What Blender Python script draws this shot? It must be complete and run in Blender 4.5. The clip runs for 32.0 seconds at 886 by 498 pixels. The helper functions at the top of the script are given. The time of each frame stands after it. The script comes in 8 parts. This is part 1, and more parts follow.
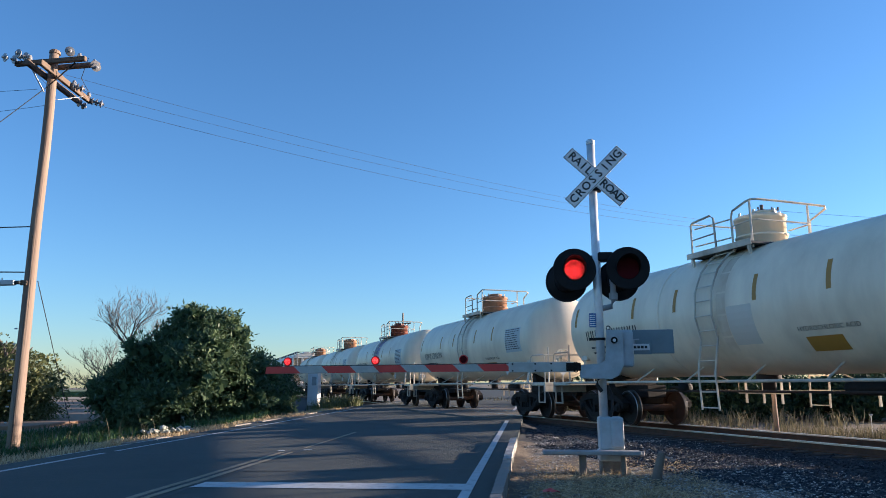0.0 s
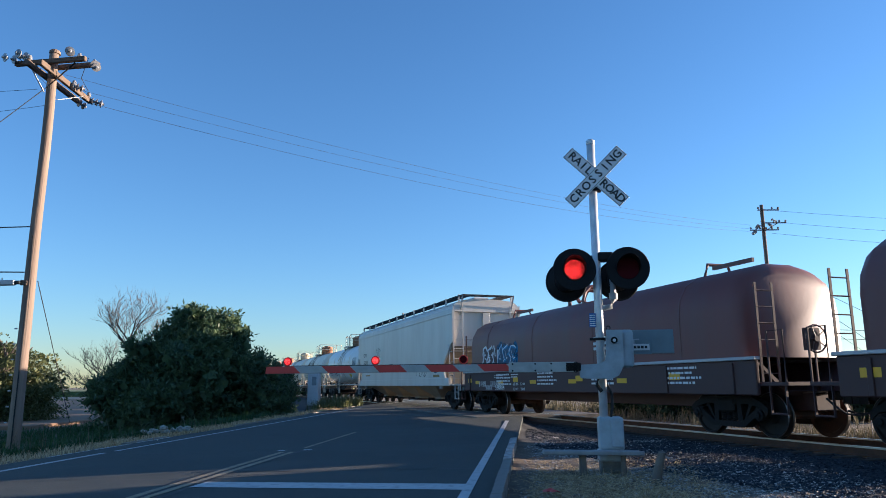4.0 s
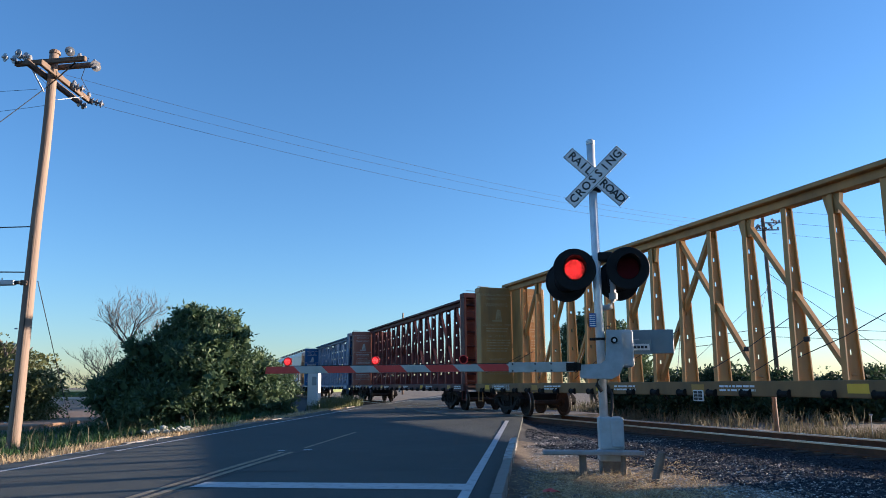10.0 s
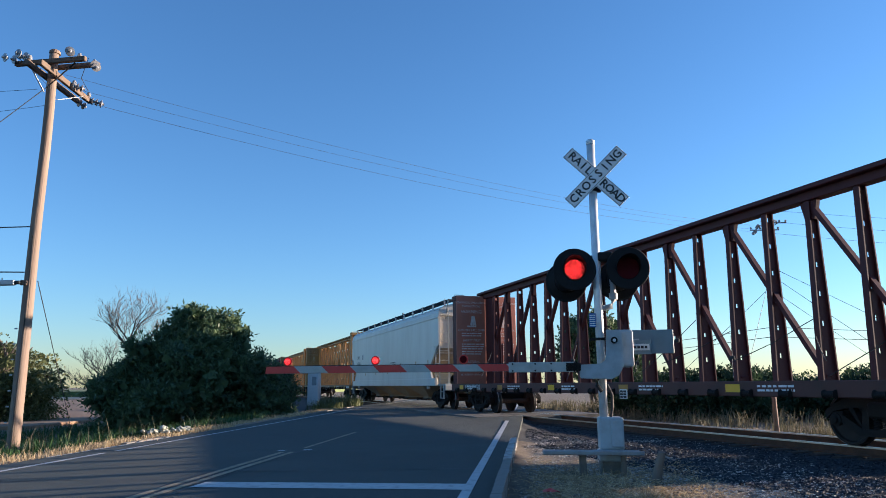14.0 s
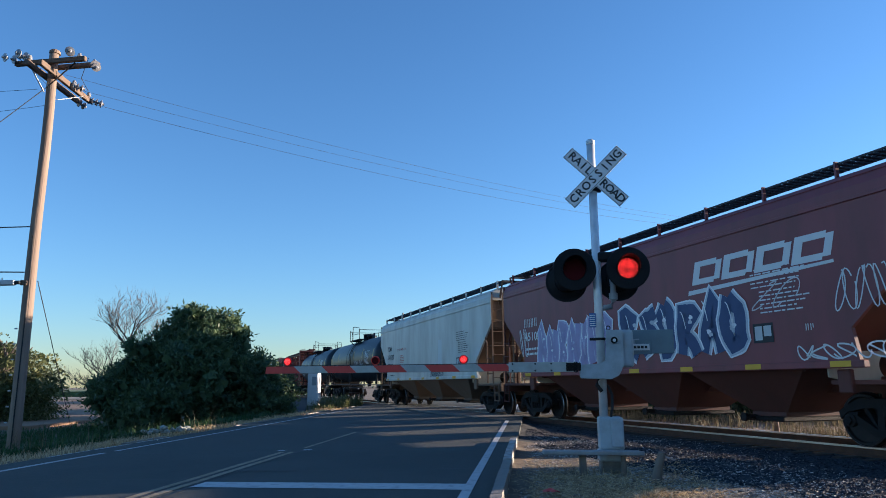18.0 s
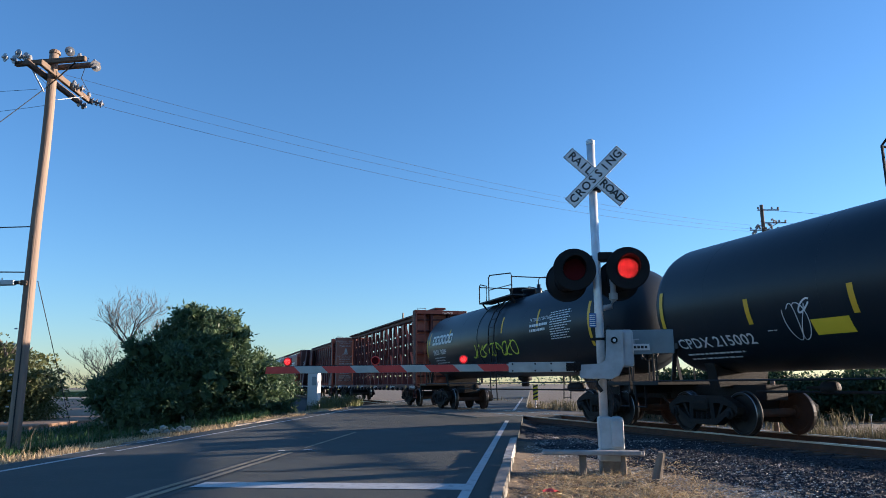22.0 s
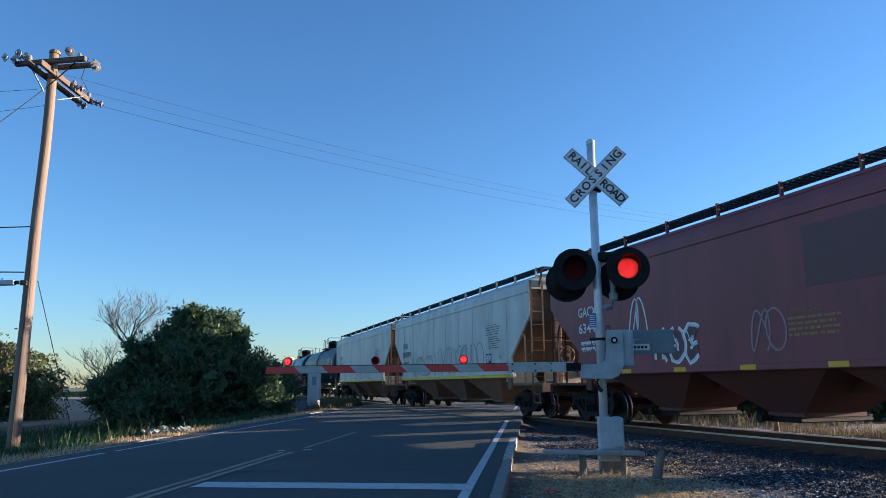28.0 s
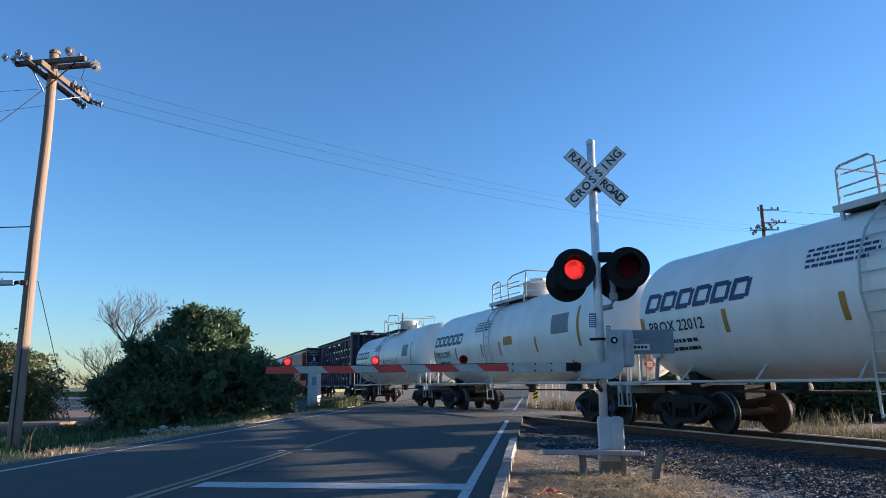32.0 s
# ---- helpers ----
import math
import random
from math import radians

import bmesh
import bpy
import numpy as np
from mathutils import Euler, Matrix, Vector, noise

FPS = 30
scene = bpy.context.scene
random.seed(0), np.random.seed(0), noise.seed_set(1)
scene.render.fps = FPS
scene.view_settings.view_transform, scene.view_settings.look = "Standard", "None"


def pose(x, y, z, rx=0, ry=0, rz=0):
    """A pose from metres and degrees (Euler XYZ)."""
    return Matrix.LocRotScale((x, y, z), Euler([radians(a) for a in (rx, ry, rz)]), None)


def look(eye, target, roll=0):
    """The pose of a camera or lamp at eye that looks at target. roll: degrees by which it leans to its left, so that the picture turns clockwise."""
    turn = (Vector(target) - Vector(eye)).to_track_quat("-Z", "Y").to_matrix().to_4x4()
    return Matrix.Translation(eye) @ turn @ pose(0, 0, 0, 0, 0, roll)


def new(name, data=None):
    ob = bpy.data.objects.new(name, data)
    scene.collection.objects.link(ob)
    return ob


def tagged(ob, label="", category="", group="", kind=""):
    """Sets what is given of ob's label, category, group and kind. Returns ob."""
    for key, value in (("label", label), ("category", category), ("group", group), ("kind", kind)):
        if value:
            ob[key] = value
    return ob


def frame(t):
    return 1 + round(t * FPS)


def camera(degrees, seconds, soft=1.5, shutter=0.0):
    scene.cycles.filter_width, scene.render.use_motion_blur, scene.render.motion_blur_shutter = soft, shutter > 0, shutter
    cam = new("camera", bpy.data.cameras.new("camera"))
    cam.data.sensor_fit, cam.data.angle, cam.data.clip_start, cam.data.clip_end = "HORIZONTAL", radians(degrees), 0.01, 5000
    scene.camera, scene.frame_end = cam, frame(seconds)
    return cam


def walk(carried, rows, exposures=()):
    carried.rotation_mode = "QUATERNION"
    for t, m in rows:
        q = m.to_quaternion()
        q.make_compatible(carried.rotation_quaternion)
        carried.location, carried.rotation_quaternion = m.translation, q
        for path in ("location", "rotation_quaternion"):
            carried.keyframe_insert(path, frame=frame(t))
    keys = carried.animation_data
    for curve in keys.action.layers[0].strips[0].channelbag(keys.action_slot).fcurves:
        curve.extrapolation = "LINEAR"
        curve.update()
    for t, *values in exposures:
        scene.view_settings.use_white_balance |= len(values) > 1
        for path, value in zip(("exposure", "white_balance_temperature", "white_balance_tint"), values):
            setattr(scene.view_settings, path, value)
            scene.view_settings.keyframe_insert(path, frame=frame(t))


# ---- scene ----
TILT, ROLL, EYE_Z = 10.836, -0.493, 1.13     # camera tilt and lean, degrees; eye above the rail head
TH = radians(18.913)                         # the track turns left of the camera's axis by this
N = Vector((math.cos(TH), math.sin(TH), 0))  # across the track, away from the camera
D = Vector((-math.sin(TH), math.cos(TH), 0)) # along the track, the way the train runs
TRACK_N, SPEED, SECONDS = 11.85, 18.2, 32.0
YAW = 90 + 18.913
RU, RW = Vector((0.1213, 0.9926, 0)), Vector((0.9926, -0.1213, 0))  # along and across the road

cam = camera(64.19, SECONDS, soft=0.9)
eye = Vector((0, 0, EYE_Z))
aim = eye + Vector((0, math.cos(radians(TILT)), math.sin(radians(TILT)))) * 10
still = look(eye, aim, ROLL)
walk(cam, [(0.0, still), (SECONDS, still)], exposures=[(0.0, 1.71, 5200, 13.0), (SECONDS, 1.71, 5200, 13.0)])

# ---- light: low sun beyond the train, clear sky ----
SUN_ELEV, SUN_AZ = 7.1, 75.5                 # degrees; azimuth clockwise from the camera's axis
world = bpy.data.worlds.new("sky")
scene.world = world
world.use_nodes = True
wn = world.node_tree
sky = wn.nodes.new("ShaderNodeTexSky")
sky.sky_type, sky.sun_disc = "NISHITA", False
sky.sun_elevation, sky.sun_rotation = radians(SUN_ELEV), radians(SUN_AZ)
sky.air_density, sky.dust_density, sky.ozone_density = 1.0, 0.2, 3.0
wn.links.new(sky.outputs[0], wn.nodes["Background"].inputs[0])
wn.nodes["Background"].inputs[1].default_value = 0.08
sun = new("sun", bpy.data.lights.new("sun", "SUN"))
sun.data.energy, sun.data.angle, sun.data.color = 5.0, radians(0.53), (1.0, 0.72, 0.45)
to_sun = Vector((math.sin(radians(SUN_AZ)) * math.cos(radians(SUN_ELEV)), math.cos(radians(SUN_AZ)) * math.cos(radians(SUN_ELEV)), math.sin(radians(SUN_ELEV))))
sun.matrix_world = look(to_sun * 50, (0, 0, 0))


# ---- materials ----
def material(name, base, rough=0.6, metal=0.0, other=None, scale=3.0, amount=0.35, grain=0.0, bump=0.0, dirt=None, dirt_scale=0.6,
             dirt_amount=0.0, streak=1.0, vary=0.0, spec=0.5, contrast=(0.35, 0.7)):
    """A node material: base colour drifting to another at one scale, dirt at a second one, a fine grain and a bump."""
    m = bpy.data.materials.new(name)
    m.use_nodes = True
    t = m.node_tree
    b = t.nodes["Principled BSDF"]
    def add(kind, **sets):
        node = t.nodes.new(kind)
        for k, v in sets.items():
            node.inputs[k].default_value = v
        return node
    co = t.nodes.new("ShaderNodeTexCoord")
    mp = add("ShaderNodeMapping", Scale=(1, 1, streak))
    t.links.new(co.outputs["Object"], mp.inputs[0])
    def noise_mask(sc, lo, hi, detail=5.0):
        nz = add("ShaderNodeTexNoise", Scale=sc, Detail=detail, Roughness=0.6)
        t.links.new(mp.outputs[0], nz.inputs["Vector"])
        r = t.nodes.new("ShaderNodeValToRGB")
        r.color_ramp.elements[0].position, r.color_ramp.elements[1].position = lo, hi
        t.links.new(nz.outputs[0], r.inputs[0])
        return nz, r
    def blend(a, bcol, fac, amt):
        mx = t.nodes.new("ShaderNodeMix")
        mx.data_type = "RGBA"
        mu = add("ShaderNodeMath")
        mu.operation = "MULTIPLY"
        mu.inputs[1].default_value = amt
        t.links.new(fac, mu.inputs[0])
        t.links.new(mu.outputs[0], mx.inputs[0])
        if isinstance(a, tuple):
            mx.inputs[6].default_value = (*a, 1)
        else:
            t.links.new(a, mx.inputs[6])
        mx.inputs[7].default_value = (*bcol, 1)
        return mx.outputs[2]
    other = other or tuple(c * 0.72 for c in base)
    nz, r = noise_mask(scale, *contrast)
    col = blend(tuple(base), other, r.outputs[0], amount)
    if dirt:
        _, r2 = noise_mask(dirt_scale, 0.42, 0.68, 8.0)
        col = blend(col, dirt, r2.outputs[0], dirt_amount)
    if vary:
        oi = t.nodes.new("ShaderNodeObjectInfo")
        hs = add("ShaderNodeHueSaturation")
        mr = add("ShaderNodeMapRange")
        mr.inputs[3].default_value, mr.inputs[4].default_value = 1 - vary, 1 + vary
        t.links.new(oi.outputs["Random"], mr.inputs[0])
        t.links.new(mr.outputs[0], hs.inputs["Value"])
        t.links.new(col, hs.inputs["Color"])
        col = hs.outputs[0]
    t.links.new(col, b.inputs["Base Color"])
    b.inputs["Roughness"].default_value, b.inputs["Metallic"].default_value = rough, metal
    b.inputs["Specular IOR Level"].default_value = spec
    if bump:
        gz_ = add("ShaderNodeTexNoise", Scale=grain or scale * 12, Detail=4.0)
        t.links.new(mp.outputs[0] if streak < 0.2 else co.outputs["Object"], gz_.inputs["Vector"])
        bp = add("ShaderNodeBump", Strength=min(1, bump), Distance=0.02)
        t.links.new(gz_.outputs[0], bp.inputs["Height"])
        t.links.new(bp.outputs[0], b.inputs["Normal"])
    return m


def glow(name, colour, strength):
    m = bpy.data.materials.new(name)
    m.use_nodes = True
    b = m.node_tree.nodes["Principled BSDF"]
    b.inputs["Base Color"].default_value = (*[c * 0.2 for c in colour], 1)
    b.inputs["Emission Color"].default_value = (*colour, 1)
    b.inputs["Emission Strength"].default_value = strength
    return m


ASPHALT = material("asphalt", (0.089, 0.098, 0.091), 0.85, other=(0.060, 0.067, 0.063), scale=0.3, amount=0.7, bump=0.6, grain=120, dirt=(0.10, 0.095, 0.088), dirt_scale=2.2, dirt_amount=0.35, spec=0.2)
# worn crossing surface, made paler to carry the sunlit strip under the train
WORN_SUNLIT_PANEL = material("worn_sunlit_panel", (0.20, 0.19, 0.17), 0.85, other=(0.10, 0.095, 0.088), scale=0.9, amount=0.8, bump=0.5, grain=60, dirt=(0.06, 0.05, 0.045), dirt_scale=2.5, dirt_amount=0.5, spec=0.2)
PATCH = material("tar", (0.018, 0.018, 0.02), 0.6, bump=0.3, grain=60)
LINE_WHITE = material("road_paint_white", (0.52, 0.52, 0.5), 0.7, other=(0.17, 0.17, 0.17), scale=9, amount=0.7, bump=0.3, grain=80, contrast=(0.5, 0.72))
LINE_YELLOW = material("road_paint_yellow", (0.36, 0.29, 0.17), 0.7, other=(0.13, 0.11, 0.08), scale=7, amount=0.8, bump=0.3, grain=80)
EARTH = material("dry_earth", (0.19, 0.145, 0.10), 0.95, other=(0.085, 0.068, 0.052), scale=2.4, amount=1.0, bump=1.0, grain=40, dirt=(0.24, 0.19, 0.12), dirt_scale=7, dirt_amount=0.5)
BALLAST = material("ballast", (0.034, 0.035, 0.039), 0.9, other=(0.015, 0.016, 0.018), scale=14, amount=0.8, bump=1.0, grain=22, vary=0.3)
RUST = material("rail_rust", (0.10, 0.045, 0.022), 0.85, other=(0.04, 0.022, 0.014), scale=5, amount=0.7, bump=0.5, grain=60)
RAIL_HEAD = material("rail_head", (0.55, 0.54, 0.52), 0.28, metal=1.0, amount=0.2)
TIE = material("tie_wood", (0.05, 0.038, 0.03), 0.9, other=(0.03, 0.024, 0.02), scale=3, amount=0.7, bump=0.7, grain=25)
STEEL_BLACK = material("cast_steel", (0.012, 0.0115, 0.0115), 0.7, other=(0.024, 0.018, 0.014), scale=2.5, amount=0.6, bump=0.5, grain=40, dirt=(0.05, 0.04, 0.03), dirt_scale=1.6, dirt_amount=0.2, spec=0.2)
WHEEL_RUST = material("wheel_plate_rust", (0.065, 0.030, 0.017), 0.8, other=(0.024, 0.016, 0.012), scale=4, amount=0.7, bump=0.3, grain=30)
# outer wheel plates, darker than the inner ones
WHEEL_DARK = material("dark_wheel_plate", (0.014, 0.013, 0.013), 0.6, other=(0.035, 0.026, 0.02), scale=4, amount=0.5, spec=0.25)
RIM = material("wheel_rim_edge", (0.30, 0.28, 0.27), 0.35, metal=1.0, amount=0.3, scale=8)
TREAD = material("wheel_tread", (0.07, 0.066, 0.062), 0.45, metal=1.0, amount=0.5, scale=8)


# ---- mesh tools ----
def link_mesh(name, bm, mat, parent=None, label="", smooth=False):
    me = bpy.data.meshes.new(name)
    bmesh.ops.recalc_face_normals(bm, faces=bm.faces[:])
    bm.to_mesh(me)
    bm.free()
    for m in mat if isinstance(mat, (list, tuple)) else [mat]:
        me.materials.append(m)
    if smooth:
        me.polygons.foreach_set("use_smooth", [True] * len(me.polygons))
    ob = new(name, me)
    if parent:
        ob.parent = parent
    if label:
        ob["label"] = label
    return ob


def part(name, bm, mat, parent, label="", smooth=False):
    return link_mesh(name, bm, mat, parent, label, smooth)


MESHES = {}


def shared(name, key, build, mat, parent, at=None, label="", smooth=False):
    """A part on a mesh that alike parts share: build() is called once for each key."""
    if key not in MESHES:
        MESHES[key] = link_mesh(name, build(), mat, None, "", smooth)
        ob = MESHES[key]
        MESHES[key] = ob.data
    else:
        ob = new(name, MESHES[key])
    ob.parent = parent
    if at is not None:
        ob.matrix_basis = at if isinstance(at, Matrix) else Matrix.Translation(at)
    if label:
        ob["label"] = label
    return ob


def thing(name, label, category, group="", kind="", at=None):
    ob = tagged(new(name), label, category, group, kind)
    if at is not None:
        ob.matrix_basis = at
    return ob


def box(bm, x0, x1, y0, y1, z0, z1, m=None, mi=0):
    vs = [bm.verts.new(m @ Vector(p) if m else p) for p in ((x0, y0, z0), (x1, y0, z0), (x1, y1, z0), (x0, y1, z0), (x0, y0, z1), (x1, y0, z1), (x1, y1, z1), (x0, y1, z1))]
    for f in ((3, 2, 1, 0), (4, 5, 6, 7), (0, 1, 5, 4), (1, 2, 6, 5), (2, 3, 7, 6), (3, 0, 4, 7)):
        bm.faces.new([vs[i] for i in f]).material_index = mi
    return bm


def rbox(x0, x1, y0, y1, z0, z1, r=0.02, seg=2):
    bm = box(bmesh.new(), x0, x1, y0, y1, z0, z1)
    bmesh.ops.bevel(bm, geom=bm.edges[:], offset=r, segments=seg, affect="EDGES", profile=0.5)
    return bm


def bar(bm, a, b, w, h=None, up=(0, 0, 1), mi=0):
    """A square bar from a to b."""
    a, b, h = Vector(a), Vector(b), h or w
    d = (b - a).normalized()
    u = Vector(up)
    if abs(d.dot(u)) > 0.98:
        u = Vector((1, 0, 0))
    s = d.cross(u).normalized()
    u = s.cross(d)
    vs = [bm.verts.new(p + s * sx * w / 2 + u * sz * h / 2) for p in (a, b) for sx, sz in ((-1, -1), (1, -1), (1, 1), (-1, 1))]
    for f in ((3, 2, 1, 0), (4, 5, 6, 7), (0, 1, 5, 4), (1, 2, 6, 5), (2, 3, 7, 6), (3, 0, 4, 7)):
        bm.faces.new([vs[i] for i in f]).material_index = mi
    return bm


def tube(bm, points, r, seg=8, r_end=None, mi=0, cap=True):
    """A round rod through the points, tapering to r_end."""
    pts = [Vector(p) for p in points]
    rings = []
    for i, p in enumerate(pts):
        d = (pts[min(i + 1, len(pts) - 1)] - pts[max(i - 1, 0)]).normalized()
        u = Vector((0, 0, 1)) if abs(d.z) < 0.95 else Vector((1, 0, 0))
        s = d.cross(u).normalized()
        u = s.cross(d)
        rr = r if r_end is None else r + (r_end - r) * i / (len(pts) - 1)
        rings.append([bm.verts.new(p + (s * math.cos(2 * math.pi * k / seg) + u * math.sin(2 * math.pi * k / seg)) * rr) for k in range(seg)])
    for a, b in zip(rings, rings[1:]):
        for k in range(seg):
            bm.faces.new((a[k], a[(k + 1) % seg], b[(k + 1) % seg], b[k])).material_index = mi
    if cap:
        bm.faces.new(rings[0][::-1]).material_index = mi
        bm.faces.new(rings[-1]).material_index = mi
    return bm


def prism(bm, poly, y0, y1, axis="y", mi=0):
    """A flat polygon in x and z (axis y), or y and z (axis x), or x and y (axis z), given a thickness."""
    def at(p, q):
        return {"y": (p[0], q, p[1]), "x": (q, p[0], p[1]), "z": (p[0], p[1], q)}[axis]
    a = [bm.verts.new(at(p, y0)) for p in poly]
    b = [bm.verts.new(at(p, y1)) for p in poly]
    k = len(poly)
    bm.faces.new(a).material_index = mi
    bm.faces.new(b[::-1]).material_index = mi
    for i in range(k):
        bm.faces.new((a[i], b[i], b[(i + 1) % k], a[(i + 1) % k])).material_index = mi
    return bm


def lathe(bm, profile, axis="z", seg=24, centre=(0, 0, 0), mi=0):
    """Turn (radius, height) pairs round an axis."""
    c = Vector(centre)
    def at(r, h, k):
        u, v = r * math.cos(2 * math.pi * k / seg), r * math.sin(2 * math.pi * k / seg)
        return c + Vector({"z": (u, v, h), "y": (u, h, v), "x": (h, u, v)}[axis])
    rings = [[bm.verts.new(at(max(r, 1e-4), h, k)) for k in range(seg)] for r, h in profile]
    for a, b in zip(rings, rings[1:]):
        for k in range(seg):
            bm.faces.new((a[k], a[(k + 1) % seg], b[(k + 1) % seg], b[k])).material_index = mi
    bm.faces.new(rings[0][::-1]).material_index = mi
    bm.faces.new(rings[-1]).material_index = mi
    return bm


def text_mesh(words, size, align="LEFT", bold=0.0):
    key = ("text", words, size, align, bold)
    if key not in MESHES:
        cu = bpy.data.curves.new("lettering", "FONT")
        cu.body, cu.size, cu.align_x, cu.align_y, cu.resolution_u, cu.offset = words, size, align, "CENTER", 2, bold
        ob = new("lettering", cu)
        me = bpy.data.meshes.new_from_object(ob.evaluated_get(bpy.context.evaluated_depsgraph_get()))
        bpy.data.objects.remove(ob)
        MESHES[key] = me
    return MESHES[key].copy()


def lettering(words, size, mat, parent, at, align="LEFT", name="lettering", sx=1.0, bold=0.0):
    me = text_mesh(words, size, align, bold)
    me.materials.clear()
    me.materials.append(mat)
    ob = new(name, me)
    ob.parent = parent
    ob.matrix_basis = at @ Matrix.Diagonal((sx, 1, 1, 1))
    return ob


def away(p, k):
    """The point k times as far from the camera's standpoint, in the same direction."""
    return eye + (Vector(p) - eye) * k


def ground_height(n):
    return min(0.0, max(-0.5, -0.16 + 0.018 * n))


# ---- setting: ground, road, track ----
def sheet_height(x, y):
    p = Vector((x, y, 0))
    n, b = p.dot(N), p.dot(RW)
    q = abs(n - TRACK_N)
    z = ground_height(n) if n < 15 else -0.35
    if n > 15:
        z = -0.25 - 0.25 * min(1, (n - 15) / 6)
    if -9.5 < b < -0.35:
        z -= 0.06
    elif b >= -0.35:
        z -= 0.10 + 0.05 * min(1, b + 0.35)
    else:
        z -= 0.05 + 0.55 * min(1, max(0, (-b - 10.3) / 3)) + 0.32 * min(1, max(0, (-b - 13.3) / 2.5))
    if not -9.6 < b < -0.2:
        if q < 1.75:
            z = -0.19
        elif q < 3.3:
            k = (q - 1.75) / 1.55
            z = -0.19 * (1 - k) + (z - 0.08) * k
        z += 0.02 * noise.noise(Vector((x * 1.3, y * 1.3, 0)))
    else:
        z = min(z, -0.09)
    return z


def axis_steps(lo, hi, step, far):
    mid = [lo + i * step for i in range(int((hi - lo) / step) + 1)]
    return [-far, -far * 0.4, lo - 150, lo - 60, lo - 25, lo - 8] + mid + [hi + 8, hi + 25, hi + 60, hi + 150, far * 0.4, far]


xs, ys = axis_steps(-30, 34, 0.4, 4000), axis_steps(-6, 80, 0.4, 4000)
verts = [(x, y, sheet_height(x, y)) for y in ys for x in xs]
w_ = len(xs)
faces = [(j * w_ + i, j * w_ + i + 1, (j + 1) * w_ + i + 1, (j + 1) * w_ + i) for j in range(len(ys) - 1) for i in range(w_ - 1)]
me = bpy.data.meshes.new("ground")
me.from_pydata(verts, [], faces)
me.materials.append(EARTH)
me.materials.append(BALLAST)
me.update()
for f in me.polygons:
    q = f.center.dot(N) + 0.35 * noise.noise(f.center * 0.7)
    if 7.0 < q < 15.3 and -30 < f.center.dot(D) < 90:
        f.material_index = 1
ground = tagged(new("ground", me), "dry brown earth with gravel and straw beside the road", "ground", kind="structure")


def road_point(a, b, lift=0.0):
    p = RU * a + RW * b
    return Vector((p.x, p.y, ground_height(p.dot(N)) + lift))


def road_strip(name, a0, a1, b0, b1, mat, lift, parent=None, step=1.0, label="", thick=0.0, skew=0.0):
    k = max(1, int((a1 - a0) / step))
    bm = bmesh.new()
    rows = []
    for i in range(k + 1):
        a = a0 + (a1 - a0) * i / k
        rows.append([bm.verts.new(road_point(a + skew * (b1 - b), b, lift)) for b in (b0, b1)] + ([bm.verts.new(road_point(a + skew * (b1 - b), b, lift - thick)) for b in (b1, b0)] if thick else []))
    for r, s in zip(rows, rows[1:]):
        m = len(r)
        for j in range(m if thick else 1):
            bm.faces.new((r[j], r[(j + 1) % m], s[(j + 1) % m], s[j]))
    if thick:
        bm.faces.new(rows[0])
        bm.faces.new(rows[-1][::-1])
    return link_mesh(name, bm, mat, parent, label)


road = tagged(road_strip("road", -12, 320, -9.45, -0.35, ASPHALT, 0.0, step=0.8, thick=0.25), "two-lane asphalt road with worn paint and tar seams", "road", kind="structure")
for nm, mt, args in (
    ("edge_line", LINE_WHITE, (-2, 22.6, -0.86, -0.74)), ("edge_line", LINE_WHITE, (-2, 13.95, -8.75, -8.62)), ("edge_line", LINE_WHITE, (14.3, 36, -8.72, -8.62)),
    ("edge_mark", LINE_WHITE, (13.2, 14.6, -9.43, -9.37)), ("edge_mark", LINE_WHITE, (14.7, 16.1, -9.42, -9.34)), ("edge_mark", LINE_WHITE, (16.3, 18.0, -9.43, -9.36)),
    ("centre_line", LINE_YELLOW, (-2, 13.6, -4.86, -4.75)), ("centre_line", LINE_YELLOW, (-2, 13.6, -4.66, -4.55)), ("centre_line", LINE_YELLOW, (14.4, 18.6, -4.66, -4.58)),
    ("line_tick", LINE_WHITE, (13.86, 14.0, -5.02, -4.86)), ("line_tick", LINE_WHITE, (13.9, 14.04, -4.52, -4.34)),
    ("edge_line", LINE_WHITE, (31, 60, -0.86, -0.74)), ("edge_line", LINE_WHITE, (42, 90, -8.72, -8.62))):
    road_strip(nm, *args, mt, 0.006, road)
road_strip("stop_line", 8.72, 9.20, -4.46, -0.86, LINE_WHITE, 0.006, road, step=0.6, skew=0.11)

track = tagged(new("railway_track"), "steel rails on dark timber ties in grey ballast", "railway track", kind="structure")
track.matrix_basis = Matrix.Translation(N * TRACK_N) @ pose(0, 0, 0, 0, 0, YAW)
RAIL_PROFILE = ((-0.07, -0.17), (0.07, -0.17), (0.07, -0.155), (0.012, -0.13), (0.012, -0.04), (0.036, -0.03), (0.036, -0.004), (0.03, 0), (-0.03, 0), (-0.036, -0.004), (-0.036, -0.03), (-0.012, -0.04), (-0.012, -0.13), (-0.07, -0.155))
for side in (-1, 1):
    bm = prism(bmesh.new(), [(p[0] + side * 0.7535, p[1]) for p in RAIL_PROFILE], -120, 420, axis="x")
    for f in bm.faces:
        if f.normal.z > 0.3 or min(v.co.z for v in f.verts) > -0.035:
            f.material_index = 1
    part("rail", bm, [RUST, RAIL_HEAD], track)
for i in range(300):
    shared("tie", "tie", lambda: rbox(-0.11, 0.11, -1.3, 1.3, -0.35, -0.165, 0.015, 1), TIE, track, (-12 + i * 0.52, 0, 0))
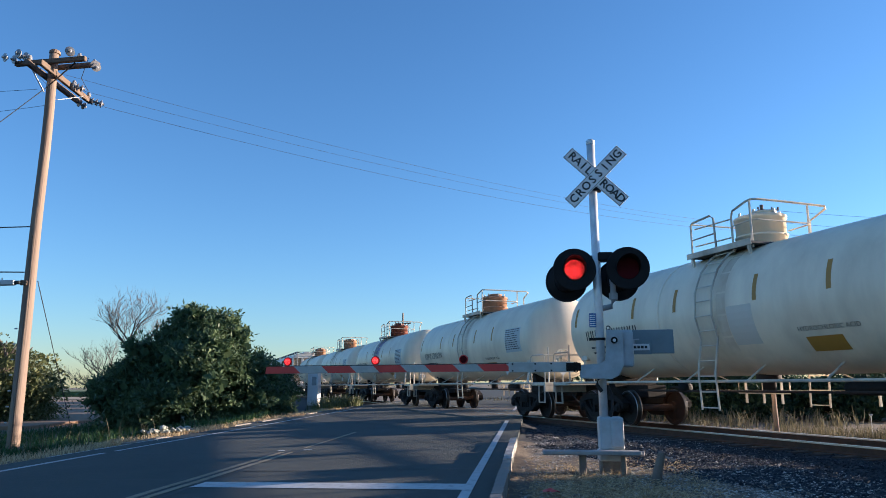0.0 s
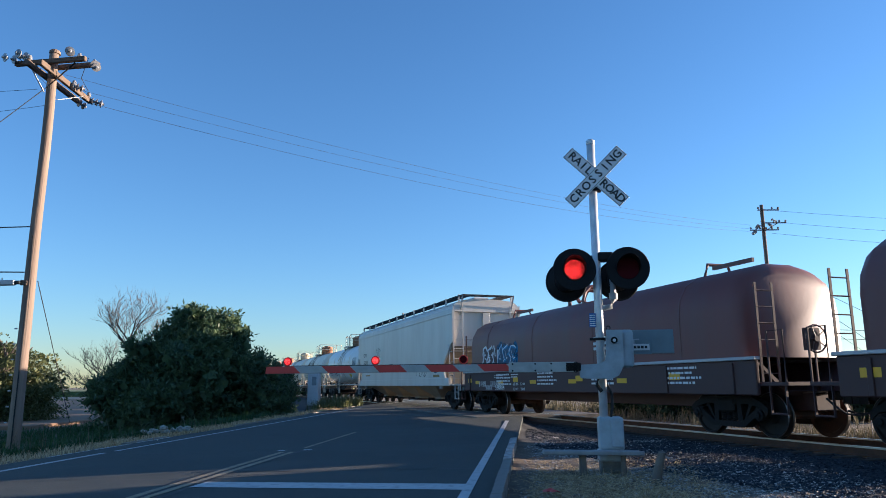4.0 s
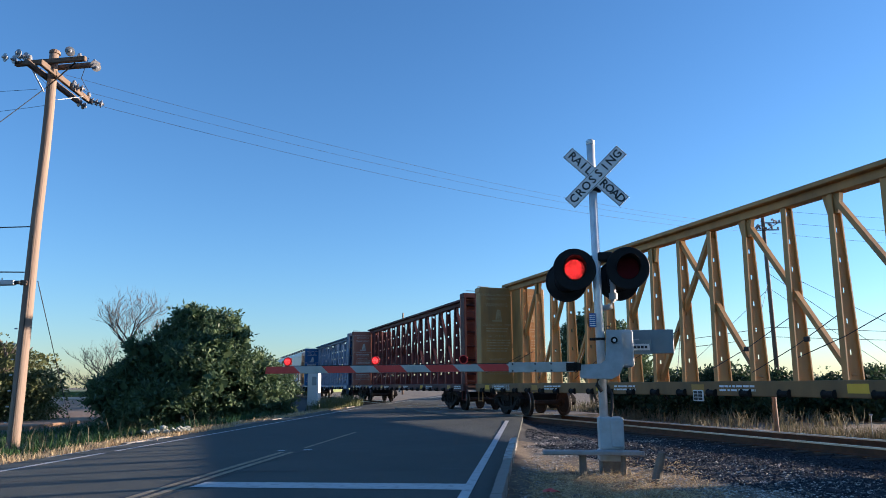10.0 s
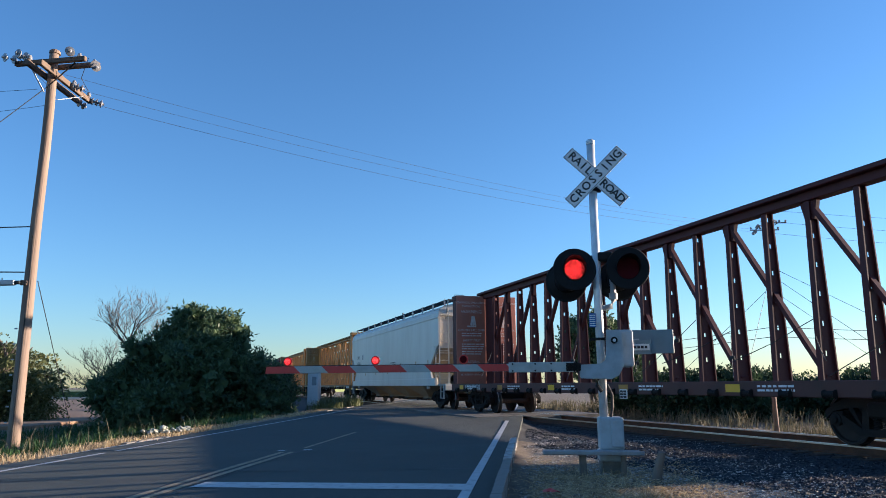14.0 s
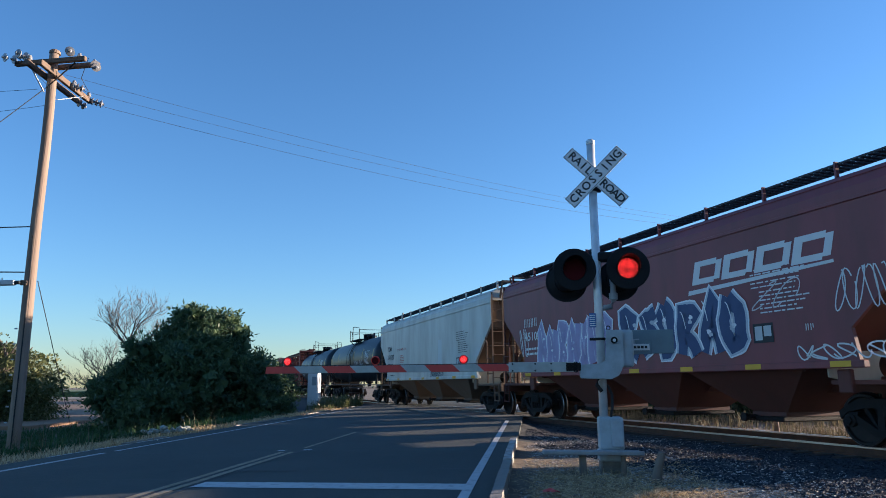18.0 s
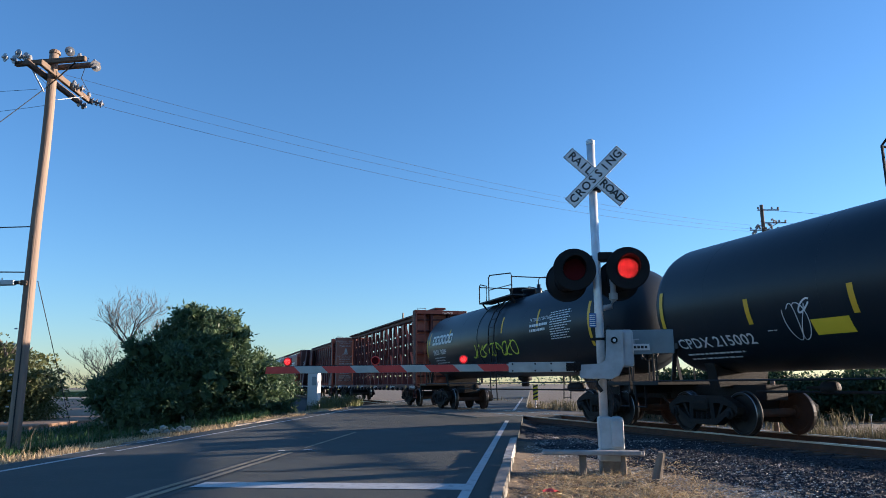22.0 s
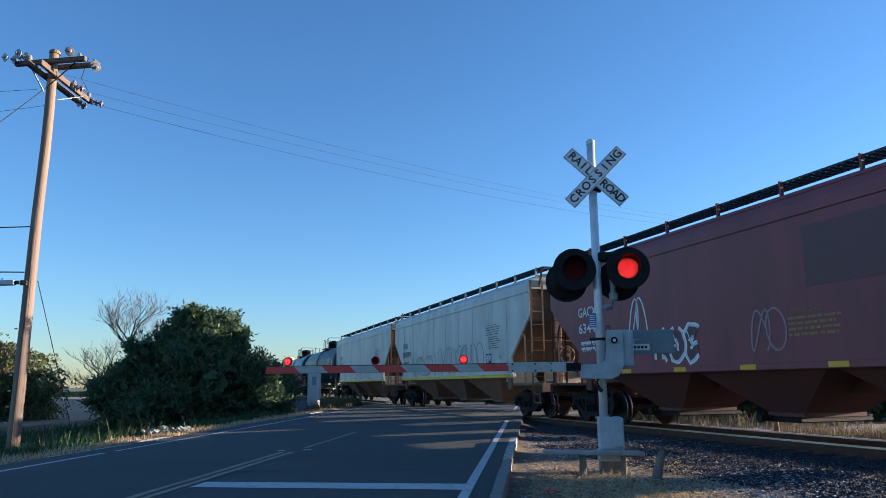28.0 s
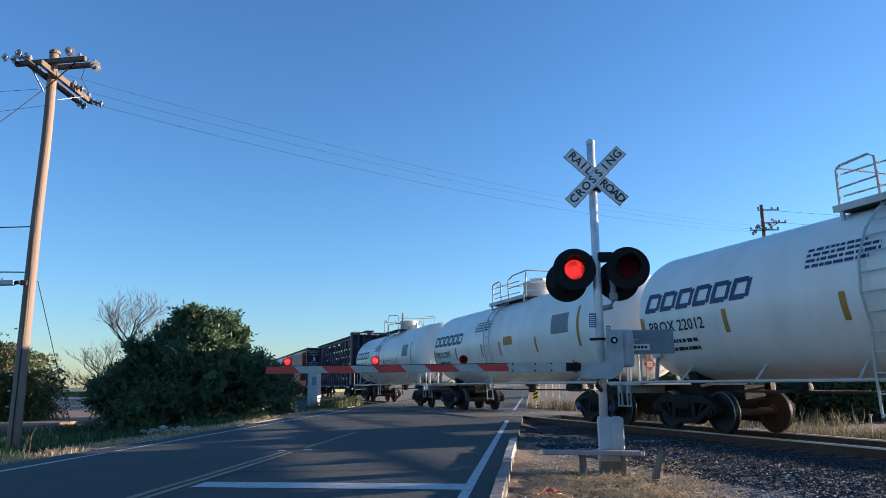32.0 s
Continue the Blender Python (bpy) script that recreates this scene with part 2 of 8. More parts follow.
# asphalt panels of the crossing, between and beside the rails
for y0, y1 in ((-0.68, 0.68), (-2.6, -0.83), (0.83, 2.6)):
    bm = bmesh.new()
    prism(bm, [(23.5, y0), (34.5, y0), (34.5, y1), (23.5, y1)], -0.15, 0.004, axis="z")
    part("crossing_panel", bm, WORN_SUNLIT_PANEL, track)


# ---- the train: parts that all cars share ----
def paint(name, colour, rough=0.45, dirt=(0.16, 0.11, 0.07), dirty=0.4, dark=None, streak=0.25, spec=0.5):
    return material(name, colour, rough, other=dark or tuple(c * 0.75 for c in colour), scale=0.8, amount=0.35, dirt=dirt, dirt_scale=1.3, dirt_amount=dirty, streak=streak, bump=0.06, grain=8, contrast=(0.4, 0.75), spec=spec)


MARK_BLACK = material("stencil_black", (0.02, 0.02, 0.022), 0.6, amount=0.2)
MARK_WHITE = material("stencil_white", (0.72, 0.72, 0.7), 0.6, amount=0.25)
MARK_OCHRE = material("faded_yellow_stencil", (0.34, 0.22, 0.05), 0.6, other=(0.18, 0.09, 0.04), scale=5, amount=0.6)
MARK_YELLOW = material("reflector_yellow", (0.72, 0.42, 0.02), 0.45, amount=0.25, scale=4)
MARK_BROWN = material("reflector_faded", (0.38, 0.2, 0.03), 0.5, amount=0.3, scale=4)
SIGN_YELLOW = material("warning_yellow", (0.75, 0.58, 0.03), 0.5, amount=0.2)
SIGN_GREY = material("data_panel", (0.12, 0.13, 0.14), 0.6, other=(0.5, 0.5, 0.5), scale=30, amount=0.5)
NAVY = material("logo_navy", (0.02, 0.035, 0.10), 0.5, amount=0.2)
RED_SIGN = material("placard_red", (0.4, 0.05, 0.04), 0.5, amount=0.25)
GALV = material("galvanised_steel", (0.45, 0.46, 0.47), 0.5, metal=0.4, amount=0.3, scale=6)
HOSE = material("rubber_hose", (0.015, 0.015, 0.016), 0.7)
CAP_BLUE = material("bearing_cap_blue", (0.03, 0.08, 0.2), 0.5, amount=0.4)
GRATING = material("grating_steel", (0.06, 0.065, 0.07), 0.7, metal=0.3, amount=0.3)
SIDE = pose(0, 0, 0, 90, 0, 180)     # lettering that faces the camera's side of the train
REAR = pose(0, 0, 0, 90, 0, -90)     # lettering that faces the train's rear
WHEELS = []
WHEEL_R, AXLE_X, GAUGE_Y = 0.457, 0.93, 0.7535


def wheelset_mesh():
    bm = bmesh.new()
    for s in (-1, 1):
        prof = [(0.085, 0.60), (0.14, 0.62), (0.15, 0.68), (0.37, 0.70), (0.395, 0.665), (0.483, 0.668), (0.485, 0.69), (0.460, 0.706), (0.455, 0.792), (0.440, 0.806), (0.40, 0.806), (0.38, 0.76), (0.17, 0.745), (0.15, 0.80), (0.085, 0.81)]
        lathe(bm, [(r, h * s) for r, h in (prof if s > 0 else prof[::-1])], "y", 36)
    lathe(bm, [(0.08, -1.08), (0.08, -0.6), (0.095, -0.55), (0.085, 0), (0.095, 0.55), (0.08, 0.6), (0.08, 1.08)], "y", 14)
    for f in bm.faces:
        c = f.calc_center_median()
        r = math.hypot(c.x, c.z)
        low_r = min(math.hypot(v.co.x, v.co.z) for v in f.verts)
        f.material_index = 3 if low_r > 0.435 and abs(c.y) > 0.78 else 1 if low_r > 0.45 and len(f.verts) == 4 else (2 if abs(c.y) > 0.72 else 0)
    return bm


def side_frame_mesh():
    bm = bmesh.new()
    top = [(-1.14, 0.47), (-1.16, 0.60), (-1.02, 0.70), (-0.72, 0.83), (0.72, 0.83), (1.02, 0.70), (1.16, 0.60), (1.14, 0.47), (0.98, 0.60), (0.62, 0.67), (-0.62, 0.67), (-0.98, 0.60)]
    low = [(-1.0, 0.58), (-0.86, 0.44), (-0.48, 0.20), (0.48, 0.20), (0.86, 0.44), (1.0, 0.58), (0.80, 0.55), (0.42, 0.32), (-0.42, 0.32), (-0.80, 0.55)]
    prism(bm, top, -0.10, 0.10)
    prism(bm, low, -0.11, 0.11)
    for s in (-1, 1):
        prism(bm, [(s * 0.30, 0.28), (s * 0.44, 0.28), (s * 0.40, 0.70), (s * 0.27, 0.70)], -0.09, 0.09)
        prism(bm, [(s * 0.44, 0.34), (s * 0.52, 0.40), (s * 0.74, 0.70), (s * 0.62, 0.70)], -0.06, 0.06)
        prism(bm, [(s * 0.78, 0.46), (s * 0.80, 0.60), (s * 1.08, 0.60), (s * 1.10, 0.46), (s * 1.04, 0.40), (s * 0.84, 0.40)], -0.08, 0.08)
    return bm


def spring_mesh():
    """One coil spring of the nest."""
    k = 44
    return tube(bmesh.new(), [(0.062 * math.cos(i * 0.8), 0.062 * math.sin(i * 0.8), 0.33 + 0.20 * i / k) for i in range(k + 1)], 0.014, 5)


def bogie(car, x, c, cap=STEEL_BLACK):
    b = shared("bogie", "bolster", lambda: rbox(-0.26, 0.26, -1.15, 1.15, 0.50, 0.78, 0.04, 1), STEEL_BLACK, car, (x, 0, 0), "cast steel freight bogie")
    for s in (-1, 1):
        shared("side_frame", "side_frame", side_frame_mesh, STEEL_BLACK, b, (0, s * 1.0, 0))
        shared("bolster_end", "bolster_end", lambda: rbox(-0.27, 0.27, -0.12, 0.12, 0.53, 0.68, 0.02, 1), STEEL_BLACK, b, (0, s * 1.03, 0))
        for k in (-0.17, 0, 0.17):
            shared("spring", "spring", spring_mesh, STEEL_BLACK, b, (k, s * 1.03, 0))
        for k in (-1, 1):
            shared("bearing_cap", "bearing_cap" + cap.name, lambda: lathe(bmesh.new(), [(0.115, 0.0), (0.115, 0.07), (0.07, 0.085), (0.065, 0.12), (0.03, 0.125)], "y", 14), cap, b, Matrix.Translation((k * AXLE_X, s * 1.06, WHEEL_R)) @ pose(0, 0, 0, 0, 0, 0 if s > 0 else 180))
    for k in (-1, 1):
        w = shared("wheelset", "wheelset", wheelset_mesh, [WHEEL_RUST, TREAD, WHEEL_DARK, RIM], b, (k * AXLE_X, 0, WHEEL_R), "rusty wheels with bright treads")
        WHEELS.append((w, c + x + k * AXLE_X, k))
    return b


def coupler_mesh():
    bm = rbox(-0.35, 0.30, -0.09, 0.09, 0.76, 0.94, 0.02, 1)
    prism(bm, [(0.28, -0.16), (0.28, 0.16), (0.44, 0.17), (0.56, 0.06), (0.52, -0.02), (0.60, -0.14), (0.45, -0.20)], 0.70, 1.0, axis="z")
    return bm


def draft_gear(car, half):
    """Couplers, hoses and end sills at both ends."""
    for s in (-1, 1):
        turn = Matrix.Translation((s * (half - 0.02), 0, 0)) @ pose(0, 0, 0, 0, 0, 0 if s > 0 else 180)
        shared("coupler", "coupler", coupler_mesh, STEEL_BLACK, car, turn)
        shared("brake_hose", "brake_hose", lambda: tube(bmesh.new(), [(-0.1, -0.38, 0.80), (0.1, -0.40, 0.66), (0.3, -0.36, 0.52), (0.5, -0.22, 0.50), (0.62, -0.10, 0.56)], 0.022, 6), HOSE, car, turn)


def ladder(name, car, mat, p0, p1, across, width, rungs, r=0.018, key=None):
    """Two rails from p0 to p1, width apart along across, and rungs."""
    bm = bmesh.new()
    p0, p1, a = Vector(p0), Vector(p1), Vector(across) * width
    for o in (Vector(), a):
        bar(bm, p0 + o, p1 + o, 0.055, 0.02)
    ob = part(name, bm, mat, car)
    for i in range(rungs):
        q = p0.lerp(p1, (i + 0.5) / rungs)
        rung(ob, mat, q, a)
    return ob


def rung(parent, mat, q, a):
    """One round rung from q along a."""
    turn = 0 if abs(a.x) > abs(a.y) else 90
    shared("rung", ("rung", round(a.length, 2), mat.name), lambda: tube(bmesh.new(), [(0, 0, 0), (a.length, 0, 0)], 0.0145, 6), mat, parent, Matrix.Translation(q) @ pose(0, 0, 0, 0, 0, turn))


def brake_wheel(car, mat, x, y, z, facing=-1):
    bm = bmesh.new()
    pts = [(0, 0.27 * math.cos(a * math.pi / 9), 0.27 * math.sin(a * math.pi / 9)) for a in range(19)]
    tube(bm, pts, 0.018, 6, cap=False)
    for a in range(5):
        tube(bm, [(0, 0, 0), (0, 0.27 * math.cos(a * 1.2566), 0.27 * math.sin(a * 1.2566))], 0.012, 5)
    lathe(bm, [(0.06, -0.03), (0.06, 0.03)], "x", 10)
    w = part("brake_wheel", bm, mat, car)
    w.location = (x, y, z)
    bm = box(bmesh.new(), -0.02, 0.14, -0.14, 0.14, -0.22, 0.22)
    h = part("brake_housing", bm, mat, car)
    h.location = (x + 0.05 * -facing, y, z)
    bm = bar(bmesh.new(), (0, 0, -0.2), (0, 0, -1.0), 0.03)
    rod = part("brake_rod", bm, mat, car)
    rod.location = (x + 0.05 * -facing, y, z)


# ---- marks, panels and spray paint on the sides ----
def flat_map(y):
    return lambda u, v, lift=0.0: Vector((u, y + lift, v))


def tank_map(r, zc):
    """x, and the height along the shell's curve from its middle, to the shell's surface."""
    return lambda u, v, lift=0.0: Vector((u, (r + lift) * math.cos(v / r), zc + (r + lift) * math.sin(v / r)))


def patch(name, car, to, x0, x1, v0, v1, mat, lift=0.006, nu=1, nv=4, label="", lean=0.0):
    """A painted panel on a side; x runs from its left end x0 to its right end x1 as seen, so x0 > x1."""
    bm = bmesh.new()
    grid = [[bm.verts.new(to(x0 + (x1 - x0) * i / nu - lean * j / nv, v0 + (v1 - v0) * j / nv, lift)) for i in range(nu + 1)] for j in range(nv + 1)]
    for j in range(nv):
        for i in range(nu):
            bm.faces.new((grid[j][i], grid[j][i + 1], grid[j + 1][i + 1], grid[j + 1][i]))
    return part(name, bm, mat, car, label)


def bars(car, to, x, v, h, count, mat, gap=0.28, wide=0.62, name="lettering", lean=0.0, seed=1, lift=0.010):
    """A row of plain upright bars that stands for characters of height h."""
    bm = bmesh.new()
    rnd = random.Random(seed)
    for k in range(count):
        a = x - k * h * (wide + gap)
        w = h * wide
        cells = ((0.0, 0.26, 0, 1), (0.64, 0.90, 0.0 if rnd.random() < 0.7 else 0.3, 1))
        for u0, u1, w0, w1 in cells:
            qs = [(u0, w0), (u1, w0), (u1, w1), (u0, w1)]
            bm.faces.new([bm.verts.new(to(a - w * u - lean * h * q, v + h * q, lift)) for u, q in qs])
    return part(name, bm, mat, car)


def lines(car, to, x0, x1, v, count, mat, pitch=0.07, thick=0.03, seed=3, name="small_lettering"):
    """Rows of small print as thin broken bars."""
    bm = bmesh.new()
    rnd = random.Random(seed)
    for k in range(count):
        u = x0
        stop = x1 + abs(x0 - x1) * 0.3 * rnd.random()
        while u > stop:
            w = min(u - stop, rnd.uniform(0.06, 0.22))
            vs = [to(u, v - k * pitch, 0.007), to(u - w, v - k * pitch, 0.007), to(u - w, v - k * pitch + thick, 0.007), to(u, v - k * pitch + thick, 0.007)]
            bm.faces.new([bm.verts.new(p) for p in vs])
            u -= w + rnd.uniform(0.02, 0.05)
    return part(name, bm, mat, car)


def words(car, to, text, x, v, size, mat, name="lettering", sx=1.0):
    """Readable lettering, laid onto the side."""
    me = text_mesh(text, size)
    for p in me.vertices:
        p.co = to(x - p.co.x * sx, v + p.co.y, 0.007)
    me.materials.clear()
    me.materials.append(mat)
    ob = new(name, me)
    ob.parent = car
    return ob


def mark(car, to, text, x, v, h, mat, width, name="lettering"):
    """Stencilled capitals and figures of height h from x on, drawn out to a width, standing on v."""
    me = text_mesh(text, h / 0.7, bold=0.018 * h)
    pts = [p.co.copy() for p in me.vertices]
    a, b = min(p.x for p in pts), max(p.x for p in pts)
    c, d = min(p.y for p in pts), max(p.y for p in pts)
    for p, q in zip(me.vertices, pts):
        p.co = to(x - (q.x - a) / (b - a) * width, v + (q.y - c) / (d - c) * h, 0.008)
    me.materials.clear()
    me.materials.append(mat)
    ob = new(name, me)
    ob.parent = car
    return ob


def ribbon(bm, to, pts, w, lift, mi=0):
    pts = [Vector((p[0], p[1])) for p in pts]
    rows = []
    for i, p in enumerate(pts):
        d = pts[min(i + 1, len(pts) - 1)] - pts[max(i - 1, 0)]
        d = Vector((-d.y, d.x)).normalized() * w / 2 if d.length > 1e-6 else Vector((0, w / 2))
        rows.append((bm.verts.new(to(p.x + d.x, p.y + d.y, lift)), bm.verts.new(to(p.x - d.x, p.y - d.y, lift))))
    for a, b in zip(rows, rows[1:]):
        bm.faces.new((a[0], a[1], b[1], b[0])).material_index = mi


def scribble(car, to, x0, x1, v0, v1, mat, strokes=6, w=0.035, seed=5, name="graffiti_tag"):
    """A loose sprayed tag of looping strokes."""
    bm = bmesh.new()
    rnd = random.Random(seed)
    for k in range(strokes):
        cx, cv = x0 + (x1 - x0) * (k + 0.5) / strokes, (v0 + v1) / 2
        rx, rv = abs(x1 - x0) / strokes * 0.62, abs(v1 - v0) / 2
        f1, f2, p1, p2, turns = rnd.uniform(0.7, 1.6), rnd.uniform(0.7, 1.6), rnd.uniform(0, 6), rnd.uniform(0, 6), rnd.uniform(4, 7.5)
        ribbon(bm, to, [(cx + rx * math.sin(f1 * turns * i / 18 + p1), cv + rv * math.sin(f2 * turns * i / 18 + p2)) for i in range(19)], w, 0.008)
    return part(name, bm, mat, car, "sprayed graffiti tag")


SPRAY = {}


def spray(colour):
    if colour not in SPRAY:
        SPRAY[colour] = material("spray_paint", colour, 0.5, other=tuple(min(1, c * 1.3 + 0.02) for c in colour), scale=2.2, amount=0.6)
    return SPRAY[colour]


def overspray(colour):
    """Thin mist of spray paint that lets the panel show through in patches."""
    key = ("mist", colour)
    if key not in SPRAY:
        m = material("overspray", colour, 0.6, other=tuple(c * 0.55 for c in colour), scale=1.6, amount=0.8)
        t = m.node_tree
        co = t.nodes.new("ShaderNodeTexCoord")
        nz = t.nodes.new("ShaderNodeTexNoise")
        nz.inputs["Scale"].default_value, nz.inputs["Detail"].default_value, nz.inputs["Roughness"].default_value = 2.4, 9.0, 0.75
        r = t.nodes.new("ShaderNodeValToRGB")
        r.color_ramp.elements[0].position, r.color_ramp.elements[1].position = 0.40, 0.60
        r.color_ramp.elements[0].color = (0.25, 0.25, 0.25, 1)
        r.color_ramp.elements[1].color = (0.95, 0.95, 0.95, 1)
        t.links.new(co.outputs["Object"], nz.inputs["Vector"])
        t.links.new(nz.outputs[0], r.inputs[0])
        t.links.new(r.outputs[0], t.nodes["Principled BSDF"].inputs["Alpha"])
        SPRAY[key] = m
    return SPRAY[key]


def stain(colour, strength=0.85):
    """A soft-edged run of dirt: strongest in the middle of its patch, broken up by noise."""
    key = ("stain", colour, strength)
    if key not in SPRAY:
        m = material("soaked_in_stain", colour, 0.75, other=tuple(c * 0.6 for c in colour), scale=1.8, amount=0.8, streak=0.4)
        t = m.node_tree
        co = t.nodes.new("ShaderNodeTexCoord")
        sep = t.nodes.new("ShaderNodeSeparateXYZ")
        t.links.new(co.outputs["Generated"], sep.inputs[0])
        nz = t.nodes.new("ShaderNodeTexNoise")
        nz.inputs["Scale"].default_value, nz.inputs["Detail"].default_value, nz.inputs["Roughness"].default_value = 1.7, 6.0, 0.6
        t.links.new(co.outputs["Object"], nz.inputs["Vector"])
        last = nz.outputs[0]
        for axis in ("X", "Z"):
            r = t.nodes.new("ShaderNodeValToRGB")
            r.color_ramp.interpolation = "EASE"
            r.color_ramp.elements[0].color, r.color_ramp.elements[1].color = (0, 0, 0, 1), (0, 0, 0, 1)
            r.color_ramp.elements.new(0.5).color = (1, 1, 1, 1)
            t.links.new(sep.outputs[axis], r.inputs[0])
            k = t.nodes.new("ShaderNodeMath")
            k.operation = "MULTIPLY"
            t.links.new(last, k.inputs[0])
            t.links.new(r.outputs[0], k.inputs[1])
            last = k.outputs[0]
        k = t.nodes.new("ShaderNodeMath")
        k.operation, k.use_clamp = "MULTIPLY", True
        k.inputs[1].default_value = strength * 2
        t.links.new(last, k.inputs[0])
        t.links.new(k.outputs[0], t.nodes["Principled BSDF"].inputs["Alpha"])
        SPRAY[key] = m
    return SPRAY[key]


FORMS = (((( -0.05, 0), (0.45, 1.0), (1.05, 0)), ((0.2, 0.35), (0.8, 0.35))), (((1.0, 0.95), (0.1, 0.85), (0.95, 0.42), (0.0, 0.05)),),
         (((0.05, 0), (0.0, 1.0), (0.9, 0.85), (0.15, 0.5), (1.0, 0.0)),), (((0.95, 0.8), (0.3, 1.0), (0.0, 0.4), (0.4, 0.0), (1.0, 0.2)),),
         (((0.0, 0.0), (0.05, 1.0), (0.9, 0.05), (0.95, 1.0)),), (((0.5, 1.0), (0.0, 0.6), (0.3, 0.0), (0.9, 0.2), (0.9, 0.8), (0.5, 1.0)),))


def graffiti(car, to, x0, x1, v0, v1, letters, fill, outline, cloud=None, second=None, seed=7):
    """A sprayed piece: a ragged cloud, fat outlined letters with counters and highlights, all abstract shapes."""
    rnd = random.Random(seed)
    bm = bmesh.new()
    mats = [spray(fill), spray(outline), overspray(cloud or fill), spray(second or fill), spray((0.75, 0.75, 0.75))]
    def blob(cx, cv, rx, rv, lift, mi, jag, k=22, sq=0.0, skew=0.0, ph=0.0):
        pts = []
        for i in range(k):
            a = 2 * math.pi * i / k
            c, s = math.cos(a), math.sin(a)
            q = (abs(c) ** 4 + abs(s) ** 4) ** -0.25 if sq else 1
            r = (1 + jag * math.sin(3 * a + ph) + jag * 0.7 * math.sin(5 * a + 2 * ph)) * q
            v = cv + rv * s * r
            pts.append(bm.verts.new(to(cx + rx * c * r + skew * (v - cv), v, lift)))
        bm.faces.new(pts).material_index = mi
    wide = abs(x1 - x0) / letters
    if cloud:
        for k in range(letters * 5):
            blob(x0 + (x1 - x0) * (k + 0.5) / (letters * 5), v0 + (v1 - v0) * rnd.uniform(0.45, 0.75), wide * rnd.uniform(0.35, 0.6), (v1 - v0) * rnd.uniform(0.4, 0.6), 0.0045 + 0.00008 * k, 2, 0.035, k=44, ph=rnd.random() * 6)
    for k in range(letters):
        cx, v_low = x0 + (x1 - x0) * (k + 0.5) / letters, v0 + rnd.uniform(0.02, 0.10) * (v1 - v0)
        w, hgt, form = wide * 0.72, (v1 - v0) * rnd.uniform(0.74, 0.88), rnd.randrange(len(FORMS))
        lean, lift = rnd.uniform(-0.12, 0.18), 0.009 + 0.004 * (k % 2)
        fat = min(wide * 0.48, (v1 - v0) * 0.33)
        for q, (grow, mi) in enumerate(((0.15, 4), (0.09, 1), (0.0, 0 if k % 2 else 3), (-0.55 * fat, 3 if k % 2 else 0))):
            for stroke in FORMS[form]:
                pts = []
                for a, b in zip(stroke, stroke[1:]):
                    for i in range(5):
                        f = i / 5
                        pts.append((a[0] + (b[0] - a[0]) * f, a[1] + (b[1] - a[1]) * f))
                pts.append(stroke[-1])
                ribbon(bm, to, [(cx + w / 2 - w * u - lean * hgt * v + 0.03 * math.sin(9 * v + k), v_low + hgt * v + 0.03 * math.sin(7 * u + k)) for u, v in pts], fat + grow - 0.02 * q, lift + 0.0012 * q, mi)
        for q in range(2):
            blob(cx + w * rnd.uniform(-0.3, 0.3), v_low + hgt * rnd.uniform(0.2, 0.8), fat * 0.20, fat * 0.14, lift + 0.005, 4 if q else 1, 0.15, k=10, ph=k + q)
        ribbon(bm, to, [(cx + w * 0.45 - 0.06 * i * w, v_low + hgt * (0.93 - 0.015 * i * i)) for i in range(6)], 0.025, lift + 0.005, 4)
    return part("graffiti", bm, mats, car, "colourful sprayed graffiti letters")


def slanted_logo(car, to, x, v, h, mat, count=4, wide=1.35, underline=True):
    """A slanting block logo as plain shapes."""
    bm = bmesh.new()
    rnd = random.Random(count)
    for k in range(count):
        a = x - k * h * (wide + 0.12)
        w = h * wide
        cells = ((0, 0.24, 0, 1), (0.24, 0.8, 0.76, 1), (0.24, 0.8, 0, 0.24), (0.8, 1, 0.1, 0.9))
        for u0, u1, q0, q1 in cells:
            cut = 5
            for i in range(cut):
                p0, p1 = q0 + (q1 - q0) * i / cut, q0 + (q1 - q0) * (i + 1) / cut
                bm.faces.new([bm.verts.new(to(a - w * u - 0.30 * h * q, v + h * q, 0.008)) for u, q in ((u0, p0), (u1, p0), (u1, p1), (u0, p1))])
    if underline:
        w = count * h * (wide + 0.12)
        bm.faces.new([bm.verts.new(to(p, q, 0.008)) for p, q in ((x + 0.15, v - 0.42 * h), (x - w, v - 0.16 * h), (x - w, v - 0.05 * h), (x + 0.12, v - 0.22 * h))])
    return part("logo", bm, mat, car, "block logo drawn as plain shapes")


# ---- tank cars ----
def tank_shell_mesh(r, half, zc, bulge):
    prof = []
    for i in range(9):
        a = math.pi / 2 * i / 8
        prof.append((r * math.sin(a), -half + bulge - bulge * math.cos(a)))
    bm = lathe(bmesh.new(), prof + [(p[0], -p[1]) for p in prof[::-1]], "x", 56, (0, 0, zc))
    return bm


def railing(car, mat, pts, r=0.022):
    return part("railing", tube(bmesh.new(), pts, r, 6), mat, car)


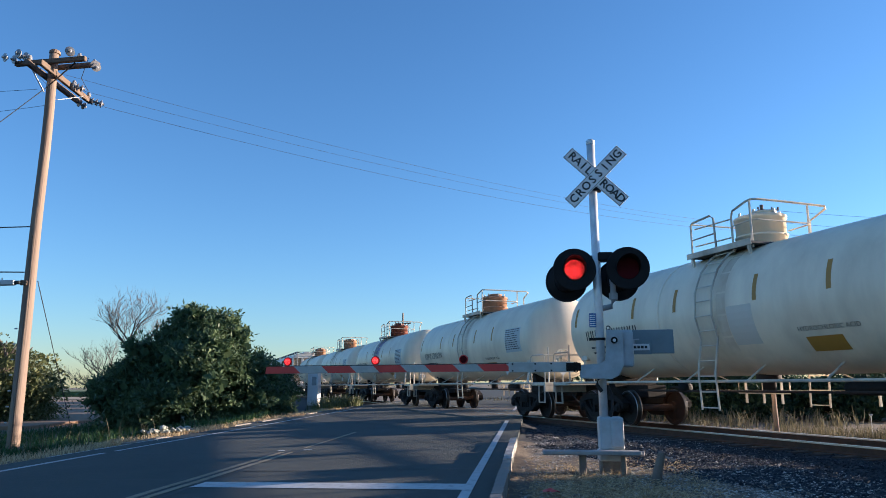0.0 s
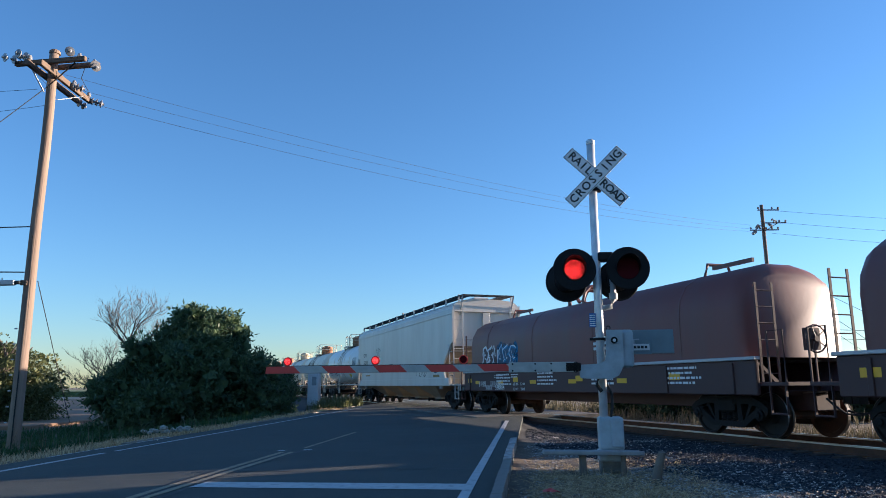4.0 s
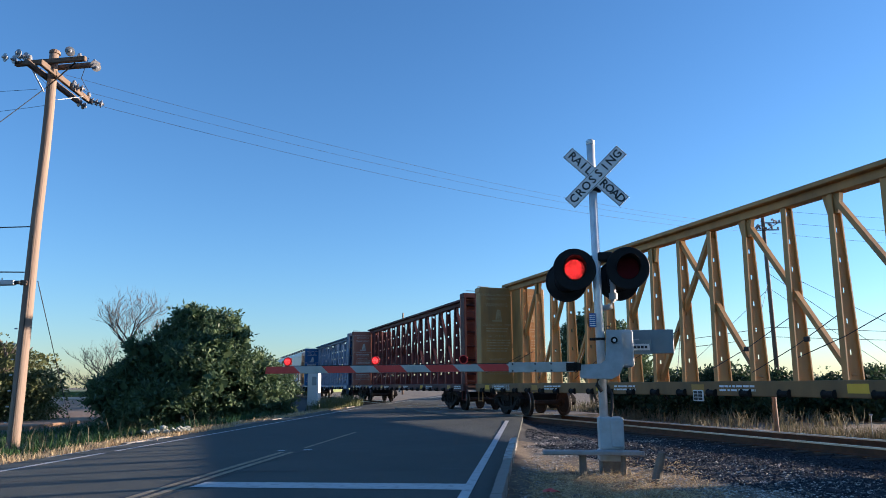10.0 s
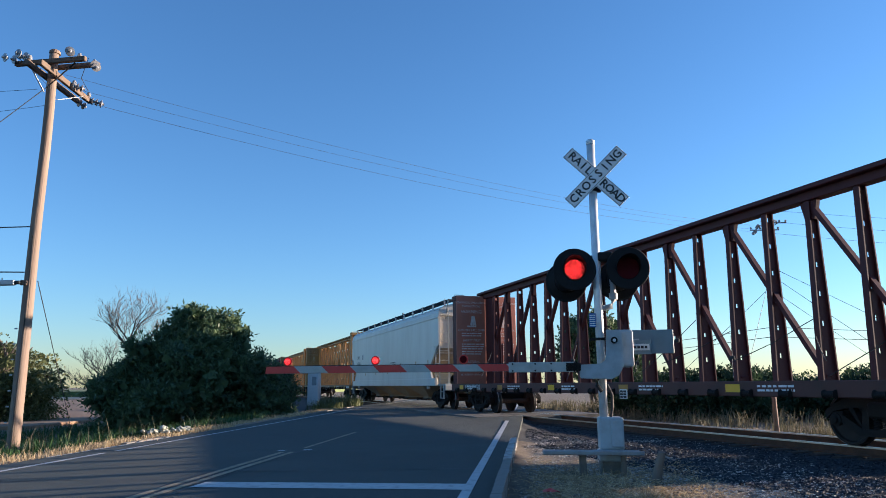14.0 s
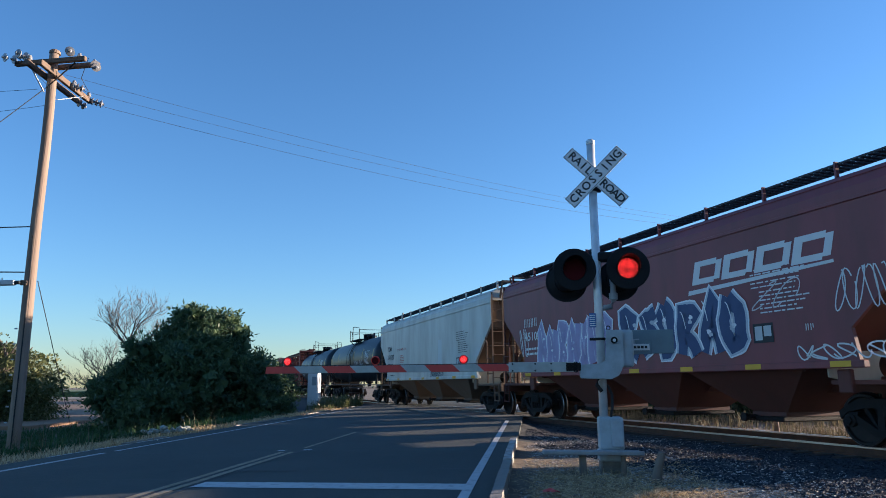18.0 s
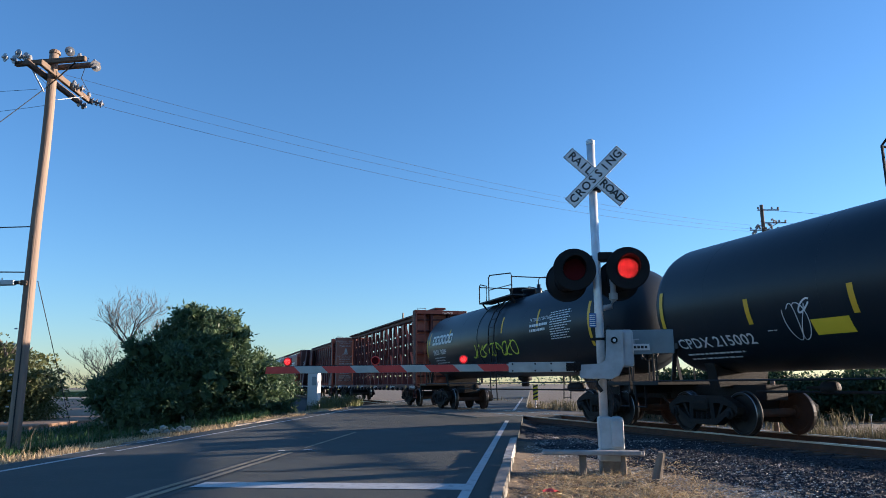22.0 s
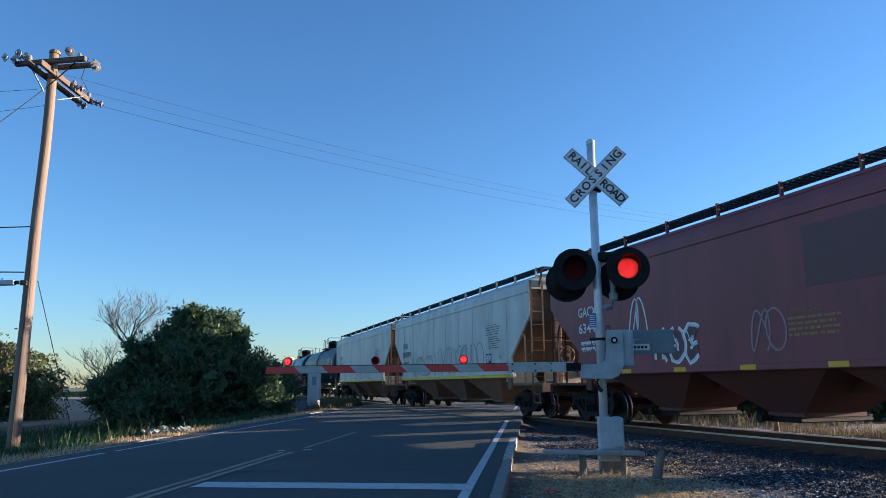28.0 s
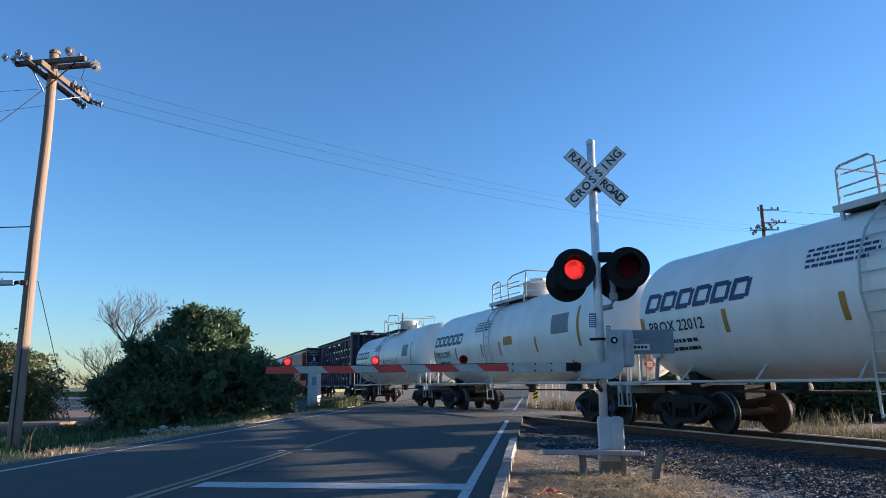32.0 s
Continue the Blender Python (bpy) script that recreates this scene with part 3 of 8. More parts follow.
def tank_car(c, length, r, zc, shell, trim, gear, label, dome=(0.0, 0.55, 0.72), dome_mat=None, top="cage", side_rail=True, bulge=0.62, cap=STEEL_BLACK, bands=(), plan=(0.29, 1.42, 0.0, -0.68)):
    """length: of the shell. top: cage (a railed platform round the dome) or low (an open rail round a squat housing)."""
    car = thing("tank_car", label, "tank car", "freight train")
    half, end = length / 2, length / 2 + 0.72
    part("shell", tank_shell_mesh(r, half, zc, bulge), shell, car, "", True)
    topz = zc + r
    for x in bands:
        part("shell_band", lathe(bmesh.new(), [(r + 0.002, x - 0.05), (r + 0.012, x - 0.045), (r + 0.012, x + 0.045), (r + 0.002, x + 0.05)], "x", 56, (0, 0, zc)), shell, car, "", True)
    # weld seams of the shell's rings
    for k in range(1, 6):
        x = -half + bulge + (length - 2 * bulge) * (k - 0.5) / 5
        part("weld_seam", lathe(bmesh.new(), [(r - 0.01, x - 0.012), (r + 0.0015, x - 0.005), (r + 0.0015, x + 0.005), (r - 0.01, x + 0.012)], "x", 56, (0, 0, zc)), shell, car, "", True)
    # saddles and draft sills
    tc = half - 1.45
    for s in (-1, 1):
        bm = bmesh.new()
        prism(bm, [(-0.66, 1.00), (0.66, 1.00), (0.78, zc - r * 0.85), (0.4, zc - r * 0.95), (-0.4, zc - r * 0.95), (-0.78, zc - r * 0.85)], s * tc - 0.16, s * tc + 0.16, axis="x")
        part("saddle", bm, STEEL_BLACK, car)
        for y in (-1, 1):
            x = s * (half - 0.85)
            part("shell_bracket", bar(bmesh.new(), (x, y * r * 0.80, zc - r * 0.56), (x + s * 0.06, y * 1.30, 1.14), 0.10, 0.03), trim, car)
            part("bracket_pad", rbox(x - 0.16, x + 0.16, min(y * r * 0.76, y * r * 0.84), max(y * r * 0.76, y * r * 0.84), zc - r * 0.64, zc - r * 0.54, 0.012, 1), trim, car)
        part("draft_sill", rbox(s * (half - 2.6) if s > 0 else s * end, s * end if s > 0 else s * (half - 2.6), -0.30, 0.30, 0.72, 1.06, 0.02, 1), STEEL_BLACK, car)
        part("end_platform", rbox(min(s * (half - 0.35), s * end), max(s * (half - 0.35), s * end), -1.42, 1.42, 1.06, 1.16, 0.015, 1), trim, car)
        part("end_sill", rbox(min(s * (end - 0.07), s * end), max(s * (end - 0.07), s * end), -1.42, 1.42, 0.86, 1.06, 0.015, 1), trim, car)
        for y in (-1.38, 1.38):
            railing(car, trim, [(s * (half - 0.30), y, 1.16), (s * (half - 0.30), y, 1.98), (s * (half - 0.22), y, 2.04), (s * (end - 0.12), y, 2.04), (s * (end - 0.04), y, 1.98), (s * (end - 0.04), y, 1.10)])
            bm = bmesh.new()
            for x in (s * (end - 0.50), s * (end - 0.10)):
                bar(bm, (x, y, 1.06), (x, y, 0.52), 0.05, 0.015)
            tube(bm, [(s * (end - 0.50), y, 0.54), (s * (end - 0.10), y, 0.54)], 0.018, 6)
            part("sill_step", bm, trim, car)
        part("end_railing", tube(bmesh.new(), [(s * (end - 0.05), -1.38, 2.02), (s * (end - 0.05), -0.5, 2.02), (s * (end - 0.05), 0.5, 2.02), (s * (end - 0.05), 1.38, 2.02)], 0.018, 6), trim, car)
        part("corner_post", rbox(s * (end - 0.42) - 0.022, s * (end - 0.42) + 0.022, 1.02, 1.07, 1.16, 2.30, 0.008, 1), trim, car)
        bogie(car, s * tc, c, cap)
    draft_gear(car, end)
    brake_wheel(car, trim, -end + 0.22, 0.62, 1.95)
    # running rail along the bottom of the shell
    if side_rail:
        for y in (-1.46, 1.46):
            part("side_rail", tube(bmesh.new(), [(-half + 0.2, y, 1.14), (half - 0.2, y, 1.14)], 0.030, 8), trim, car)
            k = 6
            for i in range(k):
                x = -half + 1.9 + (length - 3.8) * i / (k - 1)
                ysh = math.copysign(math.sqrt(max(0.05, r * r - (zc - 1.45) ** 2)), y)
                part("rail_bracket", bar(bmesh.new(), (x, y, 1.14), (x + 0.25, ysh, 1.48), 0.045, 0.02), trim, car)
        for x0, x1 in ((-2.9, -1.2), (0.9, 2.6)):
            railing(car, trim, [(x0, -1.44, 1.12), (x0, -1.44, 0.84), (x1, -1.44, 0.84), (x1, -1.44, 1.12)], 0.018)
            for q in range(3):
                part("rail_hanger", bar(bmesh.new(), (x0 + (x1 - x0) * (0.15 + 0.35 * q), -1.44, 1.12), (x0 + (x1 - x0) * (0.15 + 0.35 * q), -1.44, 0.60), 0.06, 0.03), trim, car)
        railing(car, trim, [(-half + 2.9, -1.40, 0.90), (half - 2.9, -1.40, 0.90)], 0.022)
    else:
        for y in (-1.30, 1.30):
            part("side_rail", tube(bmesh.new(), [(-half + 0.2, y, 1.16), (half - 0.2, y, 1.16)], 0.022, 6), trim, car)
    part("brake_pipe", tube(bmesh.new(), [(-half + 2.6, 0.55, 0.92), (half - 2.6, 0.55, 0.92)], 0.03, 6), gear, car)
    part("air_reservoir", lathe(bmesh.new(), [(0.02, -0.45), (0.11, -0.42), (0.14, -0.36), (0.14, 0.36), (0.11, 0.42), (0.02, 0.45)], "x", 14, (-half + 4.0, 0.3, 1.0)), STEEL_BLACK, car, "", True)
    part("brake_cylinder", lathe(bmesh.new(), [(0.07, -0.22), (0.12, -0.2), (0.12, 0.08), (0.04, 0.11), (0.025, 0.5)], "x", 12, (half - 4.4, 0.5, 1.0)), STEEL_BLACK, car, "", True)
    part("bottom_outlet", lathe(bmesh.new(), [(0.26, zc - r + 0.06), (0.26, zc - r - 0.12), (0.14, zc - r - 0.16), (0.14, zc - r - 0.36)][::-1], "z", 16), gear, car, "", True)
    # ladders over the shell's flank, both sides
    dx, dr, dh = dome
    lx = dx + plan[0]
    for s in (1, -1):
        bm = bmesh.new()
        arc = [(zc - 0.45, r + 0.10), (zc + 0.25, r + 0.10)]
        path = [(s * 1.50, 0.54), (s * 1.54, 1.30)] + [(s * (r + 0.11) * math.cos(a), zc + (r + 0.11) * math.sin(a)) for a in (-0.42, -0.1, 0.25, 0.6, 0.9, 1.15)]
        for o in (-0.27, 0.27):
            tube(bm, [(lx + o, y0, z0) for y0, z0 in path], 0.024, 6)
        lad = part("ladder", bm, trim, car)
        step = 0.33
        d = 0.05
        for (y0, z0), (y1, z1) in zip(path, path[1:]):
            seg = math.hypot(y1 - y0, z1 - z0)
            while d < seg:
                rung(lad, trim, Vector((lx - 0.27, y0 + (y1 - y0) * d / seg, z0 + (z1 - z0) * d / seg)), Vector((0.54, 0, 0)))
                d += step
            d -= seg
    # fittings on top
    dm = dome_mat or shell
    pz = topz - 0.06
    if top == "cage":
        part("dome", lathe(bmesh.new(), [(dr, topz - 0.25), (dr, topz + dh - 0.10), (dr + 0.03, topz + dh - 0.09), (dr + 0.03, topz + dh - 0.02), (dr * 0.97, topz + dh), (0.01, topz + dh + 0.03)], "z", 28, (dx, 0, 0)), dm, car, "round dome housing", True)
        x0, x1, rx, e = dx + plan[3], dx + plan[1], dx + plan[2], 0.80
        part("dome_lid", lathe(bmesh.new(), [(dr * 0.55, topz + dh + 0.02), (dr * 0.55, topz + dh + 0.09), (dr * 0.3, topz + dh + 0.12), (0.02, topz + dh + 0.13)], "z", 20, (dx - 0.1, 0, 0)), dm, car, "", True)
        for k in range(6):
            part("lid_bolt", lathe(bmesh.new(), [(0.03, topz + dh), (0.03, topz + dh + 0.11)], "z", 8, (dx + dr * 0.8 * math.cos(k * 1.05), dr * 0.8 * math.sin(k * 1.05), 0)), trim, car)
        part("dome_band", lathe(bmesh.new(), [(dr + 0.005, topz + 0.18), (dr + 0.03, topz + 0.19), (dr + 0.03, topz + 0.23), (dr + 0.005, topz + 0.24)], "z", 28, (dx, 0, 0)), dm, car, "", True)
        for s in (1, -1):
            part("platform", rbox(x0, x1, min(s * 0.30, s * 0.92), max(s * 0.30, s * 0.92), pz - 0.03, pz + 0.03, 0.01, 1), GRATING, car, "steel grating walkway")
            part("toe_board", rbox(x0, x1, min(s * 0.92, s * 0.95), max(s * 0.92, s * 0.95), pz - 0.05, pz + 0.08, 0.006, 1), trim, car)
            for x in (x0 + 0.12, x1 - 0.15):
                part("platform_bracket", bar(bmesh.new(), (x, s * 0.90, pz), (x, s * 0.86, zc + math.sqrt(r * r - 0.74) - 0.02), 0.06), trim, car)
            y = s * e
            # hoop at the head of the ladder
            railing(car, trim, [(x1 - 0.04, y, pz), (x1 - 0.04, y, pz + 0.78), (x1 - 0.12, y, pz + 0.84), (x1 - 0.72, y, pz + 0.88), (x1 - 0.84, y, pz + 0.80), (x1 - 0.88, y, pz - 0.12)], 0.026)
            railing(car, trim, [(x1 - 0.04, y, pz + 0.42), (x1 - 0.86, y, pz + 0.44)], 0.018)
            for zz in (0.28, 0.70):
                railing(car, trim, [(x1 - 0.05, s * (e - 0.1), pz + zz), (dx + 0.1, s * (e - 0.1), pz + zz - 0.02)], 0.018)
            railing(car, trim, [(x1 - 0.04, y, pz + 0.82), (x1 - 0.04, 0, pz + 0.82)], 0.018)
            # the rail that runs round the rear of the dome
            railing(car, trim, [(rx, y, pz - 0.1), (rx, y, pz + 0.70), (rx - 0.05, y, pz + 0.82), (rx - 0.45, y, pz + 0.93), (x0 + 0.08, y, pz + 0.95), (x0, s * (e - 0.10), pz + 0.95), (x0, 0, pz + 0.95)] if s > 0 else [(x0, 0, pz + 0.95), (x0, -1.2, pz + 0.93), (x0 + 0.1, -1.32, pz + 0.90), (x0 + 0.55, -1.32, pz + 0.72), (x0 + 0.6, -1.32, pz - 0.2)], 0.026)
            railing(car, trim, [(rx, y, pz + 0.48), (x0 + 0.08, y, pz + 0.50), (x0, s * (e - 0.10), pz + 0.50), (x0, 0, pz + 0.50)], 0.018)
            railing(car, trim, [(x0 + 0.1, y, pz - 0.1), (x0 + 0.1, y, pz + 0.94)], 0.026)
    else:
        part("dome", lathe(bmesh.new(), [(dr, topz - 0.2), (dr, topz + dh - 0.05), (dr + 0.04, topz + dh - 0.04), (dr + 0.04, topz + dh), (0.01, topz + dh + 0.03)], "z", 24, (dx, 0, 0)), dm, car, "squat valve housing", True)
        part("manway", lathe(bmesh.new(), [(0.30, topz - 0.2), (0.30, topz + 0.18), (0.36, topz + 0.2), (0.36, topz + 0.27), (0.01, topz + 0.30)], "z", 20, (dx - 0.95, 0, 0)), dm, car, "", True)
        part("valve", lathe(bmesh.new(), [(0.12, topz - 0.1), (0.12, topz + 0.22), (0.07, topz + 0.25), (0.07, topz + 0.38), (0.01, topz + 0.39)], "z", 12, (dx - 1.6, 0, 0)), dm, car, "", True)
        x0, x1 = dx - 1.6, dx + 1.6
        for s in (1, -1):
            part("platform", rbox(x0, x1, min(s * 0.55, s * 1.12), max(s * 0.55, s * 1.12), pz, pz + 0.06, 0.01, 1), GRATING, car, "steel grating walkway")
            for x in (x0 + 0.2, dx, x1 - 0.2):
                part("platform_bracket", bar(bmesh.new(), (x, s * 1.06, pz), (x, s * 0.80, topz - 0.36), 0.05), trim, car)
            railing(car, trim, [(x1, s * 1.10, pz), (x1, s * 1.10, pz + 0.72), (x1 - 0.10, s * 1.10, pz + 0.80), (x1 - 0.75, s * 1.10, pz + 0.66), (x1 - 0.75, s * 1.10, pz)], 0.024)
            railing(car, trim, [(x1 - 1.0, s * 1.10, pz), (x1 - 1.0, s * 1.10, pz + 0.96), (x1 - 1.12, s * 1.10, pz + 1.04), (x0 + 0.1, s * 1.10, pz + 0.84), (x0, s * 1.10, pz + 0.74), (x0, s * 1.10, pz)], 0.024)
            railing(car, trim, [(x1 - 1.0, s * 1.10, pz + 0.46), (x0, s * 1.10, pz + 0.40)], 0.018)
        railing(car, trim, [(x1, 1.10, pz + 0.70), (x1, -1.10, pz + 0.70)])
        railing(car, trim, [(x0, 1.10, pz + 0.70), (x0, -1.10, pz + 0.70)])
    return car, c


def tank_bars(car, to, xs_, mat, h=0.55, w=0.11, v=0.05):
    for x in xs_:
        patch("reflector_stripe", car, to, x, x - w, v, v + h, mat)


def diamond(car, x, y, z, mat, size=0.19, rear=False):
    bm = bmesh.new()
    prism(bm, [(-size, 0), (0, -size), (size, 0), (0, size)], 0, 0.01)
    ob = part("placard", bm, mat, car, "diamond hazard placard")
    ob.location = (x, y, z)
    if rear:
        ob.rotation_euler = (0, 0, math.pi / 2)
    bm = bmesh.new()
    for q in (-0.05, 0.0, 0.05):
        prism(bm, [(-0.09, q - 0.014), (0.09, q - 0.014), (0.09, q + 0.014), (-0.09, q + 0.014)], 0.011, 0.014)
    part("placard_print", bm, MARK_WHITE if mat is RED_SIGN else MARK_BLACK, ob)
    return ob


# ---- covered hoppers ----
NOTCH = {
    "pellet": ((0, 2.90), (0.25, 2.84), (1.30, 1.96), (1.26, 1.74), (1.05, 1.38)),
    "bay": ((0, 3.70), (0.35, 3.60), (0.72, 3.32), (1.02, 2.92), (1.16, 2.40), (1.18, 1.90), (1.12, 1.38)),
    "grain": ((0, 3.36), (1.62, 2.00), (1.52, 1.44)),
}


def hopper_bay_mesh(w, zt=1.34):
    bm = bmesh.new()
    top = [bm.verts.new(p) for p in ((-w, -1.5, zt), (w, -1.5, zt), (w, 1.5, zt), (-w, 1.5, zt))]
    low = [bm.verts.new(p) for p in ((-0.42, -0.75, 0.50), (0.42, -0.75, 0.50), (0.42, 0.75, 0.50), (-0.42, 0.75, 0.50))]
    for i in range(4):
        bm.faces.new((top[i], top[(i + 1) % 4], low[(i + 1) % 4], low[i]))
    bm.faces.new(low[::-1])
    bm.faces.new(top)
    box(bm, -0.46, 0.46, -0.80, 0.80, 0.44, 0.52)
    return bm


def grating_mesh(x0, x1, y0, y1, z):
    bm = bmesh.new()
    for k in range(5):
        y = y0 + (y1 - y0) * k / 4
        box(bm, x0, x1, y - 0.012, y + 0.012, z - 0.035, z)
    k = int((x1 - x0) / 0.16)
    for i in range(k + 1):
        x = x0 + (x1 - x0) * i / k
        box(bm, x - 0.030, x + 0.030, y0, y1, z - 0.028, z - 0.004)
    return bm


def hopper_car(c, length, body, under, trim, label, style="grain", bays=3, slope=None, eave=4.24, ribs=0, sill_mat=None, cap=STEEL_BLACK, crown=0.57):
    car = thing("hopper_car", label, "hopper car", "freight train")
    half = length / 2
    notch = NOTCH[style]
    slope = slope or under
    bottom = notch[-1][1]
    edge = [(half - d, z) for d, z in notch]
    outline = [(half, eave)] + edge + [(-x, z) for x, z in edge[::-1]] + [(-half, eave)]
    for s in (1, -1):
        part("side", prism(bmesh.new(), outline, s * 1.52, s * 1.60), body, car)
    # curved roof shoulders and top
    for s in (1, -1):
        part("roof_seam", tube(bmesh.new(), [(-half + 0.02, s * 1.50, eave + 0.30), (half - 0.02, s * 1.50, eave + 0.30)], 0.018, 6), body, car)
    half_sec = [(1.60, eave), (1.59, eave + 0.12), (1.51, eave + 0.28), (1.36, eave + 0.41), (1.10, eave + 0.50), (0.6, eave + crown - 0.03)]
    sec = half_sec + [(0, eave + crown)] + [(-y, z) for y, z in half_sec[::-1]] + [(0, eave - 0.02)]
    part("roof", prism(bmesh.new(), sec, -half + 0.02, half - 0.02, axis="x"), body, car)
    for s in (1, -1):
        part("eave_seam", rbox(-half, half, s * 1.60 - 0.02, s * 1.60 + 0.025, eave - 0.12, eave - 0.05, 0.008, 1), body, car)
        if ribs:
            for k in range(ribs):
                x = -half + 1.9 + (length - 3.8) * k / (ribs - 1)
                part("side_seam", box(bmesh.new(), x - 0.02, x + 0.02, s * 1.60 - 0.01, s * 1.612, 1.5, eave - 0.15), body, car)
    # ends: wall above, sloping sheet below
    wall = notch[0][1] - 0.15
    for s in (1, -1):
        a, b = sorted((s * (half - 0.22), s * (half - 0.16)))
        part("end_wall", box(bmesh.new(), a, b, -1.52, 1.52, wall, eave + 0.06), slope if style != "pellet" else body, car)
        bm = bmesh.new()
        prism(bm, [(s * (half - 0.20), wall), (s * (half - 0.20), wall - 0.06), (s * (half - 2.75), 1.30), (s * (half - 2.85), 1.36)], -1.53, 1.53)
        part("slope_sheet", bm, slope, car)
        if style != "bay":
            # upright web below the slope, with a round hand hole
            xw = s * (half - (2.10 if style == "pellet" else 2.28))
            bm = oval_panel(-1.50, 1.50, 1.14, 1.66, 0.1, 1.38, 0.21, 0.21, -0.012, 0.012)
            bmesh.ops.rotate(bm, verts=bm.verts, cent=(0, 0, 0), matrix=Matrix.Rotation(radians(90), 3, "Z"))
            bmesh.ops.translate(bm, verts=bm.verts, vec=(xw, 0, 0))
            part("bolster_web", bm, WEB_CREAM, car, "dusty cream web plate with a round hole")
        for y in ((0.0,) if style == "pellet" else (-0.55, 0.55)):
            part("end_post", rbox(s * (half - 0.10) - 0.07, s * (half - 0.10) + 0.07, y - (0.17 if style == "pellet" else 0.13), y + (0.17 if style == "pellet" else 0.13), 1.12, eave - 0.05, 0.015, 1), trim, car)
        a, b = sorted((s * (half - 2.3), s * (half + 0.42)))
        part("shear_plate", rbox(a, b, -1.44, 1.44, 1.06, 1.14, 0.012, 1), trim, car)
        part("end_sill", rbox(min(s * (half + 0.36), s * (half + 0.44)), max(s * (half + 0.36), s * (half + 0.44)), -1.44, 1.44, 0.86, 1.08, 0.012, 1), trim, car)
        part("draft_sill", rbox(a, b, -0.32, 0.32, 0.70, 1.06, 0.02, 1), under, car)
        for y in (-1.56, 1.12):
            ladder("end_ladder", car, trim, (s * (half + 0.02), y, 1.14), (s * (half + 0.02), y, eave + 0.28), (0, 1, 0), 0.44, 8)
        for y in (-1.60, 1.60):
            bm = bmesh.new()
            bar(bm, (s * (half - 0.42), y, 1.16), (s * (half - 0.42), y, 2.62), 0.05, 0.03)
            bar(bm, (s * (half - 0.42), y, 2.62), (s * (half - 0.56), y, 2.86), 0.05, 0.03)
            for z in (1.5, 2.06, 2.52):
                tube(bm, [(s * (half - 0.42), y, z), (s * (half + 0.02), y, z)], 0.016, 6)
            part("side_grab", bm, trim, car)
            bm = bmesh.new()
            for x in (s * (half + 0.36), s * (half - 0.06)):
                bar(bm, (x, y * 0.93, 1.10), (x, y * 0.93, 0.50), 0.055, 0.018)
            tube(bm, [(s * (half + 0.36), y * 0.93, 0.52), (s * (half - 0.06), y * 0.93, 0.52)], 0.02, 6)
            tube(bm, [(s * (half + 0.36), y * 0.93, 0.80), (s * (half - 0.06), y * 0.93, 0.80)], 0.02, 6)
            part("sill_step", bm, trim, car)
        part("cross_rail", tube(bmesh.new(), [(s * (half + 0.03), -1.55, 2.52), (s * (half + 0.03), 0, 2.52), (s * (half + 0.03), 1.55, 2.52)], 0.018, 6), trim, car)
        bogie(car, s * (half - 1.35), c, cap)
        for y in (-1.40, 1.40):
            part("jacking_pad", rbox(s * (half - 1.95) - 0.14, s * (half - 1.95) + 0.14, y * 1.05 - 0.05, y * 1.05 + 0.05, 0.92, 1.32, 0.02, 1), trim, car)
    draft_gear(car, half + 0.42)
    brake_wheel(car, trim, -half - 0.16, 0.35, 2.05)
    # sills and bays
    sm = sill_mat or body
    for s in (1, -1):
        z0, z1 = (1.06, 1.40) if style != "grain" else (1.34, 1.47)
        h2 = half - (0.55 if style != "grain" else 1.45)
        part("side_sill", rbox(-h2, h2, s * 1.55 - 0.07, s * 1.55 + 0.07, z0, z1, 0.015, 1), sm, car)
    part("centre_sill", rbox(-half + 2.0, half - 2.0, -0.30, 0.30, 0.90, 1.20, 0.02, 1), under, car)
    span = length - 2 * 2.75
    for k in range(bays):
        x = -span / 2 + span * (k + 0.5) / bays
        b = shared("hopper_bay", ("bay", round(span / bays / 2, 3), under.name, style), lambda: hopper_bay_mesh(span / bays / 2 - 0.03, 1.40 if style == "grain" else 1.10), under, car, (x, 0, 0))
        shared("outlet_gate", "outlet_gate", lambda: rbox(-0.5, 0.5, -0.92, 0.92, 0.34, 0.43, 0.02, 1), STEEL_BLACK, b)
        shared("gate_capstan", "gate_capstan", lambda: lathe(bmesh.new(), [(0.05, 0.86), (0.05, 1.12), (0.09, 1.13), (0.09, 1.19)], "y", 10, (0.3, 0, 0.42)), STEEL_BLACK, b)
    # running boards on brackets along the roof
    zt = eave + 0.72
    for s in (1, -1):
        part("running_board", grating_mesh(-half + 0.1, half - 0.1, min(s * 0.72, s * 1.22), max(s * 0.72, s * 1.22), zt), GRATING, car, "dark steel grating roof walk")
        k = int(length / 1.7)
        for i in range(k + 1):
            x = -half + 0.12 + (length - 0.24) * i / k
            part("board_bracket", bar(bmesh.new(), (x, s * 1.25, eave + 0.20), (x, s * 1.25, zt + 0.02), 0.075, 0.04), body, car)
    for s in (1, -1):
        part("crossover_board", grating_mesh(s * (half + 0.02) - 0.28, s * (half + 0.02) + 0.28, -1.2, 1.2, zt - 0.005), GRATING, car)
        for y in (-1.2, 1.2):
            part("platform_bracket", bar(bmesh.new(), (s * (half + 0.25), y, zt - 0.03), (s * (half - 0.15), y, eave - 0.15), 0.05), trim, car)
    bm = rbox(-half + 0.6, half - 0.6, -0.35, 0.35, eave + crown - 0.06, eave + crown + 0.14, 0.03, 1)
    part("trough_hatch", bm, body, car)
    return car, c


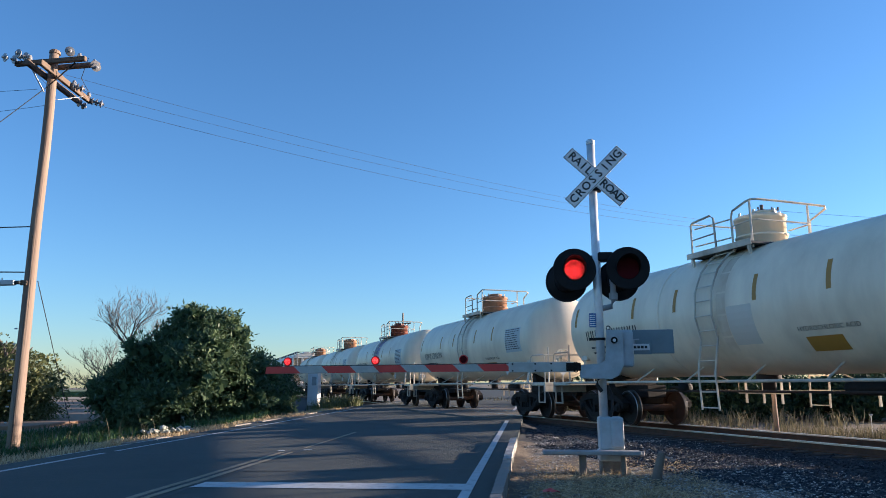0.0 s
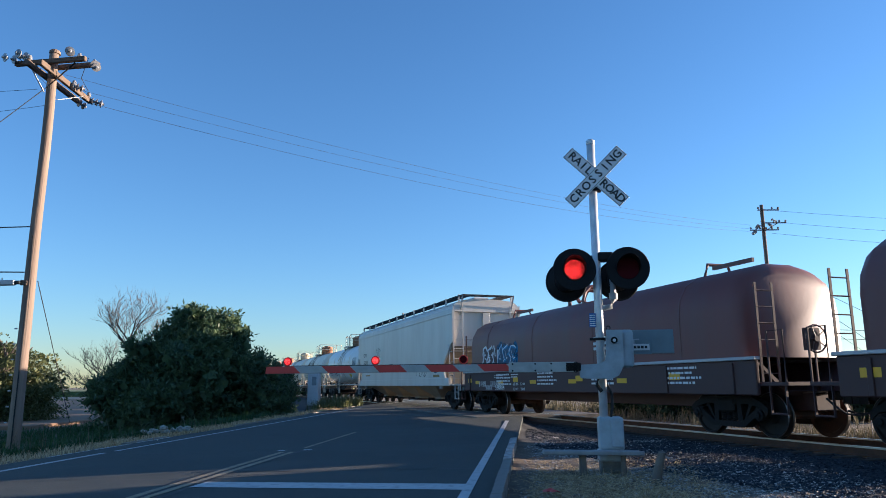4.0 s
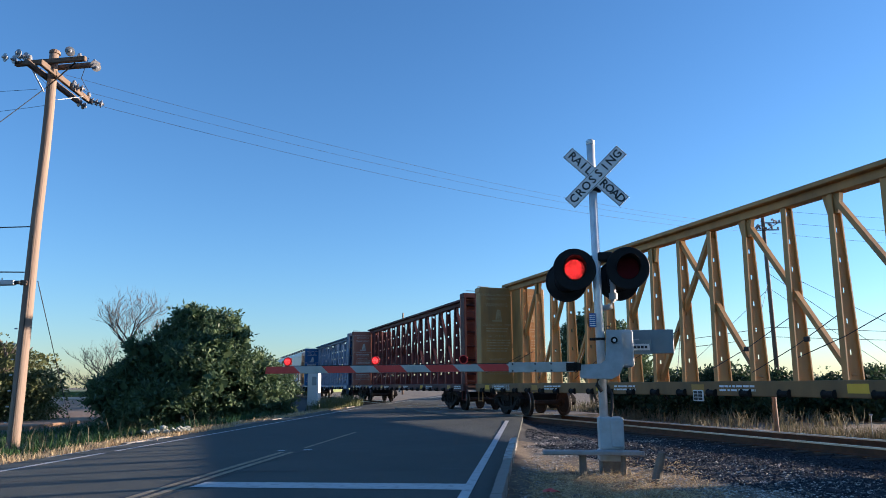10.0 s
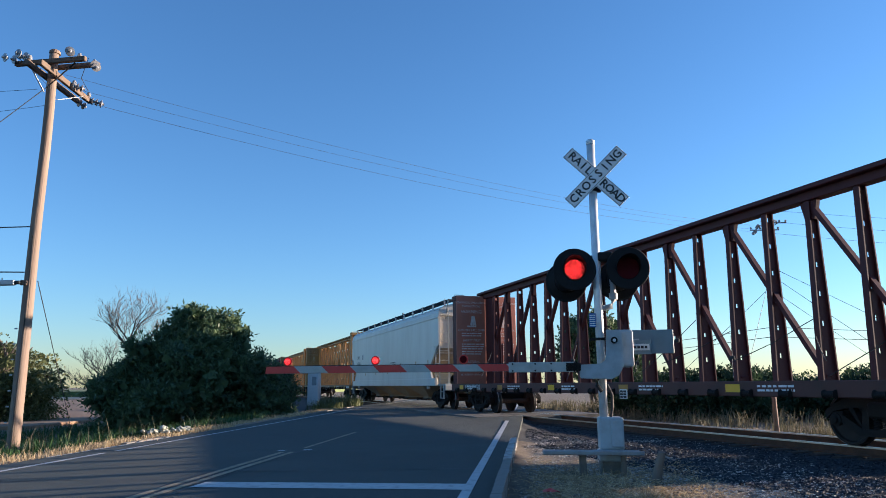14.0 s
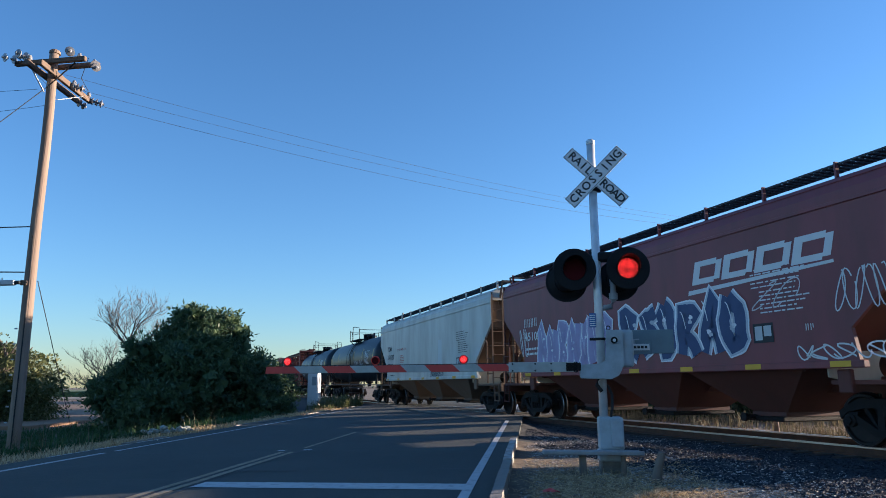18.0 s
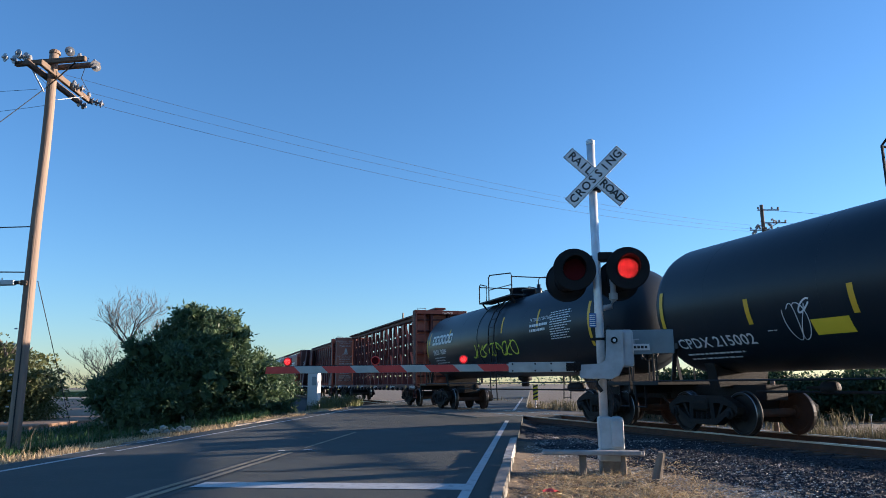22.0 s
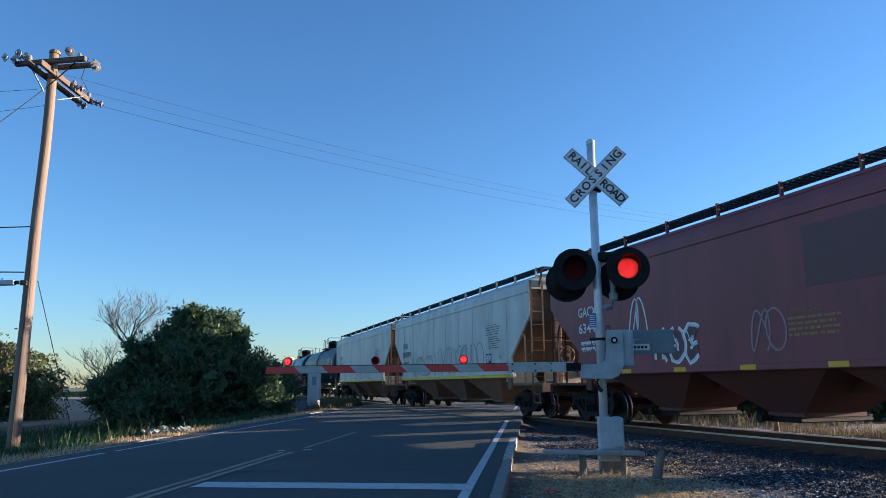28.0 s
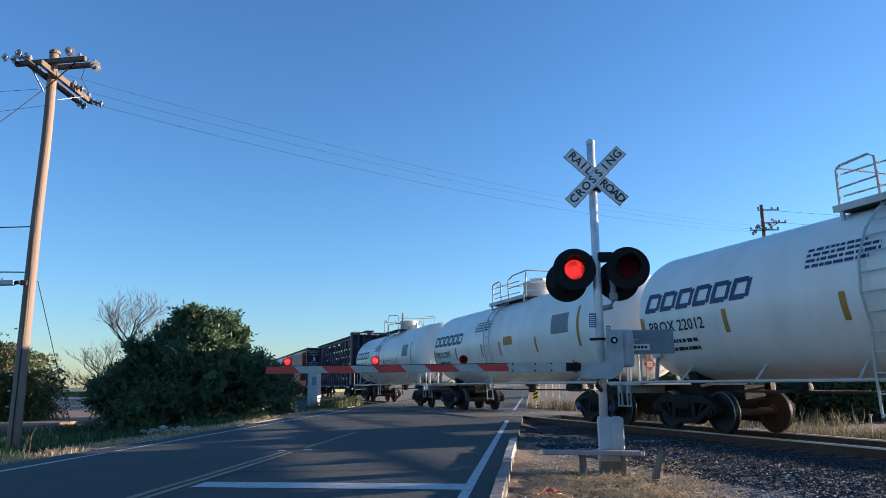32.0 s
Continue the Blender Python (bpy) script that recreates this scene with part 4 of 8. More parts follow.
# ---- centre-partition flat cars and coil cars ----
def oval_panel(x0, x1, z0, z1, cx, cz, rx, rz, y0, y1, k=28):
    """A web panel with an oval hole right through it."""
    bm = bmesh.new()
    rings = []
    for y in (y0, y1):
        outer, inner = [], []
        for i in range(k):
            a = 2 * math.pi * i / k
            c, s = math.cos(a), math.sin(a)
            inner.append(bm.verts.new((cx + rx * c, y, cz + rz * s)))
            q = 1 / max(abs(c), abs(s))
            px, pz = c * q, s * q
            outer.append(bm.verts.new((px * (x1 - x0) / 2 + (x0 + x1) / 2, y, pz * (z1 - z0) / 2 + (z0 + z1) / 2)))
        rings.append((outer, inner))
    for i in range(k):
        j = (i + 1) % k
        for o, n in rings:
            bm.faces.new((o[i], o[j], n[j], n[i]))
        bm.faces.new((rings[0][1][i], rings[0][1][j], rings[1][1][j], rings[1][1][i]))
        bm.faces.new((rings[0][0][i], rings[0][0][j], rings[1][0][j], rings[1][0][i]))
    return bm


def post_mesh(top, w=0.13):
    bm = bmesh.new()
    # one rolled section: web and two flanges as a single outline, narrower at the top
    def ring(k, z):
        f = 0.03
        return [bm.verts.new((x, y, z)) for x, y in ((-w / 2, -k), (w / 2, -k), (w / 2, -k + f), (0.015, -k + f), (0.015, k - f), (w / 2, k - f), (w / 2, k), (-w / 2, k), (-w / 2, k - f), (-0.015, k - f), (-0.015, -k + f), (-w / 2, -k + f))]
    a, b = ring(0.21, 1.12), ring(0.10, top)
    for i in range(12):
        if i not in (3, 9):
            bm.faces.new((a[i], a[(i + 1) % 12], b[(i + 1) % 12], b[i]))
    bm.faces.new(a[::-1])
    bm.faces.new(b)
    # the web, pierced by a row of lashing holes
    z = 1.12
    while z < top - 0.1:
        up = min(z + 0.50, top)
        k = 0.18 - 0.11 * (z - 1.12) / (top - 1.12)
        box(bm, -0.015, 0.015, -k, k, z, up)
        if up < top - 0.2:
            box(bm, -0.015, 0.015, -k, -0.03, up, up + 0.10)
            box(bm, -0.015, 0.015, 0.03, k, up, up + 0.10)
        z = up + 0.10
    return bm


def bulkhead(car, x, facing, paint_in, paint_out, trim, marks, top=4.92, cautions=False):
    """facing: the way the loaded face looks, +1 along the train or -1 back."""
    a, b = sorted((x, x + 0.07 * facing))
    h = part("bulkhead", rbox(a, b, -1.40, 1.40, 1.14, top, 0.012, 1), paint_in, car)
    o = x - 0.02 * facing
    for y in (-1.36, 1.36):
        part("bulkhead_flange", rbox(min(o, o - 0.42 * facing), max(o, o - 0.42 * facing), y - 0.035, y + 0.035, 1.14, top - 0.03, 0.01, 1), paint_out, car)
    for y in (-0.48, 0.48):
        part("bulkhead_post", rbox(min(o, o - 0.34 * facing), max(o, o - 0.34 * facing), y - 0.07, y + 0.07, 1.14, top - 0.05, 0.01, 1), paint_out, car)
    for k in range(6):
        z = 1.5 + k * 0.58
        part("bulkhead_rib", rbox(min(o, o - 0.20 * facing), max(o, o - 0.20 * facing), -1.33, 1.33, z, z + 0.09, 0.01, 1), paint_out, car)
    part("bulkhead_cap", rbox(min(o, o - 0.45 * facing), max(o, o - 0.45 * facing), -1.42, 1.42, top - 0.20, top, 0.012, 1), paint_out, car)
    e = x - 0.46 * facing
    for y in (-1.34, 0.90):
        ladder("ladder", car, trim, (e, y, 1.0), (e, y, top - 0.05), (0, 1, 0), 0.44, 8)
    part("top_grab", tube(bmesh.new(), [(e, 0.85, top), (e, 0.85, top + 0.09), (e, 1.3, top + 0.09), (e, 1.3, top)], 0.014, 5), trim, car)
    return h


def bulkhead_print(car, x, mat):
    """Loading rules stencilled on the inner face, in two columns."""
    for y, k in ((1.30, 1.0), (-0.12, 1.0)):
        for txt, z, s in (("LOADING & UNLOADING", 4.62, 0.125), ("INSTRUCTIONS", 4.46, 0.125), ("WARNING", 4.22, 0.20), ("CAR MAY FALL OVER", 3.42, 0.13), ("SAFETY FIRST", 2.98, 0.14), ("WARNING", 2.06, 0.15), ("BETWEEN BULKHEADS", 1.52, 0.10)):
            lettering(txt, s, mat, car, Matrix.Translation((x - 0.006, y - 0.58, z)) @ REAR, "CENTER")
        bm = bmesh.new()
        rnd = random.Random(4)
        for z in (3.26, 3.16, 2.80, 2.70, 2.60, 2.48, 2.38, 1.84, 1.74, 1.66):
            u = y - 0.12
            while u > y - 1.02:
                w = rnd.uniform(0.06, 0.2)
                bm.faces.new([bm.verts.new(p) for p in ((x - 0.006, u, z), (x - 0.006, u - w, z), (x - 0.006, u - w, z + 0.045), (x - 0.006, u, z + 0.045))])
                u -= w + 0.03
        # falling-load symbol
        for q in range(3):
            bm.faces.new([bm.verts.new((x - 0.006, y - 0.5 - a, 3.62 + b)) for a, b in ((0.02 + 0.10 * q, 0.02), (0.10 + 0.10 * q, 0.0), (0.16 + 0.04 * q, 0.40), (0.09 + 0.04 * q, 0.42))])
        bm.faces.new([bm.verts.new((x - 0.006, y - 0.38 - a, 3.56 + b)) for a, b in ((0, 0), (0.42, 0), (0.42, 0.06), (0, 0.06))])
        part("stencil_print", bm, mat, car)


def centerbeam(c, length, body, sill, trim, label, print_mat=MARK_WHITE, ovals=0, bays=20, number="", bulk_in=None, seed=1, shift=0.0):
    car = thing("centerbeam_car", label, "flat car", "freight train")
    half = length / 2
    rear = half + (0.0 if ovals else 0.6 if length > 22.5 else 0.3)   # the rear overhang is the longer one
    bulk_in = bulk_in or body
    top = 5.08
    for s in (1, -1):
        part("side_sill", rbox(-rear, half, s * 1.40 - 0.08, s * 1.40 + 0.08, 0.84, 1.14, 0.015, 1), sill, car)
    for k in range(bays + 1):
        x = -half + 0.5 + (length - 1.0) * k / bays
        shared("cross_bearer", ("cross_bearer", sill.name), lambda: rbox(-0.11, 0.11, -1.32, 1.32, 0.98, 1.12, 0.01, 1), sill, car, (x, 0, 0))
    part("centre_sill", rbox(-rear + 0.4, half - 0.4, -0.25, 0.25, 0.94, 1.11, 0.02, 1), STEEL_BLACK, car)
    part("top_chord", rbox(-rear + 0.1, half - 0.1, -0.30, 0.30, 4.98, top, 0.012, 1), body, car)
    part("chord_web", rbox(-rear + 0.1, half - 0.1, -0.14, 0.14, 4.80, 4.98, 0.01, 1), body, car)
    step = (length - 1.0) / bays
    xs_ = [-half + 0.5 + step * i + shift for i in range(bays + 1)]
    if ovals:
        xs_ = [x + 0.38 for x in xs_]
        for i in range(bays):
            x0, x1 = xs_[i], xs_[i + 1]
            mid = 1 <= i < 1 + ovals
            if mid:
                part("web_panel", oval_panel(x0, x1, 1.12, 4.85, (x0 + x1) / 2, 3.0, 0.43, 0.92, -0.05, 0.05), body, car, "steel web panel with an oval hole")
            else:
                part("web_panel", rbox(x0, x1, -0.06, 0.06, 1.12, 4.85, 0.01, 1), body, car)
        for x in xs_:
            for s in (1, -1):
                part("rib", prism(bmesh.new(), [(s * 0.06, 1.12), (s * 0.20, 1.12), (s * 0.14, 4.85), (s * 0.06, 4.85)], x - 0.03, x + 0.03, axis="x"), body, car)
        for s in (1, -1):
            for e in (1, -1):
                for q in range(2 if e > 0 else 1):
                    part("end_panel", prism(bmesh.new(), [(s * (1.34 - 0.5 * q), 1.12), (s * (1.28 - 0.5 * q), 1.12), (s * (0.85 - 0.3 * q), 4.85), (s * (0.92 - 0.3 * q), 4.85)], *(sorted((e * (half - 0.1), e * (half - 1.3 * step))) if q == 0 else sorted((e * (half - 1.3 * step), e * (half - 2.6 * step)))), axis="x"), body, car)
    else:
        for i, x in enumerate(xs_[1:-1]):
            shared("post", ("post", body.name), lambda: post_mesh(4.82), body, car, (x, 0, 0))
        mid = bays / 2
        odd = 1 if shift > 0 else 0   # which posts of the rear half carry the feet of the diagonals
        for i in range(0, bays - 1):
            if i == bays // 2 - 1 or i % 2 == odd and i < mid - 1 or i % 2 == 1 - odd and i >= mid:
                lo, hi = (i, i + 2) if i < mid - 1 else (i + 2, i)
                if hi > bays or lo > bays:
                    continue
                part("diagonal", bar(bmesh.new(), (xs_[lo], 0.0, 1.2), (xs_[hi], 0.0, 4.78), 0.10, 0.12, up=(0, 1, 0)), body, car)
        # gussets where the diagonals meet the posts, slack lashing cables and their ratchets
        rl = random.Random(seed + 5)
        for i in range(1, bays):
            if i % 2 == (1 if not odd or i < mid else 0):
                part("gusset", prism(bmesh.new(), [(xs_[i] - 0.22, 4.82), (xs_[i] + 0.22, 4.82), (xs_[i] + 0.12, 4.40), (xs_[i] - 0.12, 4.40)], -0.05, 0.05), body, car)
            if rl.random() < 0.75:
                za, zb = rl.uniform(2.0, 2.7), rl.uniform(1.15, 1.6)
                a, b = Vector((xs_[i], 0.24, za)), Vector((xs_[i + 1] if i + 1 <= bays else xs_[i] + step, 1.30, zb))
                if rl.random() < 0.5:
                    a, b = Vector((xs_[i], 1.30, zb)), Vector((xs_[i] + step, 0.24, za))
                cable = part("lashing_cable", tube(bmesh.new(), [a, a.lerp(b, 0.5) - Vector((0, 0, 0.05)), b], 0.009, 5), HOSE, car)
                if rl.random() < 0.45:
                    q = a.lerp(b, rl.uniform(0.2, 0.6))
                    part("ratchet", rbox(q.x - 0.07, q.x + 0.07, q.y - 0.03, q.y + 0.03, q.z - 0.11, q.z - 0.01, 0.015, 1), HOSE, cable)
        for e, reach in ((1, half), (-1, rear)):
            part("end_web", rbox(min(e * (reach - 0.5), e * (reach - 1.3)), max(e * (reach - 0.5), e * (reach - 1.3)), -0.05, 0.05, 1.12, 4.82, 0.01, 1), body, car)
            part("corner_brace", bar(bmesh.new(), (e * (reach - 0.42), -0.75, 2.9), (e * (reach - 1.5), -0.25, 1.25), 0.08, 0.08), body, car)
    for e, reach in ((1, half), (-1, rear)):
        bulkhead(car, e * (reach - 0.42), -e, bulk_in, body, trim, None)
        bogie(car, e * (half - 2.15), c)
        part("end_platform", rbox(min(e * (reach - 0.4), e * (reach + 0.2)), max(e * (reach - 0.4), e * (reach + 0.2)), -1.35, 1.35, 0.98, 1.06, 0.012, 1), sill, car)
        for y in (-1.36, 1.36):
            bm = bmesh.new()
            for x in (e * (reach - 0.02), e * (reach - 0.44)):
                bar(bm, (x, y, 0.9), (x, y, 0.46), 0.05, 0.018)
            tube(bm, [(e * (reach - 0.02), y, 0.48), (e * (reach - 0.44), y, 0.48)], 0.02, 6)
            part("sill_step", bm, trim, car)
    draft_gear(car, half + 0.30)
    brake_wheel(car, trim, -rear, 0.30, 2.15)
    if print_mat:
        bulkhead_print(car, half - 0.50, print_mat)
        lettering("CAUTION", 0.13, MARK_WHITE, car, Matrix.Translation((-rear - 0.055, -0.35, 4.78)) @ REAR, "CENTER")
    # winches, stake pockets and reflectors along the sill
    rnd = random.Random(seed)
    to = flat_map(1.48)
    k = 22
    for i in range(k):
        x = -half + 0.8 + (length - 1.6) * i / (k - 1)
        shared("winch", "winch", lambda: lathe(bmesh.new(), [(0.05, -0.13), (0.085, -0.12), (0.06, -0.09), (0.06, 0.09), (0.085, 0.12), (0.05, 0.13)], "x", 10), STEEL_BLACK, car, (x, 1.50, 0.90))
    for i in range(6):
        x = half - 1.0 - (length - 2.4) * i / 5
        patch("reflector", car, to, x, x - 0.42, 0.92, 1.08, MARK_YELLOW if i % 2 == 0 else MARK_BROWN)
        lines(car, to, x - 0.9, x - 2.0, 1.02, 2, MARK_WHITE, 0.08, 0.04, seed + i)
    if number.startswith("5"):
        bars(car, to, half - 1.7, 0.90, 0.20, 4, MARK_WHITE, seed=seed)
        mark(car, to, number, half - 2.75, 0.90, 0.20, MARK_WHITE, 0.95)
    elif number:
        mark(car, to, number, half - 1.7, 0.90, 0.20, MARK_WHITE, 1.9)
    else:
        bars(car, to, half - 1.7, 0.90, 0.20, 9, MARK_WHITE, seed=seed)
    part("tag_board", rbox(-0.17, 0.17, 1.47, 1.50, 0.72, 0.96, 0.01, 1), MARK_WHITE, car, "white framed consolidated data board").location = (-half * 0.18, 0, 0)
    bm = bmesh.new()
    for q in range(2):
        for w in range(3):
            box(bm, -0.14 + 0.15 * q, -0.015 + 0.15 * q, 1.498, 1.506, 0.745 + 0.068 * w, 0.80 + 0.068 * w)
    part("tag_print", bm, MARK_BLACK, car).location = (-half * 0.18, 0, 0)
    return car, c


def coil_car(c, length, body, cover, label):
    car = thing("coil_car", label, "coil car", "freight train")
    half = length / 2
    for s in (1, -1):
        part("side_sill", rbox(-half + 0.25, half - 0.25, s * 1.44 - 0.05, s * 1.44 + 0.05, 0.86, 1.56, 0.02, 1), body, car)
        for x in (-half + 0.9, -half + 3.1, half - 0.9):
            part("sill_rib", rbox(x - 0.05, x + 0.05, s * 1.50 - 0.03, s * 1.50 + 0.03, 0.88, 1.50, 0.01, 1), body, car)
        part("sill_flange", rbox(-half + 0.2, half - 0.2, s * 1.46 - 0.09, s * 1.46 + 0.09, 1.55, 1.62, 0.012, 1), GALV, car, "scuffed bright top flange")
    part("trough", prism(bmesh.new(), [(-1.38, 1.5), (-0.7, 0.85), (0.7, 0.85), (1.38, 1.5), (1.30, 1.5), (0.65, 0.93), (-0.65, 0.93), (-1.30, 1.5)], -half + 0.3, half - 0.3, axis="x"), body, car)
    part("centre_sill", rbox(-half, half, -0.32, 0.32, 0.55, 0.9, 0.02, 1), body, car)
    # the cover: rounded hood with rounded ends
    ch = half - 0.66
    bm = bmesh.new()
    sec = [(-1.42, 1.62), (-1.42, 2.62), (-1.36, 2.98), (-1.16, 3.32), (-0.80, 3.54), (-0.35, 3.64), (0.35, 3.64), (0.80, 3.54), (1.16, 3.32), (1.36, 2.98), (1.42, 2.62), (1.42, 1.62)]
    rings = []
    for x, k in ((-ch, 0.86), (-ch + 0.08, 0.94), (-ch + 0.3, 1.0), (ch - 0.3, 1.0), (ch - 0.08, 0.94), (ch, 0.86)):
        rings.append([bm.verts.new((x, y * k, 1.62 + (z - 1.62) * k)) for y, z in sec])
    for a, b in zip(rings, rings[1:]):
        for i in range(len(sec) - 1):
            bm.faces.new((a[i], a[i + 1], b[i + 1], b[i]))
    bm.faces.new(rings[0])
    bm.faces.new(rings[-1][::-1])
    part("cover", bm, cover, car, "rounded removable hood", True)
    for x in (-ch * 0.75, -ch * 0.25, ch * 0.25, ch * 0.75):
        part("hood_seam", prism(bmesh.new(), [(y * 1.006, z + 0.006) for y, z in sec] + [(y * 0.99, z - 0.01) for y, z in sec[::-1]], x - 0.03, x + 0.03, axis="x"), cover, car)
    # lifting arches on top
    for x in (-0.45, 0.45):
        part("lifting_arch", tube(bmesh.new(), [(x, -0.75, 3.55), (x, -0.72, 3.88), (x, -0.55, 4.04), (x, 0, 4.08), (x, 0.55, 4.04), (x, 0.72, 3.88), (x, 0.75, 3.55)], 0.07, 8), cover, car)
        part("arch_tie", bar(bmesh.new(), (x, 0.6, 3.98), (x * 0.2, 0.6, 3.62), 0.08), cover, car)
    for s in (1, -1):
        bm = bmesh.new()
        tube(bm, [(s * ch * 0.72, -0.4, 3.60), (s * ch * 0.72, -0.3, 3.92), (s * ch * 0.72, 0.3, 3.92), (s * ch * 0.72, 0.4, 3.60)], 0.045, 6)
        bar(bm, (s * ch * 0.72 - 0.2, 0.3, 3.80), (s * ch * 0.72 - 1.5, 0.3, 3.80), 0.07, 0.09)
        part("stacking_bracket", bm, cover, car)
        part("end_platform", rbox(min(s * (half - 0.3), s * (half + 0.45)), max(s * (half - 0.3), s * (half + 0.45)), -1.40, 1.40, 1.04, 1.12, 0.012, 1), body, car)
        for y in (-1.38, 1.38):
            railing(car, body, [(s * (half + 0.4), y, 1.1), (s * (half + 0.4), y, 2.1), (s * (half + 0.0), y, 2.1), (s * (half + 0.0), y, 1.1)])
            bm = bmesh.new()
            for x in (s * (half + 0.38), s * (half - 0.02)):
                bar(bm, (x, y, 1.04), (x, y, 0.5), 0.05, 0.018)
            tube(bm, [(s * (half + 0.38), y, 0.52), (s * (half - 0.02), y, 0.52)], 0.02, 6)
            part("sill_step", bm, body, car)
        ladder("ladder", car, body, (s * (half - 0.2), 0.95, 1.12), (s * (half - 0.2), 0.95, 3.1), (0, 1, 0), 0.42, 6)
        bogie(car, s * (half - 1.6), c)
    draft_gear(car, half + 0.45)
    brake_wheel(car, body, -half - 0.25, 0.4, 1.95)
    to = flat_map(1.492)
    for i in range(4):
        patch("reflector", car, to, half - 0.7 - i * length * 0.26, half - 1.1 - i * length * 0.26, 1.18, 1.34, MARK_YELLOW)
        lines(car, to, half - 3.6 - i * length * 0.2, half - 4.9 - i * length * 0.2, 1.42, 4, MARK_WHITE, 0.11, 0.05, 9 + i)
    bars(car, to, half - 1.9, 1.02, 0.20, 4, MARK_WHITE, seed=2)
    bars(car, to, half - 3.0, 1.02, 0.20, 6, MARK_WHITE, seed=3)
    return car, c


# ---- the train, car by car, front to rear; c is the middle of the car along the track at the clip's start ----
CREAM = paint("cream_tank_paint", (0.84, 0.735, 0.55), 0.4, dirt=(0.42, 0.32, 0.21), dirty=0.35)
WHITE_TANK = paint("white_tank_paint", (0.82, 0.78, 0.71), 0.35, dirt=(0.42, 0.38, 0.32), dirty=0.25)
BLACK_TANK = paint("black_tank_paint", (0.009, 0.016, 0.024), 0.38, dirt=(0.022, 0.026, 0.030), dirty=0.35, spec=0.30)
GLOSS_BLACK = paint("glossy_black_paint", (0.008, 0.010, 0.014), 0.22, dirt=(0.022, 0.022, 0.022), dirty=0.2, spec=0.38)
DOME_RUST = paint("rusty_dome", (0.46, 0.27, 0.16), 0.7, dirt=(0.16, 0.05, 0.02), dirty=0.8)
DOME_RED = paint("rust_red_dome", (0.22, 0.06, 0.03), 0.7, dirt=(0.1, 0.03, 0.02), dirty=0.7)
TRIM_CREAM = paint("cream_trim", (0.66, 0.60, 0.48), 0.5, dirt=(0.15, 0.07, 0.03), dirty=0.6)
TRIM_WHITE = paint("white_trim", (0.52, 0.52, 0.49), 0.5, dirt=(0.2, 0.15, 0.1), dirty=0.35)
TRIM_BLACK = paint("black_trim", (0.012, 0.012, 0.014), 0.5, dirt=(0.05, 0.04, 0.03), dirty=0.2, spec=0.3)
GEAR_RUST = paint("rusty_underframe", (0.030, 0.021, 0.017), 0.85, dirt=(0.07, 0.036, 0.02), dirty=0.4)
GREY_HOPPER = paint("light_grey_hopper_paint", (0.67, 0.64, 0.58), 0.42, dirt=(0.34, 0.28, 0.2), dirty=0.22)
BEIGE_HOPPER = paint("grey_beige_hopper_paint", (0.62, 0.62, 0.56), 0.5, dirty=0.35)
# the tan holds dust and also warm light bounced up from the ground
BAY_TAN = paint("ground_lit_dusty_bay", (0.36, 0.28, 0.19), 0.7, dirt=(0.25, 0.18, 0.11), dirty=0.6)
BAY_BROWN = paint("dusty_brown_bay_paint", (0.17, 0.11, 0.07), 0.75, dirt=(0.12, 0.07, 0.04), dirty=0.6)
RED_HOPPER = paint("mineral_red_paint", (0.22, 0.055, 0.060), 0.5, dirt=(0.08, 0.04, 0.03), dirty=0.45)
RED_BAY = paint("mineral_red_bay", (0.12, 0.040, 0.028), 0.7, dirt=(0.06, 0.03, 0.02), dirty=0.5)
COIL_BROWN = paint("coil_brown_paint", (0.065, 0.033, 0.030), 0.6, dirt=(0.06, 0.03, 0.03), dirty=0.6)
COVER_BROWN = paint("hood_brown_paint", (0.16, 0.055, 0.045), 0.5, dirt=(0.12, 0.08, 0.07), dirty=0.4)
BLUE_FLAT = paint("faded_blue_paint", (0.075, 0.135, 0.235), 0.6, dirt=(0.19, 0.19, 0.21), dirty=0.45)
BLUE_PANEL = paint("blue_panel_paint", (0.025, 0.10, 0.26), 0.5, dirty=0.15)
BROWN_FLAT = paint("oxide_brown_paint", (0.078, 0.020, 0.020), 0.6, dirt=(0.045, 0.024, 0.022), dirty=0.4, spec=0.3)
YELLOW_FLAT = paint("ochre_yellow_paint", (0.44, 0.235, 0.07), 0.6, dirt=(0.12, 0.075, 0.035), dirty=0.6)
OVAL_BROWN = paint("dark_oxide_paint", (0.105, 0.030, 0.028), 0.6, dirt=(0.05, 0.025, 0.02), dirty=0.4)
DARK_BLUE_FLAT = paint("dark_navy_paint", (0.010, 0.018, 0.050), 0.5, dirt=(0.03, 0.03, 0.04), dirty=0.25, spec=0.3)
SILL_OCHRE = paint("dirty_ochre_sill", (0.22, 0.125, 0.045), 0.7, dirt=(0.06, 0.04, 0.025), dirty=0.6)
SILL_BROWN = paint("dirty_brown_sill", (0.085, 0.035, 0.028), 0.7, dirt=(0.05, 0.03, 0.02), dirty=0.6)
SILL_BLACK = paint("dirty_black_sill", (0.014, 0.014, 0.015), 0.7, dirt=(0.04, 0.03, 0.025), dirty=0.3, spec=0.25)
PATCH_PALE = material("pale_primer", (0.62, 0.58, 0.49), 0.5, scale=1.5, amount=0.3)
MARK_FADED = material("faded_stencil", (0.74, 0.66, 0.60), 0.7, other=(0.36, 0.28, 0.24), scale=5, amount=0.6)
MARK_SOOT = material("sooty_stencil", (0.06, 0.06, 0.065), 0.7, other=(0.02, 0.02, 0.022), scale=5, amount=0.7)
MARK_TAN = material("faded_tan_stencil", (0.50, 0.38, 0.20), 0.7, other=(0.3, 0.2, 0.08), scale=5, amount=0.7)
